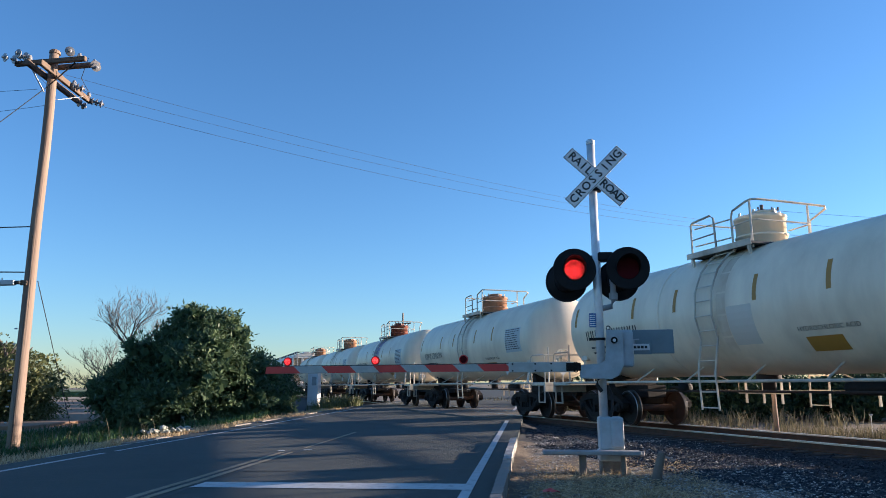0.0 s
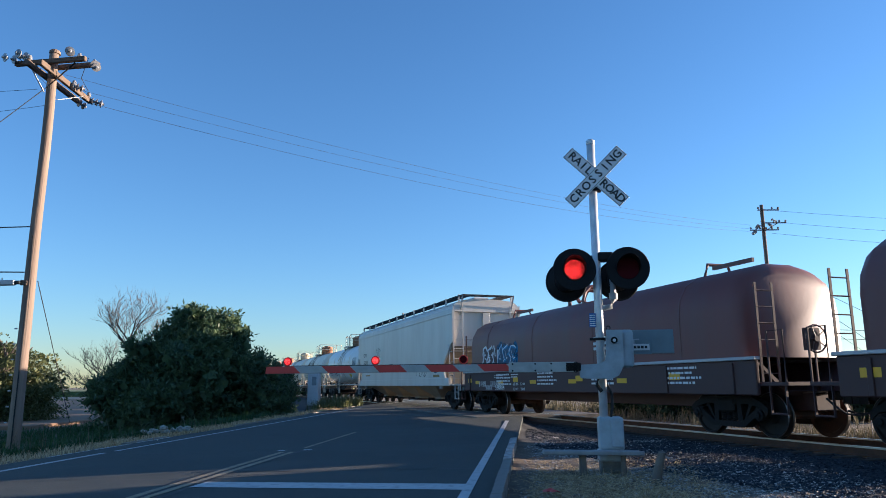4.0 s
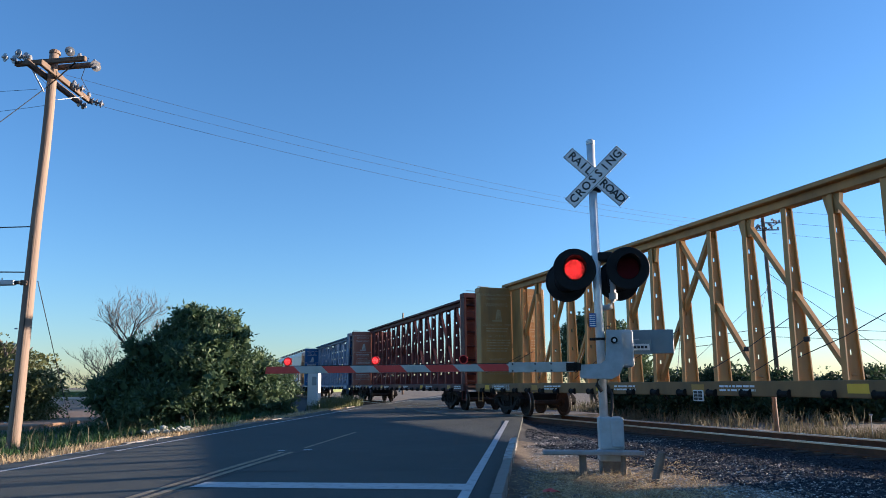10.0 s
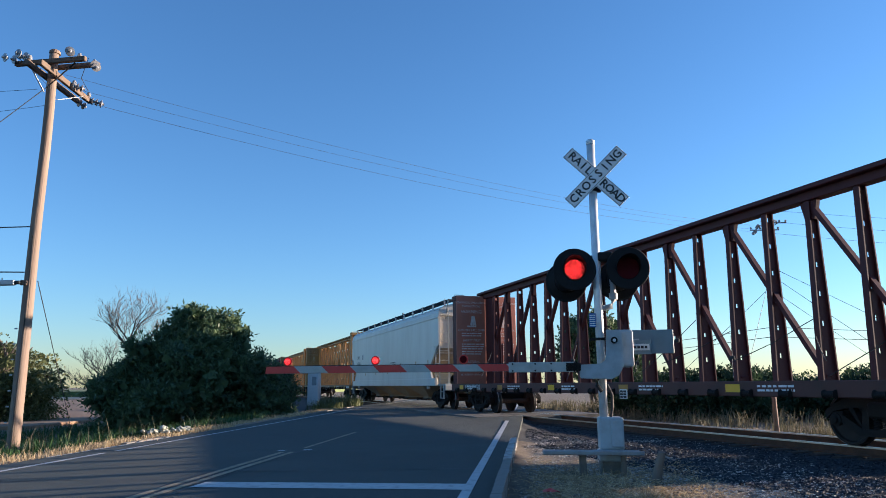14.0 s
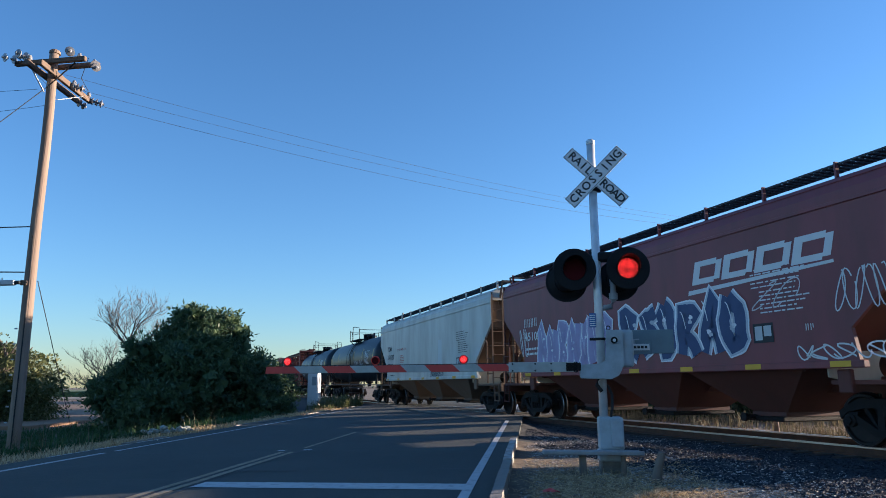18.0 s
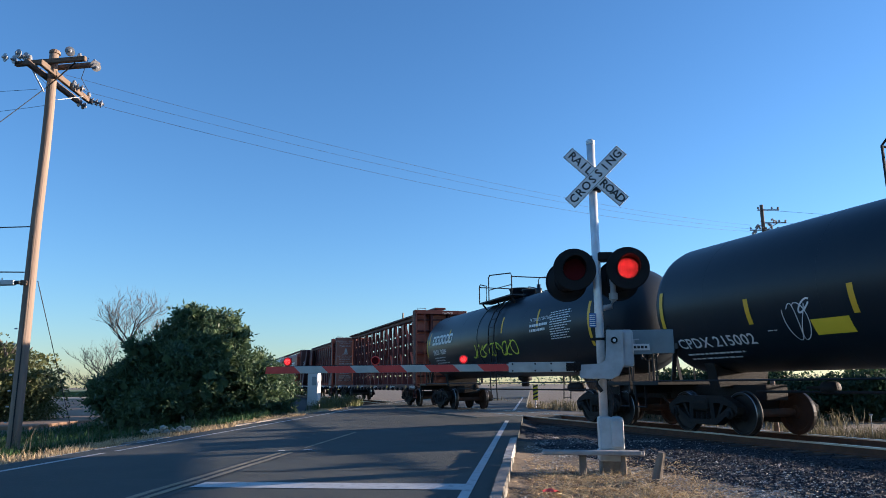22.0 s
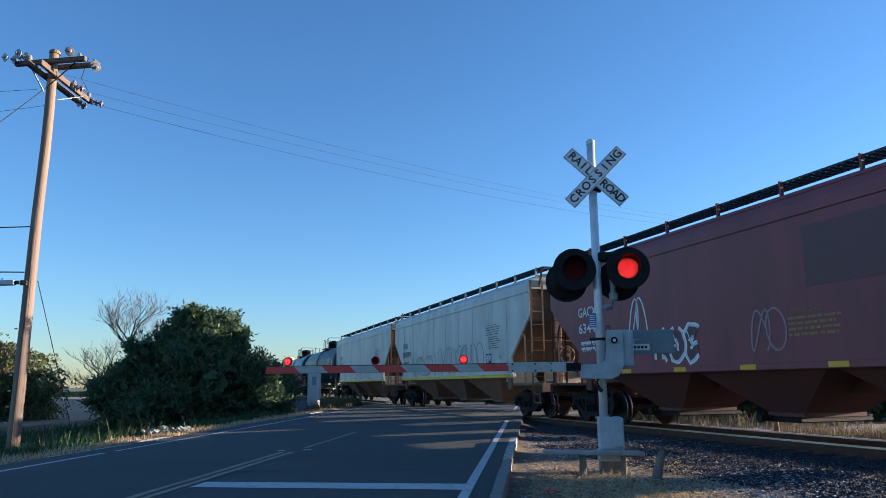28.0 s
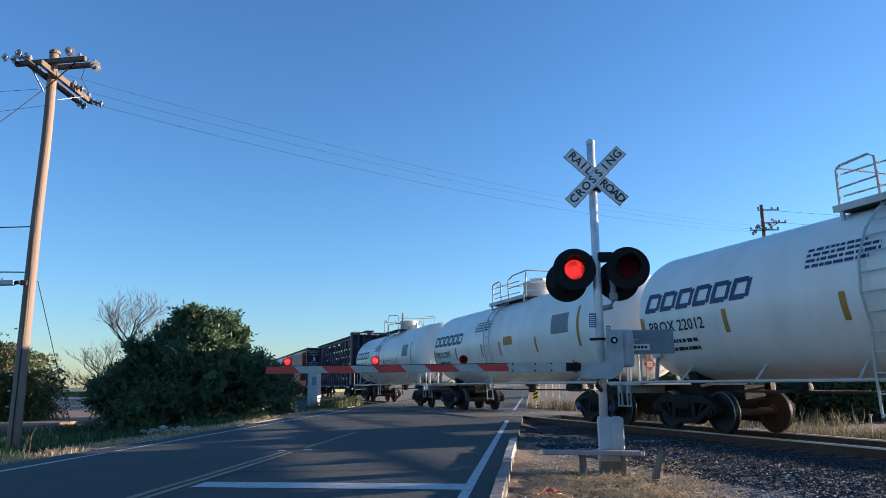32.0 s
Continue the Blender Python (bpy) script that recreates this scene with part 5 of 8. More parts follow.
# rusty inner bulkhead face, its colour lightened for the sky light it catches
BROWN_PANEL = paint("sky_lit_rusty_panel", (0.46, 0.16, 0.10), 0.6, dirt=(0.22, 0.11, 0.08), dirty=0.45)
# darker bay paint for the two short hoppers
BAY_DARK = paint("dark_bay_paint", (0.11, 0.09, 0.07), 0.75, dirt=(0.05, 0.04, 0.035), dirty=0.5)
PALE_GREY = material("pale_grey_touch_up", (0.60, 0.62, 0.60), 0.5, other=(0.54, 0.56, 0.54), scale=3, amount=0.5)
TABLE_GREY = material("faded_table_print", (0.55, 0.57, 0.55), 0.6, other=(0.42, 0.45, 0.45), scale=6, amount=0.6)
WEB_CREAM = paint("dusty_cream_web", (0.58, 0.50, 0.37), 0.6, dirt=(0.36, 0.27, 0.17), dirty=0.4)
# dusty trim of the short hoppers, coloured darker for the shade at their ends
TRIM_TAN = paint("shaded_dusty_trim", (0.34, 0.30, 0.24), 0.6, dirt=(0.2, 0.15, 0.1), dirty=0.5)
STAIN = material("rust_stain", (0.47, 0.36, 0.24), 0.7, other=(0.72, 0.63, 0.48), scale=1.6, amount=1.0, contrast=(0.3, 0.7), streak=0.4)
PURPLE = material("purple_stain", (0.22, 0.16, 0.30), 0.6, other=(0.5, 0.47, 0.48), scale=2, amount=0.6)
PATCH_GREY = material("grey_patch_paint", (0.44, 0.45, 0.44), 0.5, amount=0.15)
PATCH_RED = material("red_patch_paint", (0.11, 0.045, 0.045), 0.5, amount=0.15)

CARS = []
ACID = dict(r=1.42, zc=2.68)
acid_to = tank_map(1.42, 2.68)


def acid_car(c, dome_mat, label, seed, shell=CREAM, number="", extra=True):
    car, _ = tank_car(c, 13.4, 1.42, 2.68, shell, TRIM_CREAM, GEAR_RUST, label, (-0.17, 0.53, 0.68), dome_mat, bands=(1.9,))
    patch("rust_stain", car, acid_to, -0.18, -0.46, -1.0, 1.9, STAIN, 0.004, nv=12)
    CARS.append((car, c))
    to = acid_to
    tank_bars(car, to, (5.9, 3.0, 1.3, -1.25, -3.05), MARK_BROWN if extra else MARK_YELLOW)
    if number:
        mark(car, to, number, 5.3, -0.38, 0.27, MARK_BLACK, 2.05)
    else:
        bars(car, to, 5.3, -0.38, 0.27, 4, MARK_BLACK, seed=seed)
        bars(car, to, 4.2, -0.38, 0.27, 6, MARK_BLACK, seed=seed + 1)
    lines(car, to, 5.2, 3.5, -0.62, 2, MARK_BLACK, 0.16, 0.05, seed)
    if seed == 17:
        # the cleanest car has a yellow notice and a framed data table
        patch("warning_panel", car, to, -2.05, -2.8, -0.42, 0.02, SIGN_YELLOW)
        lines(car, lambda u, v, lift=0.0: to(u, v, lift + 0.004), -2.15, -2.7, -0.05, 4, MARK_BROWN, 0.09, 0.03, 65)
        lines(car, to, 1.9, 0.6, -0.35, 3, MARK_BLACK, 0.11, 0.04, 66)
        lines(car, to, 1.7, 0.5, -0.72, 3, MARK_BLACK, 0.11, 0.035, 67)
        lines(car, to, -1.7, -2.7, -0.72, 3, MARK_BLACK, 0.11, 0.045, 68)
        lines(car, to, -3.0, -4.0, -0.66, 2, MARK_BLACK, 0.12, 0.05, 69)
        patch("data_panel", car, to, -4.62, -5.72, -0.52, 0.28, TABLE_GREY, 0.004, nv=6)
        lines(car, lambda u, v, lift=0.0: to(u, v, lift + 0.004), -4.68, -5.66, 0.22, 9, MARK_BLACK, 0.085, 0.022, seed + 3)
        patch("reflector_stripe", car, to, -5.82, -5.95, -0.45, 0.75, MARK_BROWN, nv=8)
        patch("data_panel", car, to, -4.95, -5.4, -0.98, -0.72, MARK_BLACK)
        for x0, x1, v0, v1 in ((0.7, -1.3, -1.7, 1.6), (0.3, -1.8, -1.9, 0.2), (3.4, 1.2, -0.8, 1.4)):
            patch("rust_stain", car, to, x0, x1, v0, v1, stain((0.40, 0.25, 0.13)), 0.016, 6, 28)
        diamond(car, -5.55, 1.46, 1.50, MARK_WHITE)
    else:
        words(car, to, "HYDROCHLORIC ACID", -2.2, -0.62, 0.13, MARK_BLACK)
        patch("warning_panel", car, to, -2.3, -3.1, -1.12, -0.78, MARK_BROWN if extra else SIGN_YELLOW)
        patch("data_panel", car, to, -4.35, -5.65, -0.46, 0.38, TABLE_GREY, 0.004, nv=6)
        lines(car, lambda u, v, lift=0.0: to(u, v, lift + 0.004), -4.4, -5.6, 0.32, 10, MARK_BLACK, 0.075, 0.028, seed + 3)
        diamond(car, -4.6, 1.44, 1.62, MARK_WHITE)
    diamond(car, -7.42, 0.75, 1.55, MARK_WHITE, rear=True)
    return car


# cars that have already passed when the clip begins
h1, _ = hopper_car(110.6, 17.2, GREY_HOPPER, BAY_TAN, TRIM_WHITE, "light grey covered hopper car far down the track", "grain")
h2, _ = hopper_car(92.0, 17.2, GREY_HOPPER, BAY_TAN, TRIM_WHITE, "light grey covered hopper car behind the leading tanks", "grain")
CARS += [(h1, 110.6), (h2, 92.0)]
for c, dm, lb, sd in ((74.2, DOME_RUST, "cream acid tank car with a rusty orange dome", 3), (58.8, DOME_RUST, "weathered cream acid tank car with an orange dome", 5), (43.4, DOME_RED, "cream acid tank car with a rust-red dome and purple stain", 8),
                      (28.0, DOME_RUST, "cream acid tank car with a rusty dome and ladder", 11), (12.6, CREAM, "cream acid tank car with faded yellow reflector bars", 14), (-2.7, DOME_RUST, "clean cream acid tank car with a rusty dome", 17)):
    t_ = acid_car(c, dm, lb, sd, number="TILX 111375" if sd == 17 else "")
    if dm is DOME_RED:
        patch("purple_stain", t_, acid_to, 0.9, -0.4, -0.9, 1.7, PURPLE, 0.005, nv=10)
    if sd == 14:
        patch("primer_patch", t_, acid_to, -0.48, -1.2, -0.85, 0.0, PATCH_PALE, 0.004, nv=6)
t_ = acid_car(-17.6, DOME_RUST, "white acid tank car with black graffiti tags", 20, WHITE_TANK, "GATX 220407", False)
scribble(t_, acid_to, 3.2, 1.8, -0.85, -0.35, MARK_BLACK, 7, 0.035, 3)

# the long grey pellet hopper
car, _ = hopper_car(-34.5, 19.1, GREY_HOPPER, BAY_TAN, TRIM_WHITE, "light grey pellet hopper car with tan bays", "pellet", 4, BAY_TAN)
CARS.append((car, -34.5))
to = flat_map(1.602)
mark(car, to, "CEFX", 7.85, 2.86, 0.25, MARK_BLACK, 0.86)
mark(car, to, "54373", 7.8, 2.40, 0.26, MARK_BLACK, 1.10)
mark(car, to, "LD LMT  220900 LBS  100200 KG", 7.7, 2.14, 0.085, MARK_BLACK, 2.3)
mark(car, to, "LT WT   65100 LBS   29550 KG", 7.68, 1.97, 0.085, MARK_BLACK, 2.15)
patch("reflector_stripe", car, to, 7.1, 5.9, 1.66, 1.74, MARK_BROWN)
patch("reflector_stripe", car, to, -6.85, -7.75, 1.45, 1.56, MARK_OCHRE)
patch("data_panel", car, to, -7.0, -7.42, 1.64, 1.94, NAVY)
lines(car, lambda u, v, lift=0.0: to(u, v, lift + 0.004), -7.04, -7.36, 1.88, 4, MARK_WHITE, 0.06, 0.018, 61)
end_map = lambda u, v, lift=0.0: Vector((-9.335 - lift, u, v))
mark(car, end_map, "CEFX", -0.32, 3.92, 0.19, MARK_BLACK, 0.55)
mark(car, end_map, "54373", -0.32, 3.66, 0.19, MARK_BLACK, 0.66)
lines(car, end_map, -0.35, -0.95, 3.48, 7, MARK_BLACK, 0.12, 0.045, 62)
lines(car, to, 1.6, 0.0, 2.2, 3, MARK_BLACK, 0.12, 0.06, 6)
scribble(car, to, 4.4, 3.4, 2.5, 3.3, MARK_BLACK, 3, 0.03, 8)
scribble(car, to, -4.2, -6.0, 1.5, 1.95, MARK_BLACK, 4, 0.03, 9)

# two coil cars with brown hoods
for c, sd in ((-53.3, 1), (-71.5, 2)):
    car, _ = coil_car(c, 16.8, COIL_BROWN, COVER_BROWN, "brown coil car with a rounded hood and graffiti" if sd == 1 else "brown coil car with a white slanted logo on its hood")
    CARS.append((car, c))
    to = flat_map(1.424)
    if sd == 1:
        graffiti(car, to, 6.2, 4.85, 1.66, 2.50, 3, (0.06, 0.03, 0.03), (0.6, 0.6, 0.62), seed=3)
        graffiti(car, to, 4.75, 3.15, 1.66, 2.42, 3, (0.01, 0.06, 0.13), (0.01, 0.18, 0.36), cloud=(0.01, 0.16, 0.33), seed=5)
        lines(car, to, -2.0, -3.4, 2.3, 3, MARK_WHITE, 0.14, 0.08, 3)
        low = flat_map(1.492)
        bars(car, low, 5.82, 0.91, 0.18, 4, MARK_WHITE, seed=538)
        mark(car, low, "538904", 4.92, 0.91, 0.18, MARK_WHITE, 0.83)
        mark(car, low, "LD LMT   212400", 3.31, 1.07, 0.09, MARK_WHITE, 0.92)
        mark(car, low, "LT WT     73600", 3.31, 0.90, 0.09, MARK_WHITE, 0.92)
        lines(car, low, 5.0, 4.1, 1.40, 2, MARK_WHITE, 0.06, 0.03, 63)
        lines(car, low, 3.5, 2.8, 1.42, 2, MARK_WHITE, 0.08, 0.035, 64)
        for x in (6.9, 4.65, 2.0, -0.6, -3.2):
            patch("reflector_stripe", car, low, x, x - 0.46, 1.12, 1.24, MARK_YELLOW)
    else:
        slanted_logo(car, to, -1.2, 2.1, 0.42, MARK_WHITE)
        scribble(car, to, -6.2, -7.4, 2.3, 3.0, spray((0.7, 0.62, 0.3)), 3, 0.04, 12)

# two short two-bay hoppers covered with graffiti
for c, ln, sd in ((-86.9, 12.0, 1), (-99.8, 11.5, 2)):
    car, _ = hopper_car(c, ln, GREY_HOPPER, BAY_DARK, TRIM_TAN, "short light grey hopper car with red and black graffiti" if sd == 1 else "short light grey hopper car with orange and silver graffiti", "bay", 2, BAY_TAN, sill_mat=TRIM_TAN)
    CARS.append((car, c))
    to = flat_map(1.602)
    if sd == 1:
        graffiti(car, to, 3.8, 2.0, 1.20, 2.20, 4, (0.45, 0.03, 0.05), (0.03, 0.02, 0.03), cloud=(0.5, 0.04, 0.06), second=(0.5, 0.5, 0.5), seed=11)
        graffiti(car, to, 1.9, -4.2, 1.18, 2.40, 6, (0.30, 0.32, 0.40), (0.02, 0.02, 0.04), cloud=(0.02, 0.02, 0.03), second=(0.5, 0.42, 0.2), seed=13)
        mark(car, to, "TILX", 5.2, 2.9, 0.24, MARK_BLACK, 0.78)
        mark(car, to, "33942", 5.15, 2.45, 0.24, MARK_BLACK, 1.0)
        patch("reflector_stripe", car, to, -4.35, -4.47, 1.9, 2.9, MARK_YELLOW)
        scribble(car, to, 5.6, 4.6, 2.6, 3.9, MARK_BLACK, 2, 0.03, 4)
    else:
        graffiti(car, to, 4.3, -3.6, 1.16, 2.50, 6, (0.44, 0.37, 0.40), (0.035, 0.02, 0.03), cloud=(0.68, 0.20, 0.05), second=(0.30, 0.23, 0.28), seed=17)
        mark(car, to, "WSOX", 5.1, 2.86, 0.25, MARK_BLACK, 0.98)
        bars(car, to, 5.0, 2.42, 0.25, 5, MARK_BLACK, seed=9)
        patch("reflector_stripe", car, to, -4.3, -4.42, 1.9, 2.9, MARK_YELLOW)
        lines(car, to, -3.4, -4.2, 2.1, 4, MARK_BLACK, 0.14, 0.07, 5)

# centre-partition flats
FLATS = ((-117.7, 22.6, BLUE_FLAT, BLUE_FLAT, BLUE_PANEL, "empty faded blue centerbeam lumber car", "blue"),
         (-142.25, 22.6, BROWN_FLAT, SILL_BROWN, BROWN_PANEL, "empty oxide-brown centerbeam lumber car with stencilled bulkheads", "brown"),
         (-166.85, 22.6, YELLOW_FLAT, SILL_OCHRE, YELLOW_FLAT, "empty ochre-yellow centerbeam lumber car", "yellow"),
         (-191.5, 22.6, YELLOW_FLAT, SILL_OCHRE, YELLOW_FLAT, "empty weathered yellow centerbeam lumber car", "yellow"),
         (-236.75, 22.4, BROWN_FLAT, SILL_BROWN, BROWN_PANEL, "empty dark brown centerbeam lumber car with a data board", "brown"),
         (-353.9, 22.4, BROWN_FLAT, SILL_BROWN, BROWN_PANEL, "empty rust-brown centerbeam lumber car with pale stencils", "brown"),
         (-519.2, 22.6, DARK_BLUE_FLAT, SILL_BLACK, DARK_BLUE_FLAT, "empty dark navy centerbeam lumber car", "navy"))
for k, (c, ln, body, sill, inner, label, tint) in enumerate(FLATS):
    car, _ = centerbeam(c, ln, body, sill, body, label, print_mat=MARK_TAN if tint == "yellow" else MARK_FADED, number={1: "56125", 3: "TTZX 865312"}.get(k, ""), bulk_in=inner, seed=40 + k, bays=18, shift=-0.7 if tint == "navy" else 0.1)
    CARS.append((car, c))
    if tint == "navy":
        xo = -ln / 2 - 0.655
        lines(car, lambda u, v, lift=0.0: Vector((xo, u, v)), 0.75, 0.1, 4.83, 2, MARK_WHITE, 0.075, 0.045, 77)
    if tint == "blue":
        scribble(car, lambda u, v, lift=0.0: Vector((ln / 2 - 0.505 - lift, u, v)), 1.2, -0.9, 1.6, 2.7, spray((0.45, 0.5, 0.05)), 3, 0.12, 21)

# the long pellet hopper behind the yellow flats
car, _ = hopper_car(-214.5, 19.3, GREY_HOPPER, BAY_TAN, TRIM_WHITE, "clean pale grey pellet hopper car with tan bays", "pellet", 4, BAY_TAN)
CARS.append((car, -214.5))
to = flat_map(1.602)
mark(car, to, "DOWX", 7.8, 2.82, 0.20, MARK_BLACK, 0.70)
mark(car, to, "67465", 7.75, 2.42, 0.21, MARK_BLACK, 0.86)
patch("data_panel", car, to, 6.3, 6.02, 2.76, 3.06, SIGN_GREY)
lines(car, to, 7.55, 6.6, 2.14, 2, MARK_BLACK, 0.15, 0.05, 14)
for x in (8.3, 5.35, 2.5, -0.3, -3.2, -6.0, -8.0):
    patch("reflector_stripe", car, to, x, x - 0.12, 1.72, 2.26, MARK_BROWN)
lines(car, to, -1.0, -2.6, 2.3, 3, MARK_BLACK, 0.12, 0.06, 15)

# black tanks
for c, ln, r, shell, label, style in (
        (-257.9, 16.7, 1.50, BLACK_TANK, "black tank car with scratched white graffiti outlines", "low"),
        (-276.2, 16.7, 1.50, BLACK_TANK, "black tank car with a sprayed white tag low on its flank", "low"),
        (-375.4, 16.9, 1.50, BLACK_TANK, "black tank car with a white block logo and yellow tag", "low"),
        (-393.8, 16.8, 1.52, BLACK_TANK, "black tank car with yellow reflector bars", "low"),
        (-425.5, 15.9, 1.58, GLOSS_BLACK, "glossy black tank car with a yellow notice panel", "cage"),
        (-443.6, 17.3, 1.58, BLACK_TANK, "matt black tank car with yellow reflector bars", "cage")):
    zc = 4.38 - r if r < 1.55 else 4.46 - r
    car, _ = tank_car(c, ln, r, zc, shell, TRIM_BLACK, SILL_BLACK, label, (0.2, 0.42, 0.42) if r < 1.55 else (0.25, 0.50, 0.62), shell, style, side_rail=False, bulge=0.75, bands=(1.2,) if r < 1.55 else (), plan=(-0.70, 0.85, -0.90, -1.85))
    CARS.append((car, c))
    to = tank_map(r, zc)
    h = ln / 2
    if c == -393.8:
        tank_bars(car, to, (4.9, 2.45, -0.6, -3.4), MARK_YELLOW, 0.52, 0.12, -0.62)
    elif c == -443.6:
        tank_bars(car, to, (4.8, 1.65, -1.35, -4.3), MARK_YELLOW, 0.5, 0.12, -0.59)
    elif c == -425.5:
        tank_bars(car, to, (4.31, 1.51, -1.48, -4.6), MARK_YELLOW, 0.5, 0.12, -0.45)
    else:
        tank_bars(car, to, (h - 1.1, 4.6, -1.2, -4.1), MARK_YELLOW, 0.6, 0.12)
    patch("reflector_stripe", car, to, -h + 1.1, -h + 0.96, -0.75, 0.55, MARK_YELLOW, nv=8)
    patch("reflector_stripe", car, to, h - 0.76, h - 0.88, -0.5, 0.35, MARK_YELLOW, 0.012, nv=8)
    lines(car, to, -h + 3.4, -h + 2.0, 0.42, 12, MARK_WHITE, 0.075, 0.03, int(-c))
    if c == -375.4:
        slanted_logo(car, to, h - 1.6, 0.02, 0.42, MARK_WHITE, 6, 0.95, False)
        mark(car, to, "PROX 76309", h - 1.7, -0.44, 0.24, MARK_WHITE, 1.75)
        words(car, to, "EXTERIOR COATING", -3.6, 0.30, 0.16, MARK_WHITE)
        lines(car, to, -3.6, -5.1, 0.08, 2, MARK_WHITE, 0.16, 0.08, 12)
        scribble(car, to, 1.9, -2.4, -0.75, -0.25, spray((0.55, 0.6, 0.04)), 10, 0.05, 31)
        lines(car, to, h - 1.7, h - 3.4, -0.6, 3, MARK_WHITE, 0.13, 0.05, 9)
    elif c == -393.8:
        mark(car, to, "CPDX 215002", 7.36, -1.06, 0.27, MARK_WHITE, 2.42)
        lines(car, to, 7.3, 5.3, -1.26, 2, MARK_WHITE, 0.15, 0.05, 8)
    elif c == -443.6:
        bars(car, to, h - 1.3, -0.42, 0.22, 4, MARK_SOOT, seed=444)
        lines(car, to, 1.4, 0.9, 0.1, 2, MARK_FADED, 0.09, 0.03, 8)
        lines(car, to, -1.8, -2.8, -0.72, 5, MARK_SOOT, 0.11, 0.04, 9)
    else:
        if c == -257.9:
            mark(car, to, "GATX 35157", h - 1.3, -0.42, 0.27, MARK_WHITE, 2.0)
        elif c == -425.5:
            mark(car, to, "CTCX", 7.0, -0.55, 0.27, MARK_WHITE, 0.98)
            bars(car, to, 5.85, -0.55, 0.27, 6, MARK_WHITE, seed=426)
            lines(car, to, -1.15, -1.68, -1.34, 2, MARK_WHITE, 0.10, 0.035, 427)
            lines(car, to, 0.95, 0.4, 0.48, 2, MARK_FADED, 0.09, 0.035, 428)
        else:
            bars(car, to, h - 1.3, -0.42, 0.24, 4, MARK_WHITE, seed=int(-c))
            bars(car, to, h - 2.4, -0.42, 0.24, 6, MARK_WHITE, seed=int(-c) + 1)
        lines(car, to, h - 1.5, h - 3.1, -0.68, 2, MARK_WHITE, 0.13, 0.05, 8)
    if c == -257.9:
        scribble(car, to, 3.2, 0.2, -1.05, 0.0, MARK_WHITE, 5, 0.025, 33)
        scribble(car, to, 2.4, 1.4, 0.0, 0.75, MARK_WHITE, 1, 0.022, 35)
    if c == -276.2:
        scribble(car, to, -1.6, -4.2, -0.95, -0.1, spray((0.55, 0.57, 0.6)), 7, 0.05, 37)
    if c == -393.8:
        patch("warning_panel", car, to, 3.40, 2.58, -0.97, -0.65, SIGN_YELLOW)
        scribble(car, to, 3.95, 3.45, -1.05, -0.3, MARK_WHITE, 2, 0.02, 39)
        scribble(car, to, 3.55, 3.30, -0.5, -0.25, MARK_WHITE, 1, 0.035, 44)
        scribble(car, to, -3.2, -4.0, -0.9, 0.0, MARK_WHITE, 2, 0.018, 41)
        lines(car, to, 4.5, 4.25, -0.80, 1, MARK_WHITE, 0.2, 0.02, 45)
    if c == -425.5:
        patch("warning_panel", car, to, -2.17, -2.9, -1.05, -0.58, SIGN_YELLOW)
        lines(car, lambda u, v, lift=0.0: to(u, v, lift + 0.004), -2.25, -2.82, -0.66, 5, MARK_BLACK, 0.08, 0.03, 429)
        lines(car, to, -2.3, -3.0, -1.20, 3, MARK_WHITE, 0.10, 0.04, 430)
        lines(car, to, -3.9, -5.97, -0.86, 3, MARK_WHITE, 0.15, 0.06, 43)
        diamond(car, -h + 1.5, r - 0.02, 1.9, RED_SIGN)
    if c == -443.6:
        diamond(car, -h + 1.3, r - 0.02, 1.8, SIGN_GREY)

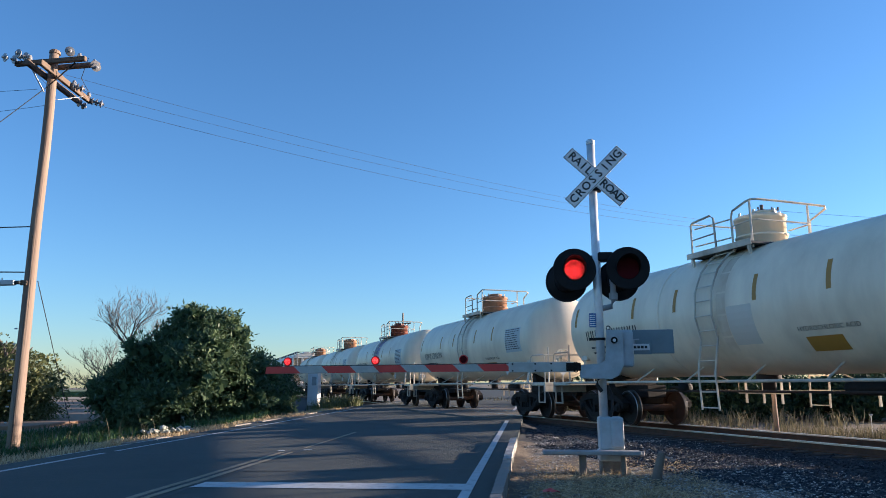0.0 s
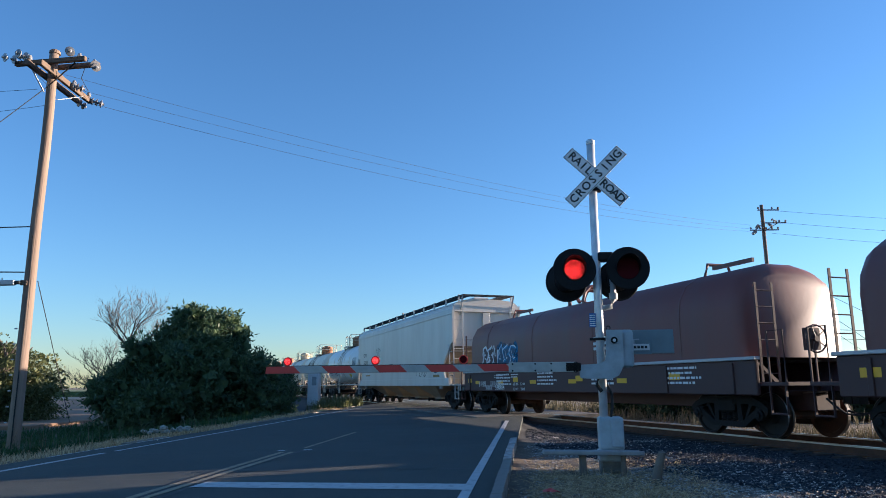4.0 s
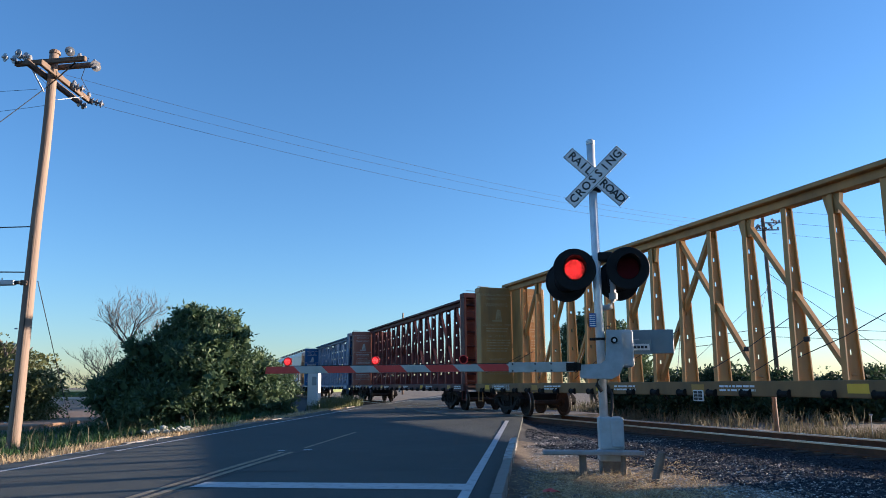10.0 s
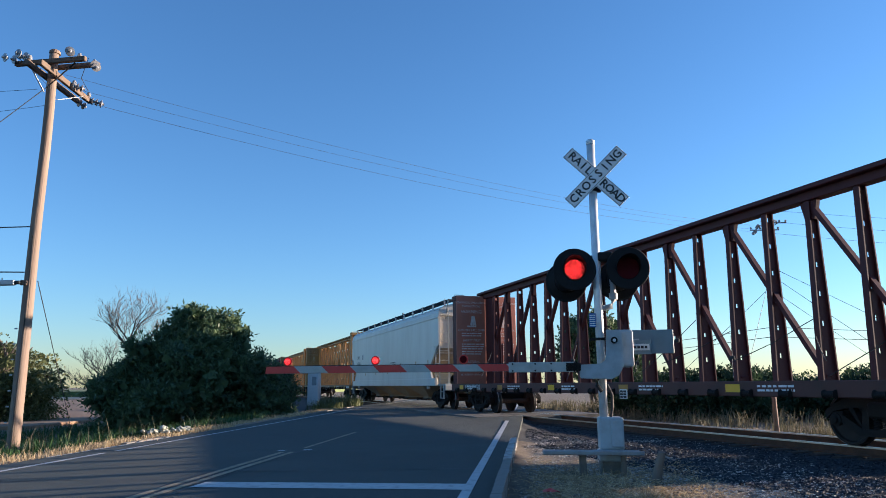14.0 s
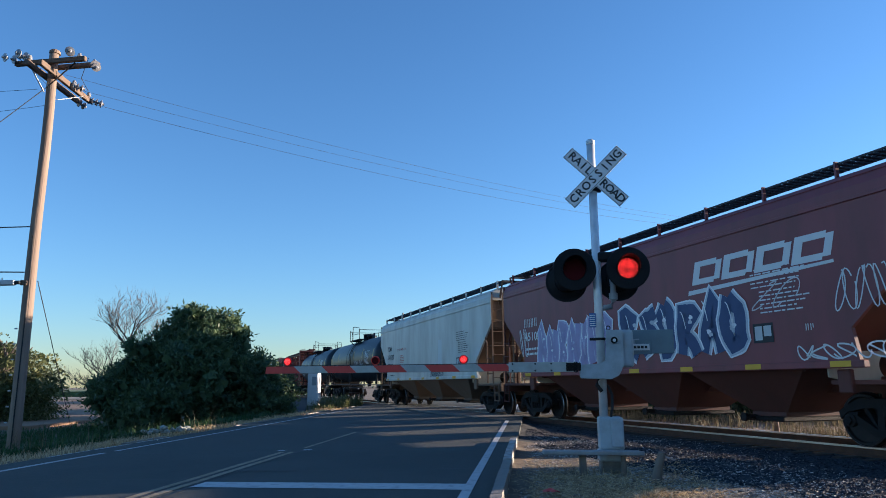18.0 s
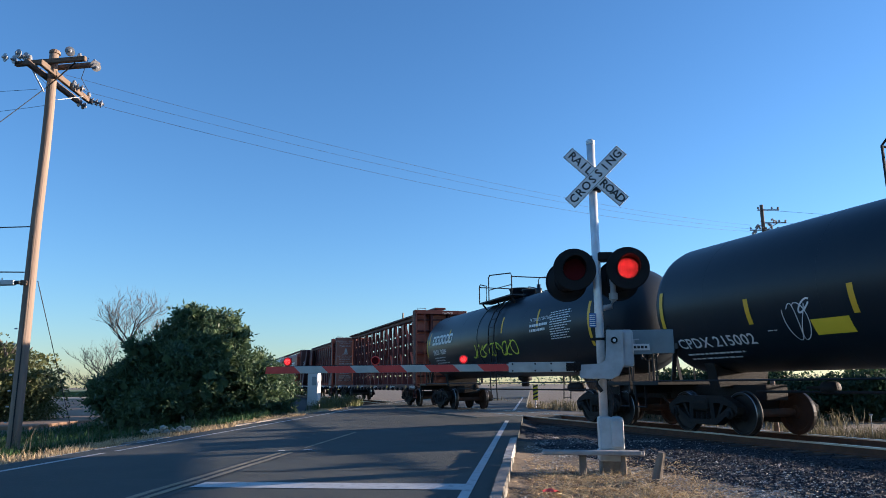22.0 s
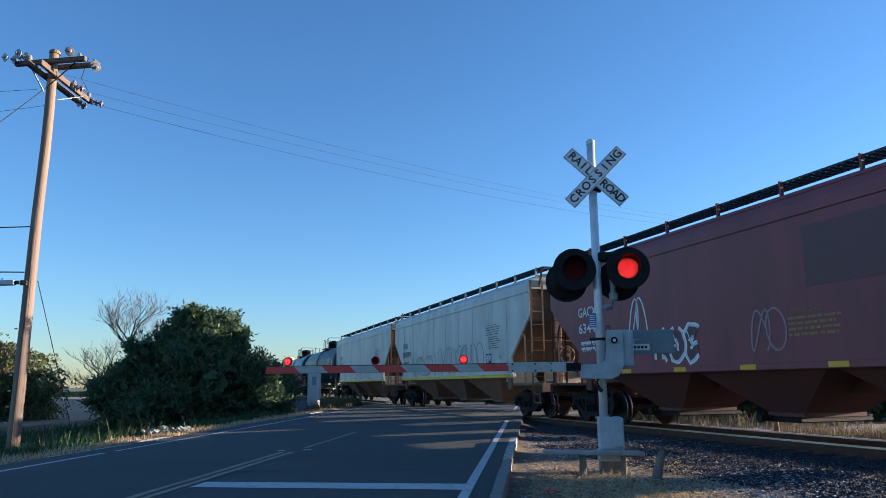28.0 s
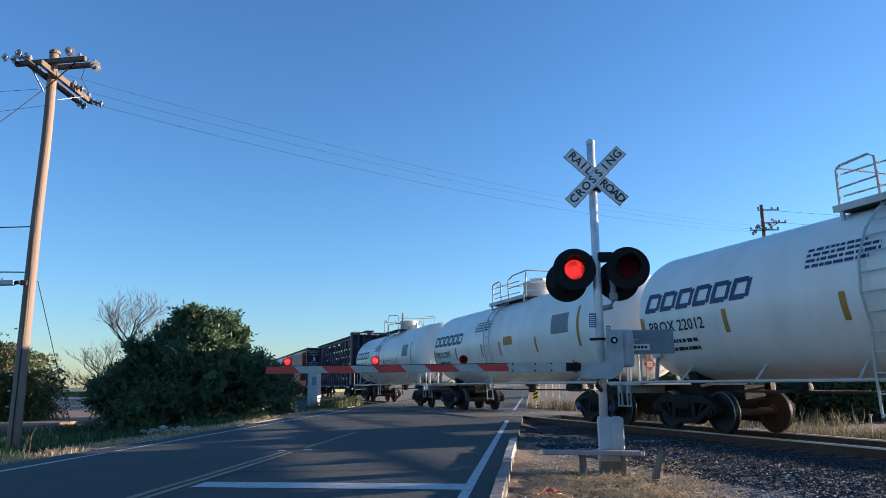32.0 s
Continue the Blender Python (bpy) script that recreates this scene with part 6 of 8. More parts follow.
# grain hoppers
for c, ln, body, bay, sill, label, kind in (
        (-294.6, 17.1, BEIGE_HOPPER, BAY_BROWN, MARK_YELLOW, "grey-beige grain hopper car with brown bays", "tc"),
        (-312.3, 15.9, RED_HOPPER, RED_BAY, RED_HOPPER, "mineral-red grain hopper car with lavender and blue graffiti", "bn"),
        (-461.9, 16.8, BEIGE_HOPPER, BAY_BROWN, MARK_YELLOW, "weathered beige grain hopper car", "ca"),
        (-479.9, 17.1, BEIGE_HOPPER, BAY_BROWN, MARK_YELLOW, "weathered beige grain hopper car with scrawled outlines", "cb"),
        (-498.2, 16.5, RED_HOPPER, RED_BAY, RED_HOPPER, "faded red grain hopper car with white tags", "ga")):
    car, _ = hopper_car(c, ln, body, bay, BAY_BROWN if body is BEIGE_HOPPER else RED_BAY, label, "grain", 3, BAY_BROWN if body is BEIGE_HOPPER else RED_BAY, ribs=9 if kind == "cb" else 0, sill_mat=body)
    CARS.append((car, c))
    to, h = flat_map(1.602), ln / 2
    ink = MARK_BLACK if body is BEIGE_HOPPER else MARK_WHITE
    for k in range(7):
        x = h - 1.7 - (ln - 3.8) * k / 6
        patch("reflector", car, flat_map(1.625), x, x - 0.42, 1.36, 1.46, MARK_YELLOW)
    first, second = {"tc": ("TCMX", "350320"), "bn": ("", "451053"), "ga": ("GACX", "63448"), "ca": ("CEFX", "")}.get(kind, ("", ""))
    if first:
        mark(car, to, first, h - 1.7, 2.95, 0.28, ink, 0.98)
    else:
        bars(car, to, h - 1.7, 2.95, 0.28, 4, ink, seed=int(-c))
    if second:
        mark(car, to, second, h - 1.7, 2.50, 0.28, ink, 0.225 * len(second))
    else:
        bars(car, to, h - 1.7, 2.50, 0.28, 6, ink, seed=int(-c) + 3)
    lines(car, to, h - 1.8, h - 2.9, 2.2, 2, ink, 0.16, 0.07, 51)
    lines(car, to, -h + 3.8, -h + 2.35, 3.26, 5, ink, 0.085, 0.026, 52)
    lines(car, to, -h + 3.6, -h + 2.35, 2.82, 6, ink, 0.08, 0.026, 56)
    over = lambda u, v, lift=0.0: flat_map(1.602)(u, v, lift + 0.004)
    patch("data_panel", car, to, -h + 3.84, -h + 3.32, 1.86, 2.23, MARK_BLACK)
    patch("data_panel", car, over, -h + 3.79, -h + 3.60, 1.91, 2.18, TABLE_GREY)
    patch("data_panel", car, over, -h + 3.56, -h + 3.37, 1.98, 2.18, TABLE_GREY)
    bars(car, to, -h + 2.55, 2.02, 0.12, 2, ink, seed=int(-c) + 7)
    if kind == "bn":
        graffiti(car, to, 5.2, 0.8, 1.60, 2.98, 7, (0.30, 0.26, 0.42), (0.40, 0.38, 0.52), seed=23)
        graffiti(car, to, 0.4, -4.0, 1.66, 3.0, 6, (0.025, 0.05, 0.14), (0.45, 0.48, 0.52), seed=27)
        slanted_logo(car, to, -2.4, 3.22, 0.50, MARK_WHITE, 4, 1.75)
        scribble(car, to, -6.1, -7.1, 2.3, 3.0, MARK_WHITE, 5, 0.025, 29)
        scribble(car, to, -4.2, -5.3, 2.5, 3.0, spray((0.55, 0.5, 0.5)), 2, 0.025, 30)
        scribble(car, to, -5.2, -7.2, 1.5, 1.75, MARK_WHITE, 7, 0.03, 36)
        scribble(car, to, 6.6, 6.0, 2.0, 2.9, MARK_WHITE, 3, 0.03, 34)
    if kind == "tc":
        patch("primer_patch", car, to, -2.26, -2.80, 1.94, 3.10, PALE_GREY)
        mark(car, to, "DO NOT HAMMER ON CAR", 4.75, 2.92, 0.12, RED_SIGN, 1.75)
        lines(car, to, 4.2, 3.4, 2.62, 5, RED_SIGN, 0.085, 0.045, 53)
        for x0, x1, q in ((-1.1, -2.0, 45), (-1.9, -3.05, 46)):
            scribble(car, to, x0, x1, 1.48, 1.68, spray((0.02, 0.025, 0.05)), 9, 0.026, q)
        lines(car, to, 6.2, 5.2, 1.60, 1, ink, 0.1, 0.05, 58)
    if kind == "cb":
        scribble(car, to, 5.2, 1.4, 1.55, 2.45, spray((0.22, 0.22, 0.2)), 7, 0.05, 47)
        scribble(car, to, 1.0, -4.4, 1.6, 2.7, spray((0.25, 0.25, 0.23)), 9, 0.05, 49)
        patch("reflector_stripe", car, flat_map(1.60), h - 1.6, -h + 1.6, 1.35, 1.46, SIGN_YELLOW, 0.028)
    if kind == "ca":
        patch("primer_patch", car, to, h - 0.1, h - 2.0, 2.2, 4.1, PATCH_GREY)
        scribble(car, to, 2.5, -2.4, 1.55, 2.3, spray((0.3, 0.3, 0.28)), 6, 0.04, 50)
        patch("reflector_stripe", car, flat_map(1.60), h - 1.6, -h + 1.6, 1.35, 1.46, SIGN_YELLOW, 0.028)
    if kind == "ga":
        patch("primer_patch", car, to, -1.6, -4.0, 2.8, 3.9, PATCH_RED)
        scribble(car, to, 4.0, 3.3, 2.1, 3.2, MARK_WHITE, 2, 0.05, 53)
        graffiti(car, to, 2.9, 1.4, 1.65, 2.35, 3, (0.10, 0.04, 0.04), (0.6, 0.6, 0.6), seed=57)
        mark(car, to, "LD LMT  224600", h - 1.85, 2.16, 0.10, ink, 1.0)
        mark(car, to, "LT WT    61400", h - 1.9, 1.98, 0.10, ink, 0.98)
        words(car, to, "WARNING", -1.2, 2.40, 0.14, MARK_OCHRE)
        lines(car, to, -1.1, -2.3, 2.24, 4, MARK_OCHRE, 0.10, 0.045, 55)
        scribble(car, to, -0.2, -1.0, 1.7, 2.5, spray((0.3, 0.2, 0.2)), 2, 0.04, 59)

# the brown flat with oval holes
car, _ = centerbeam(-331.4, 19.3, OVAL_BROWN, SILL_BROWN, OVAL_BROWN, "dark oxide-red centerbeam car with oval openings", print_mat=None, ovals=12, bays=15, seed=71)
CARS.append((car, -331.4))
oval_side = lambda u, v, lift=0.0: Vector((u, 1.00 + lift + (2.6 - v) * 0.115, v))
for x0, x1, v0, v1, sd in ((9.2, 8.9, 2.4, 3.4, 1), (8.6, 7.6, 3.2, 3.6, 2)):
    scribble(car, lambda u, v, lift=0.0: Vector((u, 1.20 + lift, v)), x0, x1, v0, v1, MARK_WHITE, 3, 0.03, 60 + sd)
scribble(car, flat_map(1.482), -1.5, -2.6, 0.88, 1.12, MARK_WHITE, 5, 0.04, 63)

# white tanks
car, _ = tank_car(-409.4, 13.3, 1.47, 2.75, CREAM, TRIM_CREAM, GEAR_RUST, "cream tank car with black tags and a yellow notice", (0.1, 0.60, 0.70), CREAM, bands=(1.9,))
CARS.append((car, -409.4))
to = tank_map(1.47, 2.75)
tank_bars(car, to, (3.45, 1.65, -1.9), MARK_YELLOW, 0.52, 0.12, -0.33)
patch("reflector_stripe", car, to, -5.2, -5.36, -0.5, 0.95, MARK_YELLOW, nv=8)
patch("reflector_stripe", car, to, 6.15, 6.03, -0.3, 0.5, MARK_YELLOW, 0.012, nv=8)
mark(car, to, "TILX 112626", 5.4, -0.42, 0.25, MARK_BLACK, 2.0)
lines(car, to, 5.2, 3.8, -0.66, 2, MARK_BLACK, 0.13, 0.05, 83)
for x0, x1, q in ((1.75, 0.95, 84), (1.2, 0.35, 86), (-0.1, -0.75, 87), (-0.5, -1.15, 88)):
    scribble(car, to, x0, x1, -0.78, -0.40, MARK_BLACK, 7, 0.03, q)
lines(car, to, 2.6, 1.75, -0.35, 3, MARK_BLACK, 0.10, 0.04, 89)
lines(car, to, 2.4, 1.6, -0.72, 4, MARK_BLACK, 0.09, 0.035, 90)
scribble(car, to, -3.0, -4.2, -0.9, 0.0, spray((0.15, 0.15, 0.16)), 4, 0.025, 85)
patch("warning_panel", car, to, -2.1, -2.75, -0.10, 0.48, SIGN_YELLOW)
patch("data_panel", car, to, -3.8, -5.1, -0.1, 0.62, SIGN_GREY, nv=6)
for k, txt in enumerate(("CONDUCTIVITY TESTED", "AT BLACK LOADING", "SEE SHIPPING RECORDS")):
    mark(car, to, txt, -2.0, -0.58 - 0.15 * k, 0.09, MARK_BLACK, 0.066 * len(txt))
diamond(car, -5.0, 1.49, 1.72, MARK_WHITE)
diamond(car, -7.36, 0.75, 1.65, MARK_WHITE, rear=True)
for c, sd, label in ((-540.7, 1, "white tank car with a navy block logo and scrawled tags"), (-558.0, 2, "clean white tank car with a navy block logo"), (-574.5, 3, "white tank car with a navy block logo and brown axles"), (-591.7, 4, "white tank car at the end of the passing cut")):
    car, _ = tank_car(c, 15.5, 1.55, 2.72, WHITE_TANK, TRIM_WHITE, GEAR_RUST, label, (-0.7, 0.52, 0.60), WHITE_TANK, "low" if sd == 1 else "cage", plan=(1.2, 2.45, 0.9, -0.78), bulge=0.7, cap=CAP_BLUE if sd == 2 else STEEL_BLACK)
    CARS.append((car, c))
    to = tank_map(1.55, 2.72)
    slanted_logo(car, to, 6.9, 0.05, 0.46, NAVY, 6, 1.16, False)
    mark(car, to, "PROX " + ("", "23350", "22097", "22012", "22012")[sd], 6.78, -0.44, 0.26, MARK_BLACK, 1.95)
    if sd == 1:
        mark(car, to, "LD LMT  189750 LB  86 850 KG", 6.6, -0.74, 0.11, MARK_BLACK, 2.35)
        mark(car, to, "LT WT   73360 LB  33 250 KG", 6.5, -0.94, 0.11, MARK_BLACK, 2.3)
    else:
        lines(car, to, 6.5, 4.7, -0.72, 2, MARK_BLACK, 0.20, 0.09, 93)
    tank_bars(car, to, (4.22, 1.3, -0.45, -3.4), MARK_BROWN, 0.5, 0.13, -0.59)
    patch("reflector_stripe", car, to, 7.10, 6.97, -1.05, -0.05, MARK_BROWN, 0.012, nv=8)
    patch("reflector_stripe", car, to, -6.2, -6.34, -0.55, 0.65, MARK_BROWN, nv=8)
    patch("data_panel", car, to, -4.6, -5.7, -0.1, 0.5, SIGN_GREY, nv=6)
    lines(car, to, 2.0, 0.4, 0.75, 4, NAVY, 0.11, 0.06, 95)
    diamond(car, -6.0, 1.57, 1.62, RED_SIGN)
    diamond(car, -8.44, 0.7, 1.6, RED_SIGN, rear=True)
    if sd == 1:
        scribble(car, to, 2.3, -3.4, -0.95, -0.2, MARK_BLACK, 9, 0.03, 97)
        scribble(car, to, 4.5, 3.75, -1.19, -1.0, MARK_BLACK, 5, 0.035, 98)
        scribble(car, to, 3.4, 2.2, -0.1, 0.4, spray((0.1, 0.2, 0.1)), 3, 0.03, 99)
    if sd == 2:
        patch("warning_panel", car, to, -0.9, -1.66, -0.24, 0.06, MARK_BROWN)


# ---- the crossing signal, its gate and what stands round it ----
MAST = material("aluminium_mast", (0.74, 0.74, 0.74), 0.42, metal=0.3, other=(0.4, 0.41, 0.42), scale=3, amount=0.4, dirt=(0.2, 0.19, 0.17), dirt_scale=3, dirt_amount=0.25)
CASE_GREY = material("mechanism_grey", (0.42, 0.46, 0.48), 0.5, other=(0.3, 0.33, 0.35), scale=5, amount=0.5, dirt=(0.16, 0.15, 0.13), dirt_scale=4, dirt_amount=0.35)
PLATE_GREY = material("counterweight_grey", (0.18, 0.23, 0.25), 0.55, other=(0.12, 0.15, 0.17), scale=4, amount=0.5)
SIGN_WHITE = material("sign_sheeting", (0.80, 0.80, 0.80), 0.5, other=(0.62, 0.63, 0.65), scale=4, amount=0.35)
HOOD_BLACK = material("signal_black", (0.008, 0.008, 0.009), 0.6, other=(0.014, 0.014, 0.015), scale=5, amount=0.5, spec=0.2)
LENS_DARK = material("unlit_lens", (0.060, 0.003, 0.005), 0.6, amount=0.3, spec=0.08)
ARM_WHITE = material("gate_white", (0.47, 0.47, 0.43), 0.5, other=(0.34, 0.34, 0.31), scale=6, amount=0.4, dirt=(0.2, 0.18, 0.14), dirt_scale=5, dirt_amount=0.3)
ARM_RED = material("gate_red", (0.60, 0.05, 0.035), 0.5, other=(0.33, 0.03, 0.02), scale=6, amount=0.4)
# blotchy concrete with the shade under the plank put into its colour
SHADED_CONCRETE = material("shaded_concrete", (0.23, 0.215, 0.19), 0.95, other=(0.09, 0.08, 0.068), scale=9, amount=0.8, bump=0.6, grain=60)
RAW_POST = material("raw_grey_post", (0.20, 0.165, 0.13), 0.95, other=(0.10, 0.085, 0.07), scale=8, amount=0.8, bump=0.7, grain=40, streak=0.3)
CONDUIT = material("grey_conduit", (0.34, 0.36, 0.37), 0.55, other=(0.22, 0.22, 0.21), scale=8, amount=0.5)
OLD_WOOD = material("weathered_plank", (0.36, 0.35, 0.335), 0.9, other=(0.19, 0.18, 0.17), scale=6, amount=0.6, bump=0.6, grain=30, streak=0.2)
POST_WOOD = material("pole_wood", (0.23, 0.165, 0.12), 0.85, other=(0.15, 0.10, 0.075), scale=14, amount=0.85, bump=0.7, grain=40, streak=0.03, dirt=(0.32, 0.25, 0.19), dirt_scale=3, dirt_amount=0.6)
CONCRETE = material("kerb_concrete", (0.24, 0.22, 0.19), 0.9, other=(0.22, 0.20, 0.17), scale=5, amount=0.6, bump=0.6, grain=40)
KERB_PAINT = material("worn_kerb_paint", (0.50, 0.48, 0.44), 0.8, other=(0.17, 0.15, 0.13), scale=6, amount=0.9, bump=0.5, grain=40)
LED = glow("led_red", (1.0, 0.035, 0.024), 2.2)
LED_HALO = glow("led_glass", (1.0, 0.003, 0.004), 0.24)
BLUE_SIGN = material("blue_notice", (0.04, 0.12, 0.32), 0.5, amount=0.2)
PORCELAIN = material("porcelain", (0.27, 0.275, 0.29), 0.22, other=(0.13, 0.13, 0.145), scale=5, amount=0.4)
WIRE = material("wire", (0.03, 0.03, 0.033), 0.6)

LAMPS = []   # led panels: object, place, the way it looks, and on which half of the beat it shows
signal = thing("crossing_signal", "railroad crossing signal with crossbuck, red lamps and lowered gate", "crossing signal")
signal.matrix_basis = Matrix.Translation((2.44, 11.1, 0)) @ pose(0, 0, 0, 0, 0, -6.97)
bm = tube(bmesh.new(), [(0, 0, 0.0), (0, 0, 5.02)], 0.066, 20)
part("mast", bm, MAST, signal, "", True)
part("mast_cap", lathe(bmesh.new(), [(0.07, 4.98), (0.073, 5.0), (0.073, 5.04), (0.04, 5.07)], "z", 18), MAST, signal)
part("junction_base", rbox(-0.095, 0.27, -0.18, 0.17, 0.14, 0.62, 0.03, 2), CASE_GREY, signal)
part("base_door", rbox(0.075, 0.262, -0.215, -0.18, 0.18, 0.58, 0.02, 2), CASE_GREY, signal)
part("base_flange", rbox(-0.11, 0.28, -0.20, 0.20, -0.02, 0.14, 0.02, 1), CASE_GREY, signal)
part("foundation", rbox(-0.09, 0.27, -0.10, 0.24, -0.42, 0.0, 0.03, 1), SHADED_CONCRETE, signal, "concrete footing coloured darker for shade")
# crossbuck
for tilt, txts in ((45, (("RAIL", -0.34), ("ROAD", 0.34))), (-45, (("CROSSING", 0.0),))):
    m = Matrix.Translation((0.05, -0.10 if tilt > 0 else -0.112, 4.40)) @ pose(0, 0, 0, 0, tilt, 0)
    blade = part("crossbuck_blade", rbox(-0.61, 0.61, -0.004, 0.004, -0.112, 0.112, 0.003, 1), SIGN_WHITE, signal, "white crossbuck blade with black letters")
    blade.matrix_basis = m
    bm = bmesh.new()
    for x0, x1, z0, z1 in ((-0.60, 0.60, 0.095, 0.102), (-0.60, 0.60, -0.102, -0.095), (-0.60, -0.593, -0.095, 0.095), (0.593, 0.60, -0.095, 0.095)):
        box(bm, x0, x1, -0.0062, -0.0045, z0, z1)
    part("blade_border", bm, MARK_BLACK, blade)
    for txt, x in txts:
        if txt == "CROSSING":
            for i, ch in enumerate(txt):
                lettering(ch, 0.19, MARK_BLACK, blade, Matrix.Translation((-0.505 + i * 0.1443, -0.0065, 0)) @ pose(0, 0, 0, 90, 0, 0), "CENTER", bold=0.004)
        else:
            for i, ch in enumerate(txt):
                lettering(ch, 0.19, MARK_BLACK, blade, Matrix.Translation((x - 0.165 + i * 0.118, -0.0065, 0)) @ pose(0, 0, 0, 90, 0, 0), "CENTER", bold=0.004)
part("crossbuck_clamp", rbox(-0.09, 0.14, -0.10, 0.08, 4.18, 4.26, 0.01, 1), HOOD_BLACK, signal)
# lamp cross arm
part("lamp_crossarm", tube(bmesh.new(), [(-0.42, 0.0, 3.10), (0.44, 0.0, 3.10)], 0.03, 10), HOOD_BLACK, signal)
part("crossarm_hub", rbox(0.02, 0.26, -0.09, 0.09, 3.02, 3.17, 0.03, 2), HOOD_BLACK, signal)
part("conduit", tube(bmesh.new(), [(0.23, 0.02, 3.05), (0.24, 0.02, 2.62), (0.24, 0.02, 2.40), (0.20, 0.02, 2.31), (0.05, 0.02, 2.28)], 0.045, 12), CONDUIT, signal, "", True)
part("conduit_collar", lathe(bmesh.new(), [(0.068, 2.42), (0.068, 2.52)], "z", 14, (0.24, 0.02, 0)), CONDUIT, signal)


def led_panel(parent, m, r, rings):
    """A ring pattern of diodes over a red glass on one face of a disc; its other face is dark."""
    disc = part("led_panel", lathe(bmesh.new(), [(r, 0.0), (r, 0.012)], "y", 24), LENS_DARK, parent, "red signal lens")
    disc.matrix_basis = m
    part("lens_glass", lathe(bmesh.new(), [(r * 0.97, -0.006), (r * 0.97, -0.0005)], "y", 24), LED_HALO, disc)
    bm = bmesh.new()
    for q in range(rings):
        rr = r * 0.92 * (q + 0.4) / rings
        k = max(1, (1, 8, 16, 22, 28, 34, 38, 42)[q] if rings > 4 else int(6.0 * (q + 0.4)))
        for i in range(k):
            a = 2 * math.pi * i / k
            lathe(bm, [(r * (0.030 if rings > 4 else 0.09), -0.010), (r * (0.030 if rings > 4 else 0.09), -0.004)], "y", 6, (rr * math.cos(a), 0, rr * math.sin(a)))
    part("diode_array", bm, LED, disc)
    return disc


def flasher(x, side, beat):
    turn = 180 if side > 0 else 0
    m = Matrix.Translation((x, -0.20 if side < 0 else 0.24, 2.88 if side < 0 else 2.74)) @ pose(0, 0, 0, 0, 0, turn)
    if side > 0:
        m = Matrix.Translation((x - 0.07, 0.22, 2.75)) @ pose(0, 0, 0, 0, 0, turn)
    head = part("flasher", lathe(bmesh.new(), [(0.325, 0.015), (0.335, 0.0), (0.325, -0.012), (0.18, -0.012), (0.175, 0.06), (0.19, 0.075), (0.30, 0.02)][::-1], "y", 40), HOOD_BLACK, signal, "black round backboard with a red lens")
    head.matrix_basis = m
    part("lamp_housing", lathe(bmesh.new(), [(0.172, -0.01), (0.185, 0.03), (0.17, 0.19), (0.09, 0.25), (0.02, 0.25)], "y", 24), HOOD_BLACK, head, "", True)
    bm = bmesh.new()
    for i in range(25):
        a = -0.15 + (math.pi + 0.3) * i / 24
        k = 0.30 * (0.35 + 0.65 * max(0, math.sin(a)))
        for rr in (0.178, 0.186):
            bm.verts.new((rr * math.cos(a), -0.01, rr * math.sin(a)))
            bm.verts.new((rr * math.cos(a), -0.01 - k, rr * math.sin(a)))
    bm.verts.ensure_lookup_table()
    v = bm.verts
    for i in range(24):
        o, n = 4 * i, 4 * i + 4
        bm.faces.new((v[o], v[n], v[n + 1], v[o + 1]))
        bm.faces.new((v[o + 2], v[o + 3], v[n + 3], v[n + 2]))
        bm.faces.new((v[o + 1], v[n + 1], v[n + 3], v[o + 3]))
    part("hood", bm, HOOD_BLACK, head)
    if side < 0:
        place = (0, 0.0, 0)
        LAMPS.append((led_panel(head, Matrix.Translation(place), 0.172, 8), place, beat))
    else:
        part("back_lens", lathe(bmesh.new(), [(0.172, 0.0), (0.172, 0.01)], "y", 20), LENS_DARK, head)
    part("lamp_bracket", bar(bmesh.new(), (0, 0.10, 0.05), (0, 0.22, 0.24), 0.05), HOOD_BLACK, head)
    return head


flasher(-0.36, -1, 0)
flasher(0.46, -1, 1)
flasher(-0.40, 1, 1)
flasher(0.42, 1, 0)
# notices and clamps on the mast
part("blue_notice", rbox(-0.16, -0.055, -0.075, -0.068, 1.98, 2.20, 0.002, 1), BLUE_SIGN, signal, "small blue notice plate")
bm = bmesh.new()
for k in range(6):
    box(bm, -0.15, -0.065, -0.0775, -0.0755, 2.00 + 0.032 * k, 2.015 + 0.032 * k)
part("notice_print", bm, MARK_WHITE, signal)
for z in (1.80, 1.38):
    part("mast_clamp", lathe(bmesh.new(), [(0.07, z - 0.02), (0.085, z - 0.02), (0.085, z + 0.02), (0.07, z + 0.02)], "z", 16), HOOD_BLACK, signal)
    part("clamp_bolt", rbox(-0.16, -0.06, -0.03, 0.03, z - 0.02, z + 0.02, 0.006, 1), HOOD_BLACK, signal)
# gate mechanism: case, arm head and counterweight plates
part("gate_case", rbox(0.10, 0.46, -0.34, 0.02, 1.36, 1.92, 0.04, 2), CASE_GREY, signal, "grey gate mechanism case")
bm = prism(bmesh.new(), [(-0.36, 1.20), (0.10, 1.18), (0.22, 1.24), (0.30, 1.40), (0.30, 1.90), (0.06, 1.92), (0.04, 1.46), (-0.04, 1.40), (-0.36, 1.40)], -0.42, -0.35)
bmesh.ops.bevel(bm, geom=bm.edges[:], offset=0.012, segments=2, affect="EDGES")
part("arm_head", bm, CASE_GREY, signal)
part("pivot_bolt", lathe(bmesh.new(), [(0.05, -0.46), (0.05, -0.42)], "y", 16, (0.165, 0, 1.755)), HOOD_BLACK, signal)
part("pivot_cap", lathe(bmesh.new(), [(0.025, -0.468), (0.025, -0.455)], "y", 12, (0.165, 0, 1.755)), MAST, signal)
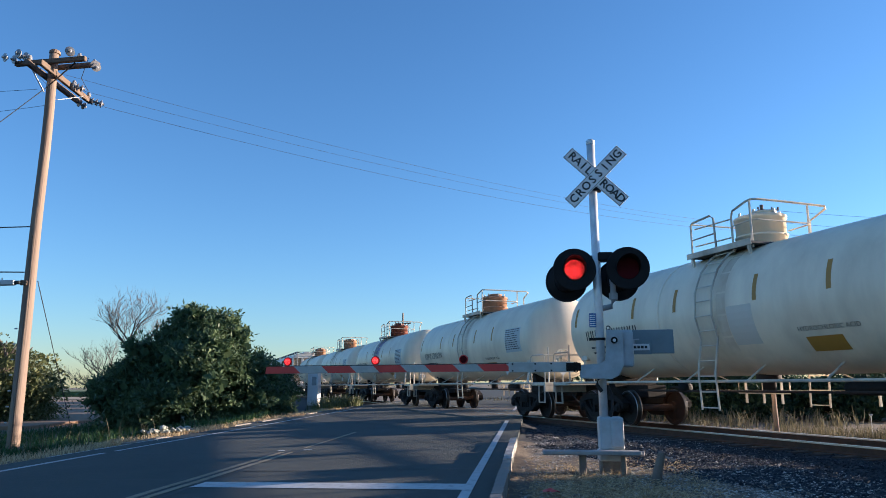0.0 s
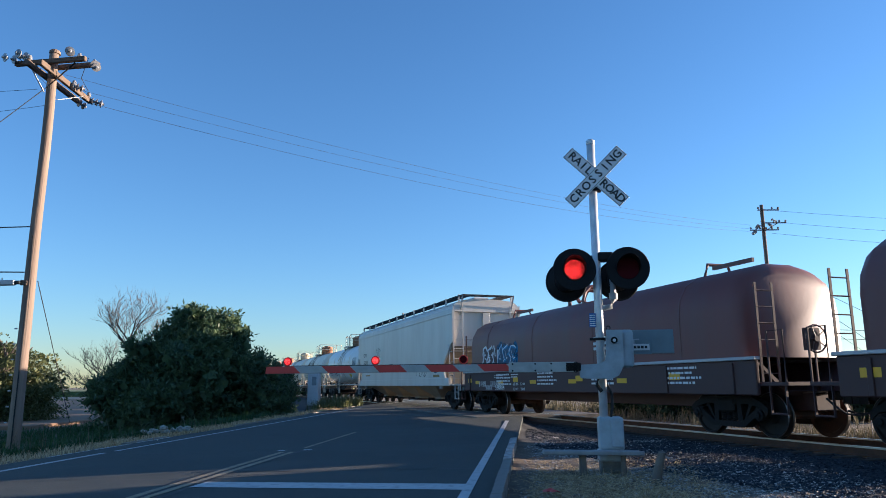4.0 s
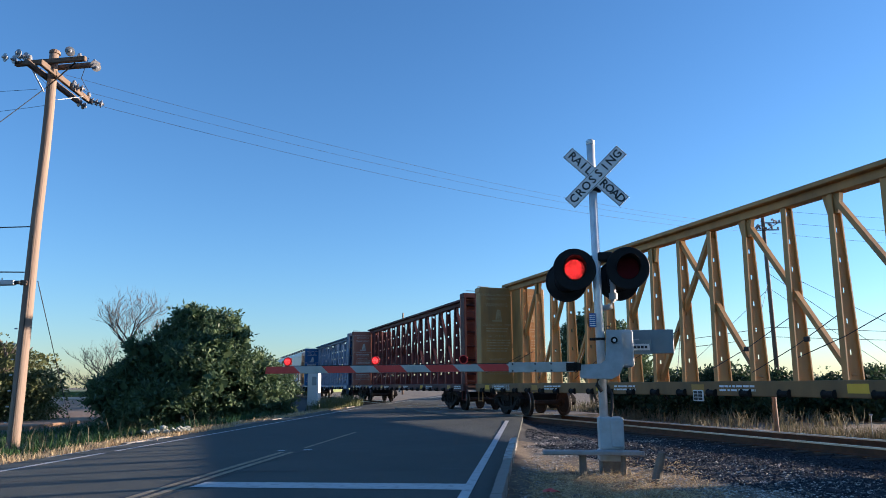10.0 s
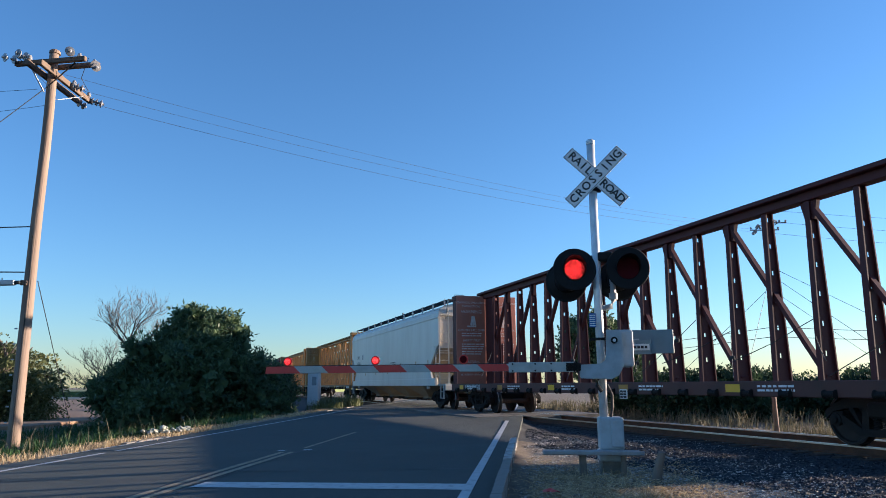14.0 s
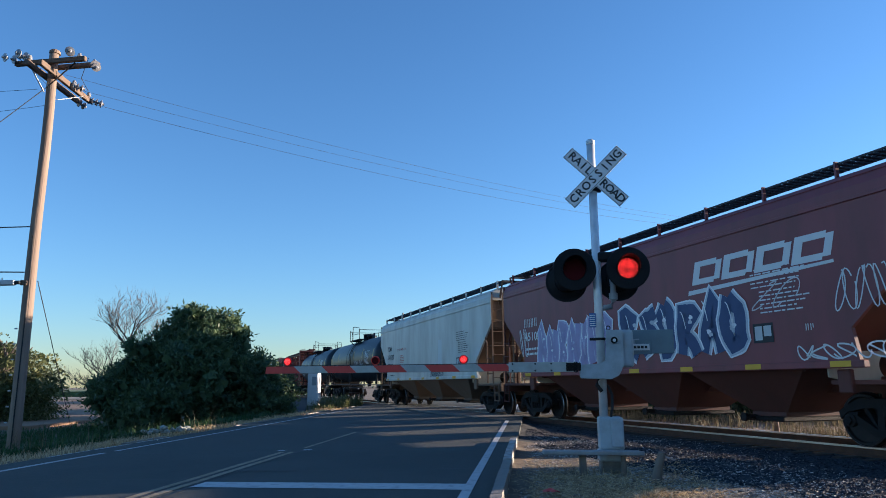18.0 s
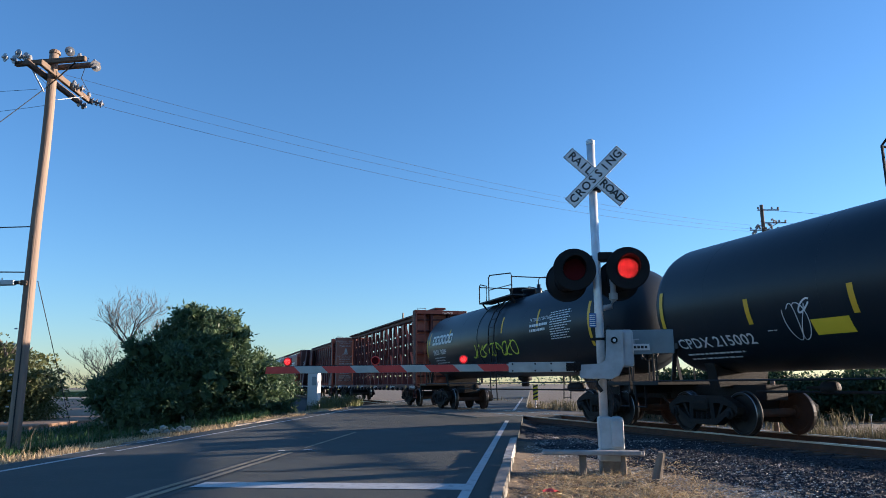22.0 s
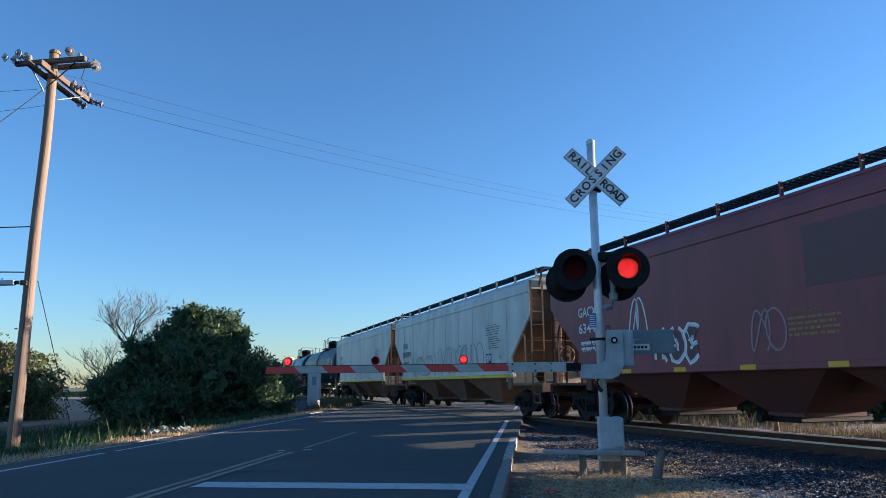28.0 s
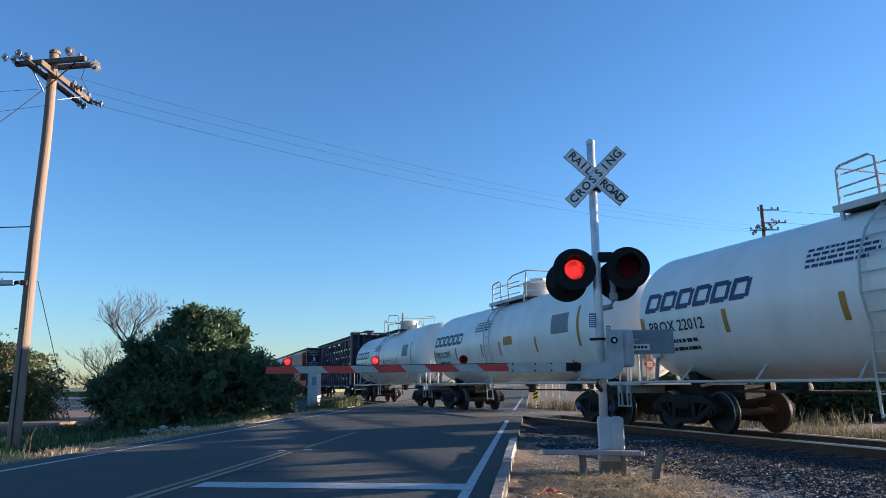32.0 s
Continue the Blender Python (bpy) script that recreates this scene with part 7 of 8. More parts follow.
part("lifting_eye", tube(bmesh.new(), [(0.10 + 0.03 * math.cos(a), -0.30, 1.95 + 0.03 * math.sin(a)) for a in [i * 0.7 for i in range(10)]], 0.008, 6), HOOD_BLACK, signal)
part("counterweight", rbox(0.44, 1.13, 0.08, 0.13, 1.57, 1.94, 0.01, 1), PLATE_GREY, signal, "grey-green counterweight plate")
part("counterweight_label", rbox(0.46, 0.78, 0.045, 0.055, 1.56, 1.78, 0.004, 1), PLATE_GREY, signal)
part("label_plate", rbox(0.49, 0.75, 0.035, 0.044, 1.62, 1.72, 0.002, 1), MARK_WHITE, signal)
bm = bmesh.new()
for k in range(4):
    box(bm, 0.51 + 0.055 * k, 0.55 + 0.055 * k, 0.030, 0.034, 1.65, 1.69)
part("label_print", bm, MARK_BLACK, signal)
part("weight_lever", bar(bmesh.new(), (0.165, 0.05, 1.75), (0.6, 0.08, 1.75), 0.06, 0.10), CASE_GREY, signal)
part("cable", tube(bmesh.new(), [(0.06, -0.10, 1.36), (-0.07, -0.10, 1.20), (-0.09, -0.08, 1.10), (-0.02, -0.07, 1.0)], 0.03, 8), HOSE, signal)
part("cable", tube(bmesh.new(), [(0.08, 0.05, 1.1), (0.14, 0.02, 0.95), (0.13, -0.02, 0.75), (0.10, -0.04, 0.62)], 0.022, 8), HOSE, signal)
# the arm itself
arm = part("gate_arm", rbox(-5.0, -0.62, -0.40, -0.35, 1.315, 1.425, 0.006, 1), ARM_WHITE, signal, "red and white striped gate arm")
arm_base = part("arm_adapter", rbox(-1.42, -0.42, -0.425, -0.405, 1.295, 1.445, 0.006, 1), ARM_WHITE, signal)
for x in (-1.36, -1.02, -0.78, -0.55):
    for z in (1.32, 1.42):
        shared("adapter_bolt", "adapter_bolt", lambda: lathe(bmesh.new(), [(0.014, -0.012), (0.014, 0.0)], "y", 8), HOOD_BLACK, signal, (x, -0.425, z))
part("shear_bracket", rbox(-0.56, -0.34, -0.44, -0.37, 1.31, 1.43, 0.012, 1), STEEL_BLACK, signal)
for x in (-0.53, -0.46, -0.38):
    for z in (1.335, 1.405):
        shared("bracket_nut", "bracket_nut", lambda: lathe(bmesh.new(), [(0.022, -0.03), (0.022, 0.0)], "y", 6), STEEL_BLACK, signal, (x, -0.44, z))
for z in (1.32, 1.41):
    part("bracket_ring", tube(bmesh.new(), [(-0.42 + 0.03 * math.cos(a), -0.46, z + 0.03 * math.sin(a)) for a in [i * 0.7 for i in range(10)]], 0.008, 6), HOOD_BLACK, signal)
for k, (a, b) in enumerate(((4.495, 4.96), (3.595, 4.045), (2.79, 3.225), (1.975, 2.415), (1.16, 1.60))):
    z0, z1, lean = 1.316, 1.424, 0.11
    poly = [(-b - 0.30 + (0 if k == 0 else lean), z0), (-a - 0.30 + lean, z0), (-a - 0.30, z1), (-b - 0.30 + (0.02 if k == 0 else 0), z1)]
    part("red_stripe", prism(bmesh.new(), poly, -0.4035, -0.400), ARM_RED, arm)
part("arm_cable", tube(bmesh.new(), [(-4.95, -0.375, 1.432), (-3.0, -0.375, 1.430), (-0.7, -0.375, 1.436)], 0.007, 6), HOSE, signal)
for x, beat in ((-4.89, 2), (-3.48, 0), (-2.105, 1)):
    lamp = part("arm_lamp", rbox(-0.045, 0.045, -0.03, 0.035, -0.055, 0.055, 0.012, 2), HOOD_BLACK, signal, "small red lamp on the gate arm")
    lamp.location = (x, -0.375, 1.50)
    part("arm_lens", lathe(bmesh.new(), [(0.062, -0.028), (0.070, -0.034), (0.070, -0.045), (0.062, -0.047)][::-1], "y", 18), ARM_RED, lamp)
    place = (0, -0.052, 0)
    LAMPS.append((led_panel(lamp, Matrix.Translation(place), 0.054, 3), place, beat))

# plank seat in front of the mast, stumps and a kerb
barrier = thing("plank_barrier", "weathered grey plank nailed on short posts", "barrier")
barrier.matrix_basis = Matrix.Translation((2.30, 10.72, -0.12)) @ pose(0, 0, 0, 0, 0.6, -4)
part("plank", rbox(-0.86, 0.56, -0.10, 0.12, 0.215, 0.275, 0.012, 1), OLD_WOOD, barrier)
part("side_board", rbox(0.1, 0.64, 0.121, 0.17, 0.19, 0.26, 0.010, 1), OLD_WOOD, barrier)
for x, w in ((-0.28, 0.05), (0.31, 0.035)):
    part("short_post", rbox(x - w, x + w, -0.02, 0.07, -0.16, 0.215, 0.015, 1), RAW_POST, barrier)
stump = thing("wooden_stump", "leaning weathered wooden stake in the gravel", "stump")
stump.matrix_basis = Matrix.Translation((2.86, 9.95, -0.16)) @ pose(0, 0, 0, 0, 12, -10)
bm = tube(bmesh.new(), [(0, 0, -0.1), (0.0, 0, 0.15), (0.01, 0, 0.37)], 0.075, 9, 0.05)
for v in bm.verts:
    if v.co.z > 0.3:
        v.co.z += 0.05 * noise.noise(v.co * 9)
part("stake", bm, RAW_POST, stump)
part("splinter", bar(bmesh.new(), (0.03, 0, 0.33), (0.20, 0.05, 0.30), 0.03, 0.02), OLD_WOOD, stump)
kerb = tagged(new("kerb"), "worn painted concrete kerb beside the road", "kerb", kind="structure")
rk = random.Random(3)
for k, (a0, a1) in enumerate(((5.6, 7.9), (7.92, 9.6), (9.65, 11.1), (11.18, 13.3), (13.4, 15.2))):
    seg = road_strip("kerb_stone", a0, a1, -0.475, -0.345 + rk.uniform(-0.006, 0.006), CONCRETE if k < 3 else KERB_PAINT, 0.085 + rk.uniform(-0.015, 0.015), kerb, step=0.16, thick=0.3)
    for v in seg.data.vertices:
        v.co += Vector((0.018 * noise.noise(v.co * 5), 0.018 * noise.noise(v.co * 5 + Vector((9, 0, 0))), 0.022 * noise.noise(v.co * 6 + Vector((0, 5, 0)))))

cabinet = thing("signal_cabinet", "white roadside signal cabinet with a notice panel", "cabinet")
cabinet.matrix_basis = Matrix.Translation((-7.75, 42.9, -0.12)) @ pose(0, 0, 0, 0, 0, -4)
part("body", rbox(-0.32, 0.32, -0.35, 0.35, 0.08, 1.98, 0.03, 2), SIGN_WHITE, cabinet)
part("door", rbox(-0.28, 0.29, -0.375, -0.352, 0.16, 1.90, 0.012, 1), SIGN_WHITE, cabinet)
part("roof", rbox(-0.36, 0.36, -0.40, 0.40, 1.98, 2.06, 0.02, 1), SIGN_WHITE, cabinet)
part("notice", rbox(-0.05, 0.22, -0.386, -0.378, 1.25, 1.75, 0.004, 1), CASE_GREY, cabinet)
part("plinth", rbox(-0.35, 0.35, -0.38, 0.38, -0.2, 0.08, 0.02, 1), CONCRETE, cabinet)
marker = thing("object_marker", "yellow and black striped marker on a post", "road sign")
marker.matrix_basis = Matrix.Translation((5.5, 43.5, -0.3))
part("post", rbox(-0.03, 0.03, -0.03, 0.03, 0, 1.3, 0.005, 1), GALV, marker)
part("panel", rbox(-0.15, 0.15, -0.045, -0.035, 0.45, 1.35, 0.004, 1), SIGN_YELLOW, marker)
for k in range(4):
    part("stripe", prism(bmesh.new(), [(-0.15, 0.50 + 0.22 * k), (0.15, 0.62 + 0.22 * k), (0.15, 0.72 + 0.22 * k), (-0.15, 0.60 + 0.22 * k)], -0.050, -0.046), MARK_BLACK, marker)


# ---- poles and wires ----
def insulator(parent, m, size=1.0, mat=PORCELAIN):
    return shared("insulator", ("insulator", size), lambda: lathe(bmesh.new(), [(0.02, 0.0), (0.02, 0.05), (0.085, 0.06), (0.08, 0.085), (0.04, 0.09), (0.04, 0.11), (0.075, 0.12), (0.07, 0.145), (0.035, 0.15), (0.05, 0.19), (0.02, 0.20)], "z", 12), mat, parent, m @ Matrix.Scale(size, 4), "", True)


def bell_string(parent, a, b, k=3):
    """A string of disc insulators from a to b."""
    a, b = Vector(a), Vector(b)
    d = (b - a).normalized()
    turn = d.to_track_quat("Z", "Y").to_matrix().to_4x4()
    for i in range(k):
        shared("disc_insulator", "disc_insulator", lambda: lathe(bmesh.new(), [(0.03, -0.07), (0.045, -0.05), (0.105, -0.012), (0.108, 0.006), (0.05, 0.012), (0.035, 0.03), (0.03, 0.07)], "z", 14), PORCELAIN, parent, Matrix.Translation(a.lerp(b, (i + 0.6) / (k + 0.4))) @ turn, "")


pole = thing("utility_pole", "tall weathered wooden utility pole with two crossarm tiers", "utility pole")
FAR = 1.2
pole.matrix_basis = Matrix.Translation(away((-9.71, 16.4, -0.35), FAR)) @ pose(0, 0, 0, 0, 0.35, 0) @ Matrix.Scale(FAR, 4)
bm = tube(bmesh.new(), [(0.012 * math.sin(k * 0.9), 0.01 * math.cos(k * 1.3), 9.72 * k / 12 - (0.5 if k == 0 else 0)) for k in range(13)], 0.140, 18, 0.105)
part("pole_shaft", bm, POST_WOOD, pole, "", True)
part("pole_cap", lathe(bmesh.new(), [(0.13, 9.66), (0.13, 9.72), (0.09, 9.76), (0.02, 9.77)], "z", 16), POST_WOOD, pole)
ARMS = material("crossarm_wood", (0.16, 0.11, 0.075), 0.85, other=(0.09, 0.065, 0.05), scale=5, amount=0.6, bump=0.5, grain=30)
TOP = pose(0, 0, 0, 0, 0, -9)   # the upper tier is turned on the pole
for y in (-0.17, 0.17):
    part("crossarm", rbox(-0.92 if y < 0 else -0.3, 1.0 if y < 0 else 1.12, y - 0.05, y + 0.05, 9.32, 9.44, 0.012, 1), ARMS, pole).matrix_basis = TOP
for x in (-0.15, 0.17):
    part("crossarm", rbox(x - 0.05, x + 0.05, -0.85, 1.55, 8.98, 9.12, 0.012, 1), ARMS, pole)
part("arm_brace", bar(bmesh.new(), (-0.55, -0.22, 9.32), (0.0, -0.14, 8.75), 0.035, 0.012), GALV, pole)
part("arm_brace", bar(bmesh.new(), (0.65, -0.22, 9.32), (0.0, -0.14, 8.75), 0.035, 0.012), HOOD_BLACK, pole)
part("arm_brace", bar(bmesh.new(), (0.20, 1.1, 9.0), (0.1, 0.12, 8.5), 0.035, 0.012), GALV, pole)
part("arm_brace", bar(bmesh.new(), (-0.20, -0.5, 9.0), (-0.1, -0.12, 8.6), 0.035, 0.012), GALV, pole)
for x, y, z in ((-0.75, -0.17, 9.44), (-0.45, 0.17, 9.44), (0.72, -0.17, 9.44), (0.92, 0.17, 9.44), (-0.2, 0.17, 9.44), (0.17, 1.45, 9.12), (-0.15, -0.75, 9.12), (0.17, 0.7, 9.12)):
    insulator(pole, Matrix.Translation((x, y, z)), 0.75)
bell_string(pole, (1.02, -0.05, 9.40), (1.24, -0.25, 9.12), 2)
bell_string(pole, (-0.85, -0.05, 9.46), (-1.12, -0.45, 9.40), 2)
bell_string(pole, (-0.55, -0.10, 9.50), (-0.72, -0.55, 9.48), 2)
bell_string(pole, (0.55, -0.28, 9.55), (0.66, -0.55, 9.50), 2)
bell_string(pole, (0.2, 1.5, 9.05), (0.52, 1.66, 9.0))
bell_string(pole, (0.2, 0.5, 9.05), (0.5, 0.66, 9.0))
bell_string(pole, (-0.15, 1.5, 9.02), (0.0, 1.75, 8.95), 2)
part("jumper_wire", tube(bmesh.new(), [(-0.85, -0.2, 9.5), (-0.4, -0.3, 9.2), (-0.15, 0.4, 9.0), (-0.15, 1.4, 9.15)], 0.008, 5), WIRE, pole)
part("jumper_wire", tube(bmesh.new(), [(0.9, -0.1, 9.5), (0.5, 0.4, 9.2), (0.3, 1.0, 9.25), (0.17, 1.4, 9.3)], 0.008, 5), WIRE, pole)
part("riser_cable", tube(bmesh.new(), [(0.05, -0.15, 0.0), (0.05, -0.14, 2.5), (0.05, -0.14, 4.2), (0.02, -0.13, 5.0)], 0.014, 6), HOSE, pole)
for k in range(7):
    part("pole_staple", rbox(-0.165, -0.10, -0.15, -0.125, 0.7 + 0.35 * k, 0.73 + 0.35 * k, 0.004, 1), GALV, pole)
part("cable_clamp", rbox(-0.15, 0.0, -0.17, -0.10, 3.82, 3.94, 0.015, 1), ARMS, pole)
closure = thing("cable_closure", "grey cable splice closure hung on the wire", "cable closure")
closure.matrix_basis = Matrix.Translation(away((-10.12, 16.2, 3.52), FAR)) @ pose(0, 0, 0, 0, -2, 3) @ Matrix.Scale(FAR, 4)
part("body", rbox(-0.27, 0.20, -0.07, 0.07, -0.06, 0.06, 0.025, 2), GALV, closure)
part("end_cap", lathe(bmesh.new(), [(0.045, 0.2), (0.045, 0.30), (0.02, 0.32)], "x", 10), HOSE, closure)
part("hanger", bar(bmesh.new(), (-0.1, 0, 0.05), (-0.1, 0, 0.12), 0.02), GALV, closure)

far_pole = thing("utility_pole", "distant wooden utility pole beyond the track", "utility pole")
far_pole.matrix_basis = Matrix.Translation((20.9, 45.0, -0.5))
part("pole_shaft", tube(bmesh.new(), [(0, 0, 0), (0.0, 0, 6), (0, 0, 13.0)], 0.15, 12, 0.11), ARMS, far_pole, "", True)
for z, x0, x1, yy in ((12.62, -0.35, 1.05, 0.0), (11.78, -0.15, 1.50, 0.1), (11.30, -0.15, 0.95, 0.05), (11.28, -0.95, 0.15, 0.0)):
    part("crossarm", rbox(x0, x1, yy - 0.19, yy - 0.12, z - 0.035, z + 0.035, 0.008, 1), ARMS, far_pole)
    for x in (x0 + 0.05, x1 - 0.45, x1 - 0.05):
        insulator(far_pole, Matrix.Translation((x, yy - 0.15, z + 0.03)), 0.9, ARMS)
for s, z in ((-0.95, 11.1), (-0.65, 11.5), (0.40, 11.6), (0.75, 11.9)):
    bell_string(far_pole, (s * 0.6, -0.2, z + 0.1), (s, -0.4, z - 0.15), 3)
part("arm_brace", bar(bmesh.new(), (0.9, -0.16, 11.76), (0.0, -0.12, 11.2), 0.05), ARMS, far_pole)
part("arm_brace", bar(bmesh.new(), (-0.6, -0.16, 11.30), (0.0, -0.12, 11.75), 0.05), ARMS, far_pole)
mid_pole = thing("utility_pole", "distant utility pole with a single crossarm", "utility pole")
mid_pole.matrix_basis = Matrix.Translation((-6.9, 120.0, -0.5))
part("pole_shaft", tube(bmesh.new(), [(0, 0, 0), (0, 0, 7), (0, 0, 13.6)], 0.2, 10, 0.13), POST_WOOD, mid_pole, "", True)
part("crossarm", rbox(-1.35, 1.35, -0.2, -0.08, 11.7, 11.85, 0.01, 1), ARMS, mid_pole)
for x in (-1.25, -0.7, 0.7, 1.25):
    insulator(mid_pole, Matrix.Translation((x, -0.14, 11.85)), 1.6)


def sagging(name, a, b, sag, r=0.006, k=18, label="thin power line between poles"):
    a, b = Vector(a), Vector(b)
    pts = [a.lerp(b, i / k) - Vector((0, 0, sag * 4 * (i / k) * (1 - i / k))) for i in range(k + 1)]
    return tagged(link_mesh(name, tube(bmesh.new(), pts, r, 5), WIRE), label, "power line", "overhead wires")


P, Q = Vector((-9.65, 16.4, -0.35)), Vector((20.9, 45.0, -0.5))
sagging("power_line", away((-9.67, 16.9, 9.0), FAR), (20.13, 45.0, 11.15), 0.70, 0.005)
sagging("power_line", away((-9.49, 17.3, 8.76), FAR), (20.26, 45.0, 10.88), 0.66, 0.005)
sagging("power_line", away((-9.40, 17.9, 8.61), FAR), (20.03, 45.0, 10.73), 0.76, 0.006)
sagging("power_line", away(P + Vector((-1.12, -0.35, 9.22)), FAR), away((-22, 6.0, 9.3), FAR), 0.25)
sagging("power_line", away(P + Vector((-0.15, 0.4, 8.5)), FAR), away((-24, 20.0, 8.7), FAR), 0.3)
sagging("power_line", away(P + Vector((-0.15, -0.3, 8.6)), FAR), away((-24, 16.0, 8.3), FAR), 0.3)
sagging("guy_wire", away(P + Vector((-0.05, -0.1, 8.75)), FAR), away((-13.5, 13.2, 2.2), FAR), 0.0, 0.012, 4, "taut guy wire of the pole")
sagging("cable", away(P + Vector((-0.1, 0, 5.25)), FAR), away((-24, 18.0, 5.3), FAR), 0.1, 0.018)
sagging("cable", away(P + Vector((-0.1, 0, 4.15)), FAR), away((-24, 15.0, 4.1), FAR), 0.1, 0.018)
sagging("guy_wire", away(P + Vector((0.08, 0.1, 3.95)), FAR), away((-12.9, 25.1, -0.25), FAR), 0.0, 0.012, 4, "taut guy wire running down to the ground")
for k in range(3):
    sagging("power_line", Q + Vector((0.9 - 0.2 * k, 0, 12.6 - 0.75 * k)), (75, 52.0 + 3 * k, 12.9 - 0.6 * k), 0.9, 0.009)
for dz, e in ((5.0, (75, 60.0, 5.2)), (4.4, (75, 60.0, 4.7))):
    sagging("cable", Q + Vector((0.1, 0, dz)), e, 0.5, 0.02, 14, "slack telephone cable beyond the track")
    sagging("cable", Q + Vector((-0.1, 0, dz)), (-6.9, 120.0, dz), 0.9, 0.02, 16, "slack telephone cable beyond the track")
for x, y, z in ((9.5, -1.0, 7.5), (-9.0, -2.0, 7.5), (6.0, -8.0, 8.5), (-5.5, -7.0, 8.0), (14.0, -4.0, 9.0)):
    sagging("guy_wire", Q + Vector((0, 0, z)), Q + Vector((x, y, 0.1)), 0.0, 0.014, 4, "taut guy wire of the far pole")


# ---- plants, stones and the distance ----
def leaf_material(name, base, other, rough=0.55, spec=0.2):
    m = bpy.data.materials.new(name)
    m.use_nodes = True
    t = m.node_tree
    b = t.nodes["Principled BSDF"]
    g = t.nodes.new("ShaderNodeNewGeometry")
    r = t.nodes.new("ShaderNodeValToRGB")
    r.color_ramp.elements[0].color, r.color_ramp.elements[1].color = (*base, 1), (*other, 1)
    t.links.new(g.outputs["Random Per Island"], r.inputs[0])
    t.links.new(r.outputs[0], b.inputs["Base Color"])
    b.inputs["Roughness"].default_value = rough
    b.inputs["Specular IOR Level"].default_value = spec
    tr = t.nodes.new("ShaderNodeBsdfTranslucent")
    t.links.new(r.outputs[0], tr.inputs[0])
    mx = t.nodes.new("ShaderNodeMixShader")
    mx.inputs[0].default_value = 0.25
    t.links.new(b.outputs[0], mx.inputs[1])
    t.links.new(tr.outputs[0], mx.inputs[2])
    t.links.new(mx.outputs[0], t.nodes["Material Output"].inputs[0])
    return m


LEAF = leaf_material("dark_leaf", (0.042, 0.078, 0.040), (0.125, 0.175, 0.080), 0.5, 0.28)
LEAF_OLIVE = leaf_material("olive_leaf", (0.060, 0.080, 0.030), (0.17, 0.175, 0.070), 0.5, 0.25)
# darker copy of the leaf: shade behind the train is put into its colour
LEAF_SHADE = leaf_material("shaded_shrub_leaf", (0.020, 0.040, 0.022), (0.055, 0.085, 0.040), 0.6, 0.15)
LEAF_GREEN = leaf_material("weed_green", (0.020, 0.055, 0.016), (0.06, 0.11, 0.036))
STRAW = leaf_material("dry_grass", (0.30, 0.20, 0.09), (0.78, 0.62, 0.37), 0.7)
REED = leaf_material("dull_reed", (0.085, 0.08, 0.05), (0.20, 0.175, 0.105), 0.8)
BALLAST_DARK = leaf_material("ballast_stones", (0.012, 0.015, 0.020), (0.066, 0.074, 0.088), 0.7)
PEBBLE = leaf_material("ballast_pebbles", (0.05, 0.048, 0.046), (0.70, 0.66, 0.60), 0.6)
PEBBLE_GREY = leaf_material("grey_pebbles", (0.03, 0.031, 0.034), (0.19, 0.185, 0.175), 0.7)
BARK = material("grey_bark", (0.11, 0.09, 0.075), 0.9, other=(0.06, 0.05, 0.04), scale=6, amount=0.6, bump=0.5, grain=40)
rng = np.random.default_rng(7)


def quads_object(name, corners, mat, parent=None):
    """One mesh from an array of quads, shape (k, 4, 3)."""
    k = len(corners)
    me = bpy.data.meshes.new(name)
    me.from_pydata(corners.reshape(-1, 3).tolist(), [], np.arange(k * 4).reshape(-1, 4).tolist())
    me.materials.append(mat)
    ob = new(name, me)
    if parent:
        ob.parent = parent
    return ob


def sprays(blobs, per, size, up=0.5, droop=0.0, near=0.55, far=1.0, fat=0.27, reach=None):
    """Leaf quads in twig sprays over the surface of ellipsoids (centre, radii, sprays)."""
    out = []
    for c, r, k in blobs:
        d = rng.normal(size=(k, 3))
        d /= np.linalg.norm(d, axis=1)[:, None]
        d[:, 2] = np.where(d[:, 2] < -0.55, -d[:, 2], d[:, 2])
        depth = rng.uniform(near, far, (k, 1)) ** 0.5
        base = np.array(c) + d * np.array(r) * depth * (1 + 0.16 * np.sin(d[:, :1] * 7 + d[:, 1:2] * 5) * np.cos(d[:, 2:] * 6))
        tip = d + np.array([0, 0, up]) + rng.normal(size=(k, 3)) * 0.35
        tip /= np.linalg.norm(tip, axis=1)[:, None]
        for j in range(per):
            f = (j + 0.5) / per
            p = base + tip * (f * (reach or size * 4.5)) - np.array([0, 0, droop]) * f * f
            a = tip * 0.55 + rng.normal(size=(k, 3)) * 0.65
            a /= np.linalg.norm(a, axis=1)[:, None]
            b = np.cross(a, rng.normal(size=(k, 3)))
            b /= np.linalg.norm(b, axis=1)[:, None] + 1e-6
            s = size * rng.uniform(0.6, 1.25, (k, 1))
            out.append(np.stack([p, p + a * s * 0.5 + b * s * fat, p + a * s, p + a * s * 0.5 - b * s * fat], axis=1))
    return np.concatenate(out)


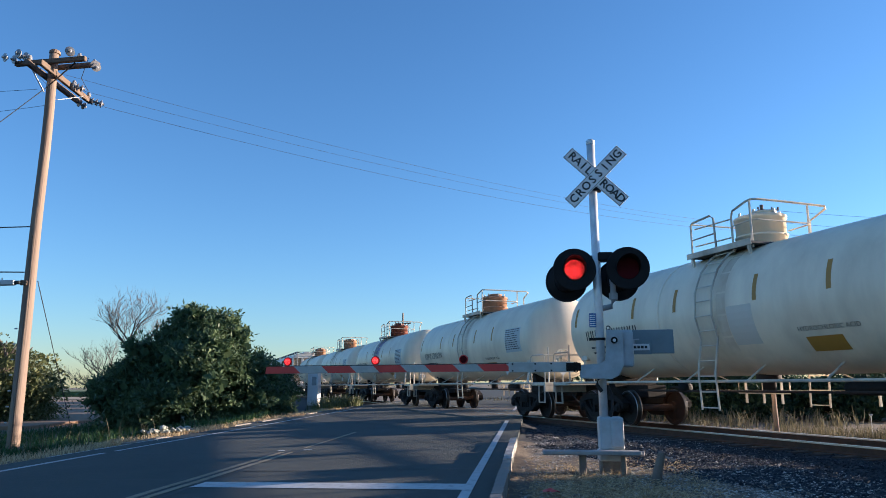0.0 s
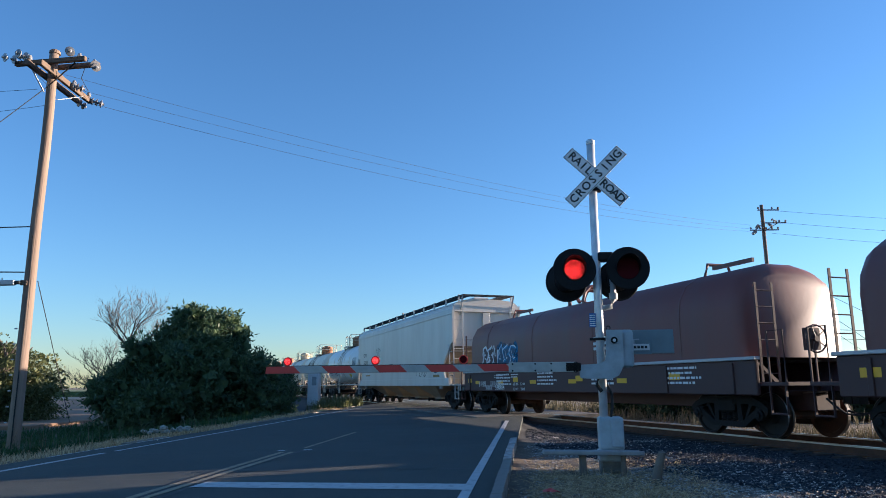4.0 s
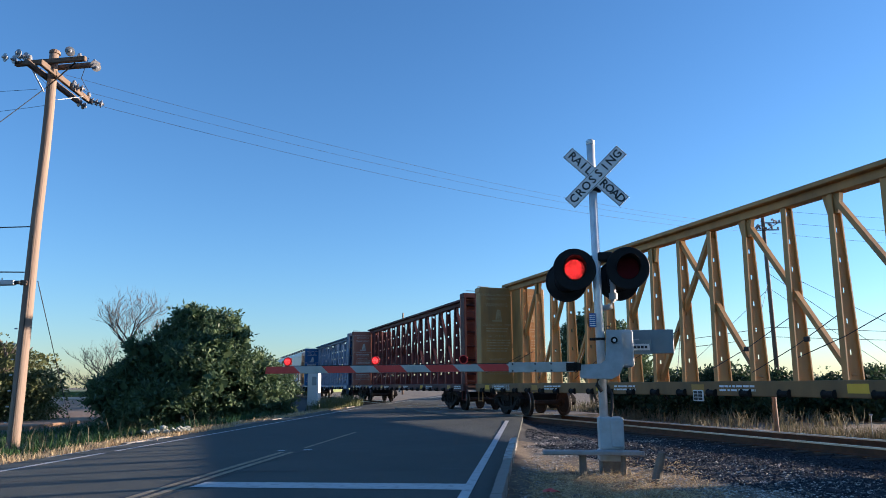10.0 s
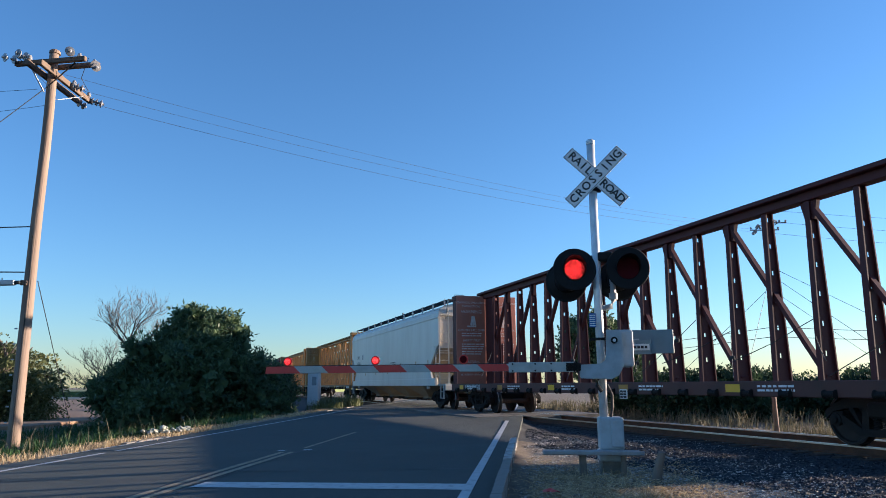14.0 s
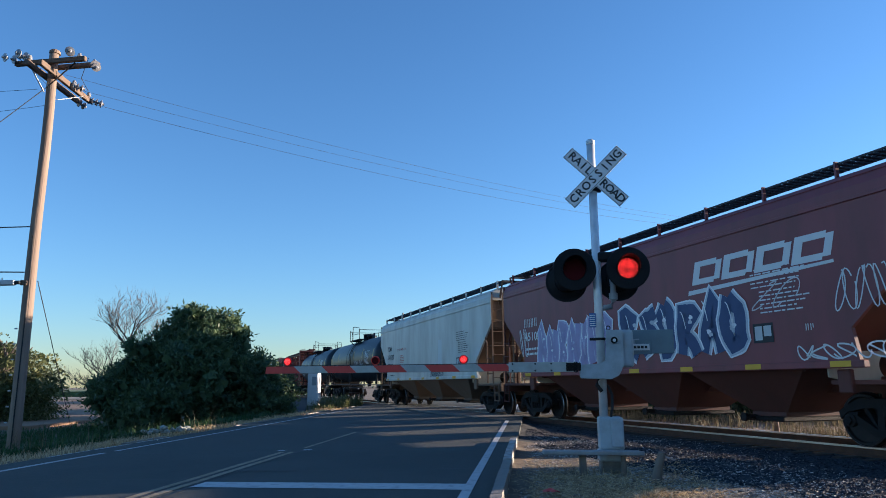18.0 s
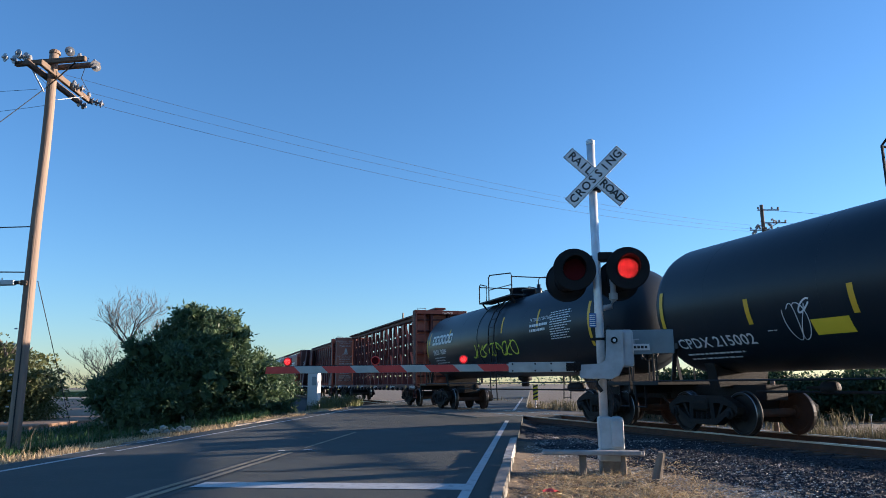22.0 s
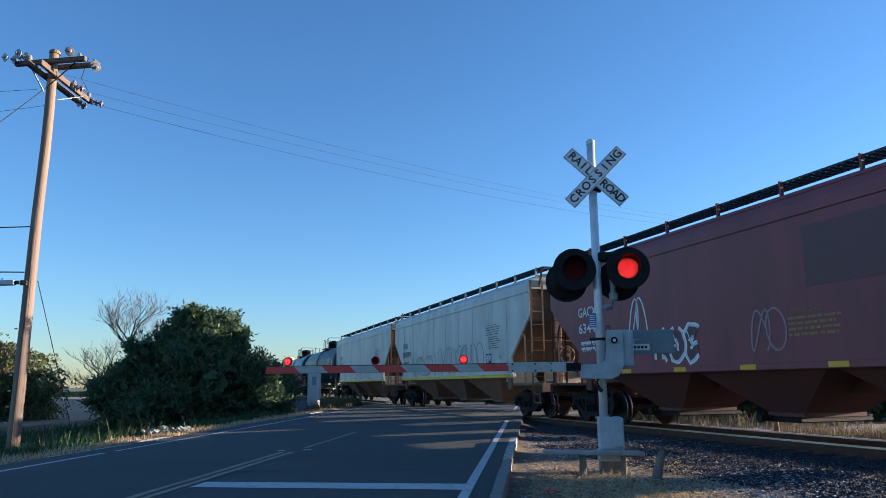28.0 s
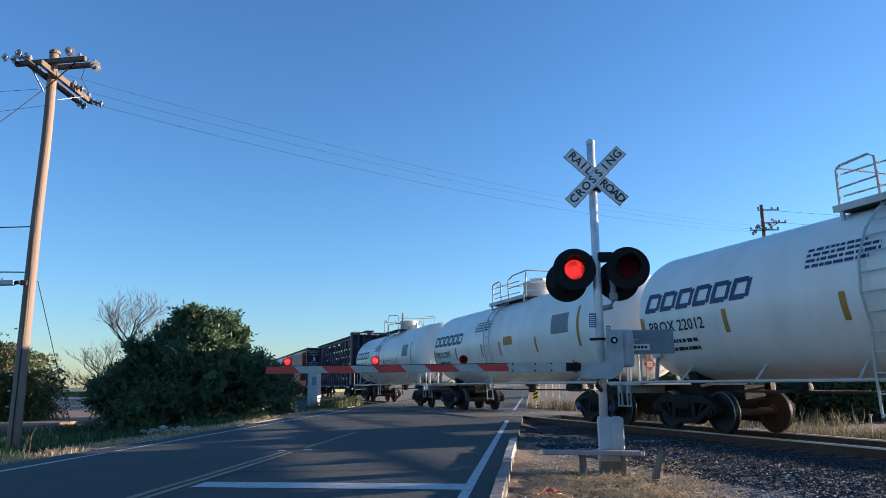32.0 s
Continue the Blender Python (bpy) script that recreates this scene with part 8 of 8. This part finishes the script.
def limb(bm, p, d, r, length, depth, rnd, spread=0.7, seg=6):
    """A branch that bends and forks."""
    pts = [p]
    q, dd = p.copy(), d.copy()
    for i in range(4):
        dd = (dd + Vector((rnd.uniform(-1, 1), rnd.uniform(-1, 1), rnd.uniform(-0.3, 0.6))) * 0.16).normalized()
        q = q + dd * length / 4
        pts.append(q.copy())
    tube(bm, pts, r, seg if r > 0.02 else 4, r * 0.62)
    if depth:
        for k in range(3 if depth > 1 else 4):
            at = pts[2 + (k % 3)]
            side = Vector((rnd.uniform(-1, 1), rnd.uniform(-1, 1), rnd.uniform(-0.1, 0.8))).normalized()
            limb(bm, at.copy(), (dd + side * spread).normalized(), r * 0.58, length * rnd.uniform(0.55, 0.8), depth - 1, rnd, spread, seg)


def leafy(name, label, category, at, blobs, per, size, mat, trunk=(0.09, 1.6), droop=0.0, up=0.5, group="", filled=False, fat=0.27, grow=1.0):
    t = thing(name, label, category, group, at=Matrix.Translation(away(at, grow)) @ Matrix.Scale(grow, 4))
    bm = bmesh.new()
    rnd = random.Random(len(blobs) * 7 + int(abs(at[0]) * 10))
    for k in range(4):
        limb(bm, Vector((rnd.uniform(-0.3, 0.3), rnd.uniform(-0.3, 0.3), -0.15)), Vector((rnd.uniform(-0.5, 0.5), rnd.uniform(-0.5, 0.5), 1)).normalized(), trunk[0], trunk[1], 2, rnd)
    part("trunk", bm, BARK, t)
    leaves = sprays(blobs, per, size, up, droop, fat=fat, reach=(0.95 if filled == 2 else 0.52) if filled else None)
    if filled:   # the older leaves deep inside
        leaves = np.concatenate([leaves, sprays([(c, r, k // 2) for c, r, k in blobs[0 if filled is True else 2:]], 4, size * 1.9, up, 0.0, 0.05, 0.62, 0.45, 0.2)])
    quads_object("crown", leaves, mat, t)
    return t


# crown shapes: centre, radii, sprays of leaves
def clumpy(blobs, k, spread=0.36, flat=1.0):
    """Break smooth crown shapes into many uneven clumps that stand out of them, with gaps between."""
    out = []
    for c, r, n in blobs:
        mean = sum(r) / 3
        out.append((c, tuple(q * 0.80 for q in r), n // 4))
        for j in range(k):
            d = rng.normal(size=3)
            d /= np.linalg.norm(d)
            q = mean * spread * rng.uniform(0.6, 1.3)
            out.append((tuple(np.array(c) + d * np.array(r) * rng.uniform(0.72, 1.0)), (q, q, q * flat), int(n * 0.75 / k)))
    return out


BUSH = [((0.3, 0.1, 3.6), (1.35, 1.4, 1.05), 1100), ((0.0, 0.0, 4.35), (0.75, 0.8, 0.55), 330), ((1.2, 0.2, 3.55), (0.70, 1.0, 0.70), 340), ((-0.75, 0.0, 3.4), (0.75, 1.0, 0.75), 330),
        ((-1.6, -0.2, 2.55), (1.05, 1.4, 0.9), 700), ((-2.7, -0.3, 1.55), (1.0, 1.4, 1.05), 650), ((0.2, -0.3, 2.3), (1.95, 1.9, 1.35), 1300), ((0.2, -0.4, 1.15), (2.9, 2.2, 1.25), 1500), ((-2.3, -0.6, 0.8), (1.5, 1.6, 0.85), 600), ((2.0, 0.4, 1.75), (1.0, 1.4, 1.05), 520), ((2.7, 0.4, 0.95), (0.8, 1.3, 0.9), 360)]
leafy("bush", "large dense dark green roadside bush", "bush", (-10.4, 30.0, -0.75), clumpy(BUSH, 14), 10, 0.20, LEAF, filled=True, fat=0.17, grow=1.25)
leafy("bush", "lower spreading roadside bush beside the large one", "bush", (-9.5, 35.5, -0.6), [((0.0, 0, 1.55), (1.5, 2.4, 1.5), 800), ((0.1, 3.4, 1.15), (1.3, 2.4, 1.2), 600), ((0.7, -1.5, 0.8), (1.1, 1.8, 0.9), 400)], 8, 0.16, LEAF, filled=True, grow=1.15)
leafy("tree", "feathery olive-green tree in the field behind the utility pole", "tree", (-30.8, 49.7, -0.6), clumpy([((0.4, 0, 3.3), (2.4, 2.6, 1.6), 420), ((-3.3, 0.4, 3.5), (3.5, 3.5, 2.3), 520), ((2.0, -0.6, 1.8), (2.4, 2.4, 1.2), 360)], 14, 0.42, 0.35) + [((0.8, -0.4, 0.4), (2.9, 2.6, 1.4), 900), ((-3.5, -0.6, 0.4), (3.6, 2.8, 1.6), 900)], 16, 0.19, LEAF_OLIVE, trunk=(0.16, 2.6), up=0.0, droop=0.7, filled=2)
leafy("tree", "dark tree beyond the railway track", "tree", (12.6, 60.0, -0.5), [((0, 0, 3.9), (3.0, 2.6, 3.4), 1300), ((2.4, 0, 2.4), (2.2, 2.0, 2.2), 800)], 7, 0.30, LEAF, (0.16, 3.0), filled=True)
rs = random.Random(11)
for k in range(24):
    y = 36 + rs.uniform(-4, 8)
    x = 9.0 + k * 0.88 + (y - 36) * 0.4
    h = rs.uniform(0.70, 1.05)
    leafy("shrub", "low green shrub beyond the railway track", "shrub", (x, y, -0.5), [((0, 0, h), (1.3, 1.2, h * 1.05), 260), ((0.3, -0.6, 0.4), (1.4, 0.9, 0.6), 160)], 5, 0.22, LEAF_SHADE, (0.05, 0.8), group="shrubs beyond the track", filled=True)
dead = thing("bare_tree", "leafless grey tree beside the bush", "tree", at=Matrix.Translation(away((-14.0, 32.0, -0.8), 1.2)) @ Matrix.Scale(1.2, 4))
bm = bmesh.new()
rd = random.Random(5)
limb(bm, Vector((0.1, 0, 0)), Vector((-0.01, 0, 1)), 0.085, 3.9, 0, rd)
for k in range(9):
    a = k * 0.75
    limb(bm, Vector((-0.1, 0, 3.0 + 0.13 * k)), Vector((0.95 * math.cos(a) - 0.12, 0.5 * math.sin(a), 0.95)).normalized(), 0.036, 1.12, 4, rd, 0.95, 5)
for k in range(4):
    limb(bm, Vector((-0.3, 0, 1.6 + 0.1 * k)), Vector((-1, 0.3 * k - 0.45, 0.15 + 0.22 * k)).normalized(), 0.035, 1.25, 4, rd, 0.75, 5)
part("trunk", bm, BARK, dead, "bare forking branches")


def blades(name, label, category, spots, h0, h1, w, lean, mat):
    """Grass blades as narrow bent strips at the spots (k, 3)."""
    k = len(spots)
    h = rng.uniform(h0, h1, (k, 1))
    a = rng.uniform(0, 2 * np.pi, k)
    d = np.stack([np.cos(a), np.sin(a), np.zeros(k)], axis=1)
    s = np.stack([-np.sin(a), np.cos(a), np.zeros(k)], axis=1) * w
    u = np.array([0, 0, 1.0])
    l1, l2 = rng.uniform(0, lean, (k, 1)), rng.uniform(0, lean, (k, 1)) * 1.6
    mid = spots + u * h * 0.55 + d * h * l1 * 0.5
    top = spots + u * h * np.clip(1 - l2 * 0.4, 0.15, 1) + d * h * (l1 + l2) * 0.7
    q = np.concatenate([np.stack([spots - s, spots + s, mid + s * 0.8, mid - s * 0.8], axis=1), np.stack([mid - s * 0.8, mid + s * 0.8, top + s * 0.15, top - s * 0.15], axis=1)])
    return tagged(quads_object(name, q, mat), label, category, kind="stuff")


def road_spots(k, a0, a1, b0, b1, clump=0):
    a, b = rng.uniform(a0, a1, k), rng.uniform(b0, b1, k)
    if clump:
        ca, cb = rng.uniform(a0, a1, clump), rng.uniform(b0, b1, clump)
        j = rng.integers(0, clump, k)
        a, b = ca[j] + rng.normal(size=k) * 0.16, cb[j] + rng.normal(size=k) * 0.16
    x, y = RU.x * a + RW.x * b, RU.y * a + RW.y * b
    return np.array([(p, q, sheet_height(p, q) - 0.01) for p, q in zip(x, y)])


def track_spots(k, s0, s1, n0, n1, clump=0):
    s, n = rng.uniform(s0, s1, k), rng.uniform(n0, n1, k)
    if clump:
        cs, cn = rng.uniform(s0, s1, clump), rng.uniform(n0, n1, clump)
        j = rng.integers(0, clump, k)
        s, n = cs[j] + rng.normal(size=k) * 0.14, cn[j] + rng.normal(size=k) * 0.14
    x, y = D.x * s + N.x * n, D.y * s + N.y * n
    return np.array([(p, q, sheet_height(p, q) - 0.01) for p, q in zip(x, y)])


blades("dry_grass", "golden dry grass along the road shoulder", "grass", road_spots(9000, 10, 36, -10.9, -9.55, 500), 0.05, 0.22, 0.006, 0.9, STRAW)
blades("dry_grass", "tall dry weed stalks near the pole", "grass", road_spots(110, 13, 23, -12.2, -10.3), 0.3, 0.9, 0.008, 0.5, REED)
blades("green_weeds", "green weeds in the roadside ditch", "weeds", np.concatenate([road_spots(17000, 13, 30, -17.0, -10.9), road_spots(14000, 18, 42, -26.0, -13.0)]), 0.18, 0.55, 0.016, 0.7, LEAF_GREEN)
blades("green_weeds", "green weeds by the far cabinet", "weeds", road_spots(1500, 35, 42, -11.2, -9.9), 0.3, 0.9, 0.014, 0.5, LEAF_OLIVE)


def litter_straw(name, label, spots, l0, l1, w, mat):
    """Dry stems that lie about: thin strips, nearly flat, a little bowed."""
    k = len(spots)
    a, rise = rng.uniform(0, 2 * np.pi, k), rng.uniform(-0.05, 0.35, k)
    d = np.stack([np.cos(a), np.sin(a), rise], axis=1) * rng.uniform(l0, l1, (k, 1))
    s = np.stack([-np.sin(a), np.cos(a), np.zeros(k)], axis=1) * w
    s[:, 2] = w * rng.uniform(-0.8, 0.8, k)
    p = spots + np.array([0, 0, 0.015]) + rng.uniform(0, 0.03, (k, 1)) * np.array([0, 0, 1.0])
    m = p + d * 0.5 + np.array([0, 0, 0.012])
    q = np.concatenate([np.stack([p - s, p + s, m + s, m - s], axis=1), np.stack([m - s, m + s, p + d + s * 0.4, p + d - s * 0.4], axis=1)])
    return tagged(quads_object(name, q, mat), label, "straw", kind="stuff")


litter_straw("straw", "loose dry straw on the gravel round the signal", np.concatenate([road_spots(2600, 7.4, 10.8, 0.0, 1.8, 120), road_spots(1300, 7.0, 12.8, -0.1, 2.4)]), 0.05, 0.17, 0.004, STRAW)
blades("straw_litter", "flattened dry straw strewn over bare soil", "straw", road_spots(1500, 8.3, 11.2, 0.0, 2.2, 55), 0.03, 0.11, 0.0035, 3.2, STRAW)
blades("straw", "tufts of dry straw round the plank", "straw", road_spots(500, 8.8, 11.6, 0.1, 1.6, 40), 0.05, 0.16, 0.004, 1.4, STRAW)
blades("dry_grass", "tall dry grass beyond the track", "grass", np.concatenate([track_spots(1500, 14, 40, 16.5, 20.0, 120), track_spots(8000, -4, 14, 15.9, 19.5, 480), track_spots(5000, 2, 16, 14.9, 17.0, 420), track_spots(6000, -8, 16, 19.0, 26.0, 420)]), 0.2, 0.6, 0.008, 0.6, REED)
blades("dry_grass", "pale green reeds beyond the track", "grass", track_spots(2200, 4, 13, 15.4, 18.0, 140), 0.4, 0.95, 0.008, 0.35, REED)
blades("dry_grass", "distant weeds beside the road beyond the track", "grass", track_spots(2500, 22, 50, 19.0, 26.0, 200), 0.3, 0.9, 0.02, 0.5, REED)


def stones(name, label, spots, r0, r1, mat=PEBBLE):
    """Angular stones: squashed, turned octahedra in one mesh."""
    k = len(spots)
    base = np.array([(1, 0, 0), (-1, 0, 0), (0, 1, 0), (0, -1, 0), (0, 0, 1), (0, 0, -1)], float)
    tri = np.array([(0, 2, 4), (2, 1, 4), (1, 3, 4), (3, 0, 4), (2, 0, 5), (1, 2, 5), (3, 1, 5), (0, 3, 5)])
    r = rng.uniform(r0, r1, (k, 1, 1)) * rng.uniform(0.6, 1.3, (k, 6, 1))
    q = rng.normal(size=(k, 3, 3))
    q = np.linalg.qr(q)[0]
    v = np.einsum("nij,mj->nmi", q, base) * r * np.array([1, 1, 0.8]) + spots[:, None, :]
    f = (tri[None] + 6 * np.arange(k)[:, None, None]).reshape(-1, 3)
    me = bpy.data.meshes.new(name)
    me.from_pydata(v.reshape(-1, 3).tolist(), [], f.tolist())
    me.materials.append(mat)
    return tagged(new(name, me), label, "gravel", kind="stuff")


def off_road(spots):
    b = spots[:, 0] * RW.x + spots[:, 1] * RW.y
    return spots[(b > -0.2) | (b < -9.6)]


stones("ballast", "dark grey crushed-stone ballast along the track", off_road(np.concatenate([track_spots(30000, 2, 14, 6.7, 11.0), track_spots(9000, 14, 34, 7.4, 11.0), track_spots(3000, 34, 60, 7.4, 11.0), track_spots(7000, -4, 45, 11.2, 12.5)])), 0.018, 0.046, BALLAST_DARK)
stones("ballast", "grey ballast shoulder on the far side of the track", off_road(np.concatenate([track_spots(18000, 2, 24, 12.7, 16.2), track_spots(3000, 24, 45, 12.7, 15.6)])), 0.022, 0.05, PEBBLE_GREY)
stones("gravel", "loose gravel beside the kerb", off_road(np.concatenate([road_spots(20000, 7, 14, -0.25, 4.4), road_spots(9000, 11.5, 18, -0.25, 3.0), road_spots(1200, 34, 44, -10.4, -9.6)])), 0.007, 0.026)
stones("gravel", "pale stones scattered over the dark ballast", off_road(track_spots(1600, 2, 16, 6.4, 10.6)), 0.010, 0.026)
stones("gravel", "coarse gravel spread between the kerb and the track", off_road(np.concatenate([road_spots(7000, 7.2, 18, 0.0, 4.6), road_spots(3500, 7.2, 12, 1.4, 4.2)])), 0.014, 0.036)
# a heap of pale rubble and small litter
RUBBLE = material("pale_rubble", (0.42, 0.43, 0.36), 0.95, other=(0.18, 0.18, 0.15), scale=9, amount=0.7, bump=0.8, grain=40)
rubble = thing("rubble_heap", "small heap of pale broken concrete on the shoulder", "rubble", at=Matrix.Translation((-8.0, 21.0, -0.16)))
rr = random.Random(8)
for k in range(34):
    bm = bmesh.new()
    bmesh.ops.create_icosphere(bm, subdivisions=1, radius=0.05 + 0.05 * rr.random())
    for v in bm.verts:
        v.co *= 1 + 0.5 * noise.noise(v.co * 9 + Vector((k, 0, 0)))
        v.co.z *= 0.7
    ob = part("lump", bm, RUBBLE, rubble)
    x = rr.uniform(-0.55, 0.55)
    ob.location = (x, rr.uniform(-0.5, 0.5) + x * 1.1, 0.02 + rr.uniform(0, 0.14) * (1 - abs(x) / 0.7))
scrap = thing("litter", "crumpled red scrap in the straw", "litter", at=Matrix.Translation((1.25, 8.75, -0.14)))
bm = bmesh.new()
bmesh.ops.create_grid(bm, x_segments=6, y_segments=4, size=0.10)
for v in bm.verts:
    v.co.z += 0.03 * noise.noise(v.co * 14) + 0.02
part("scrap", bm, ARM_RED, scrap)
wood_post = thing("wooden_post", "short wooden post beyond the rails", "post", at=Matrix.Translation((8.35, 18.3, -0.35)))
part("post", tube(bmesh.new(), [(0, 0, 0), (0, 0, 0.8), (0.01, 0, 1.5)], 0.065, 10, 0.055), POST_WOOD, wood_post, "", True)
pipe = thing("marker_pipe", "thin white marker pipe in the grass", "marker", at=Matrix.Translation((10.5, 17.9, -0.4)))
part("pipe", tube(bmesh.new(), [(0, 0, 0), (0.02, 0, 0.7)], 0.012, 8), GALV, pipe)
part("pipe_cap", rbox(-0.02, 0.06, -0.03, 0.03, 0.68, 0.72, 0.01, 1), GALV, pipe)

# fields and far lines of trees
FIELD = material("ploughed_field", (0.21, 0.125, 0.075), 0.95, other=(0.29, 0.185, 0.11), scale=0.05, amount=0.8, bump=0.5, grain=2)
CROP = material("crop_green", (0.09, 0.13, 0.04), 0.9, other=(0.16, 0.17, 0.07), scale=0.3, amount=0.7)
STUBBLE = material("pale_stubble", (0.34, 0.27, 0.17), 0.95, other=(0.25, 0.19, 0.12), scale=0.08, amount=0.6)
for nm, mt, x0, x1, y0, y1, z0, z1, lb in (("field", FIELD, -190, -24, 42, 128, -1.5, -1.02, "bare ploughed brown field"), ("field", STUBBLE, -260, -34, 128, 160, -1.5, -0.95, "pale stubble strip in the fields"), ("crop_field", CROP, -420, -40, 175, 330, -1.5, 0.15, "green crop standing in the fields")):
    tagged(link_mesh(nm, rbox(x0, x1, y0, y1, z0, z1, 0.05, 1), mt), lb, "field", kind="structure")
far = [((x, 620 + 90 * math.sin(x * 0.013), 1.0), (16, 8, 2.2 + 1.4 * math.sin(x * 0.05) ** 2), 46) for x in range(-560, 900, 22)]
tagged(quads_object("far_trees", sprays(far, 3, 2.2, 0.2), LEAF, None), "distant line of dark trees at the horizon", "trees", kind="stuff")
for a0, a1 in ((16.2, 18.2), (22.5, 27.6), (30.0, 34.5), (36.5, 38.2)):
    road_strip("gutter_kerb", a0, a1, -9.68, -9.54, CONCRETE, 0.018, road, step=0.7, thick=0.1)
def wavy_seam(a, b, across, length, w, seed):
    """A tar-filled crack that wanders along or across the road."""
    bm = bmesh.new()
    k = int(length / 0.12)
    rows = []
    for i in range(k + 1):
        q = i * length / k
        off = 0.10 * noise.noise(Vector((q * 0.8, seed, 0))) + 0.03 * noise.noise(Vector((q * 4, seed, 3)))
        ww = w * (0.7 + 0.6 * noise.noise(Vector((q * 2, seed, 7))))
        rows.append([bm.verts.new(road_point(a + off + sd * ww, b + q, 0.004) if across else road_point(a + q, b + off + sd * ww, 0.0045)) for sd in (-0.5, 0.5)])
    for r, s in zip(rows, rows[1:]):
        bm.faces.new((r[0], r[1], s[1], s[0]))
    return link_mesh("tar_seam", bm, PATCH, road)


for a, b, across, length, w in ((2, -4.90, False, 11.5, 0.05), (2, -4.70, False, 11.8, 0.06), (4, -4.48, False, 10.0, 0.06), (10.75, -4.4, True, 3.6, 0.05), (13.7, -9.2, True, 7.5, 0.04), (17.6, -9.2, True, 8.0, 0.06), (20.5, -8.8, True, 6.5, 0.04), (24.5, -9.0, True, 8.0, 0.06), (15.3, -4.2, True, 3.2, 0.03), (9.9, -9.2, True, 4.2, 0.03)):
    wavy_seam(a, b, across, length, w, a + b)


def motions():
    stops = [0.0, 8.0, 16.0, 24.0, SECONDS]
    for car, c in CARS:
        walk(car, [(t, Matrix.Translation(N * TRACK_N + D * (c + SPEED * t)) @ pose(0, 0, 0, 0, 0, YAW)) for t in stops])
    # wheels turn as they roll through the near stretch of track
    for ob, c, k in WHEELS:
        first, last = max(0.0, (5.0 - c) / SPEED), min(SECONDS, (42.0 - c) / SPEED)
        if last <= first:
            continue
        f0, f1 = int(first * FPS), int(last * FPS)
        place = Matrix.Translation((k * AXLE_X, 0, WHEEL_R))
        rows = []
        for f in range(f0, f1 + 1):
            turn = Matrix.Rotation(((c + SPEED * f / FPS) / WHEEL_R) % (2 * math.pi), 4, "Y")
            rows.append((f / FPS, place @ turn))
        if f0 > 0:
            rows.insert(0, (0.0, rows[0][1]))
        if f1 < SECONDS * FPS:
            rows.append((SECONDS, rows[-1][1]))
        walk(ob, rows)

    # the lamps flash in turn: a panel shows its lit face or its dark back
    for ob, place, beat in LAMPS:
        if beat == 2:
            continue
        rows, t, lit = [], 0.0, beat == 0
        m = Matrix.Translation(place)
        rows.append((0.0, m @ pose(0, 0, 0, 0, 0, 0 if lit else 180)))
        n = 1
        t = 0.691
        while t < SECONDS - 0.05:
            f = round(t * FPS)
            for k in range(4):
                rows.append(((f + k - 1) / FPS, m @ pose(0, 0, 0, 0, 0, (60 * k if lit else 180 + 60 * k))))
            lit = not lit
            n += 1
            t = 0.691 + 0.612 * (n - 1) - (0 if n % 2 else 0.05)
        rows.append((SECONDS, m @ pose(0, 0, 0, 0, 0, 0 if lit else 180)))
        walk(ob, rows)


motions()
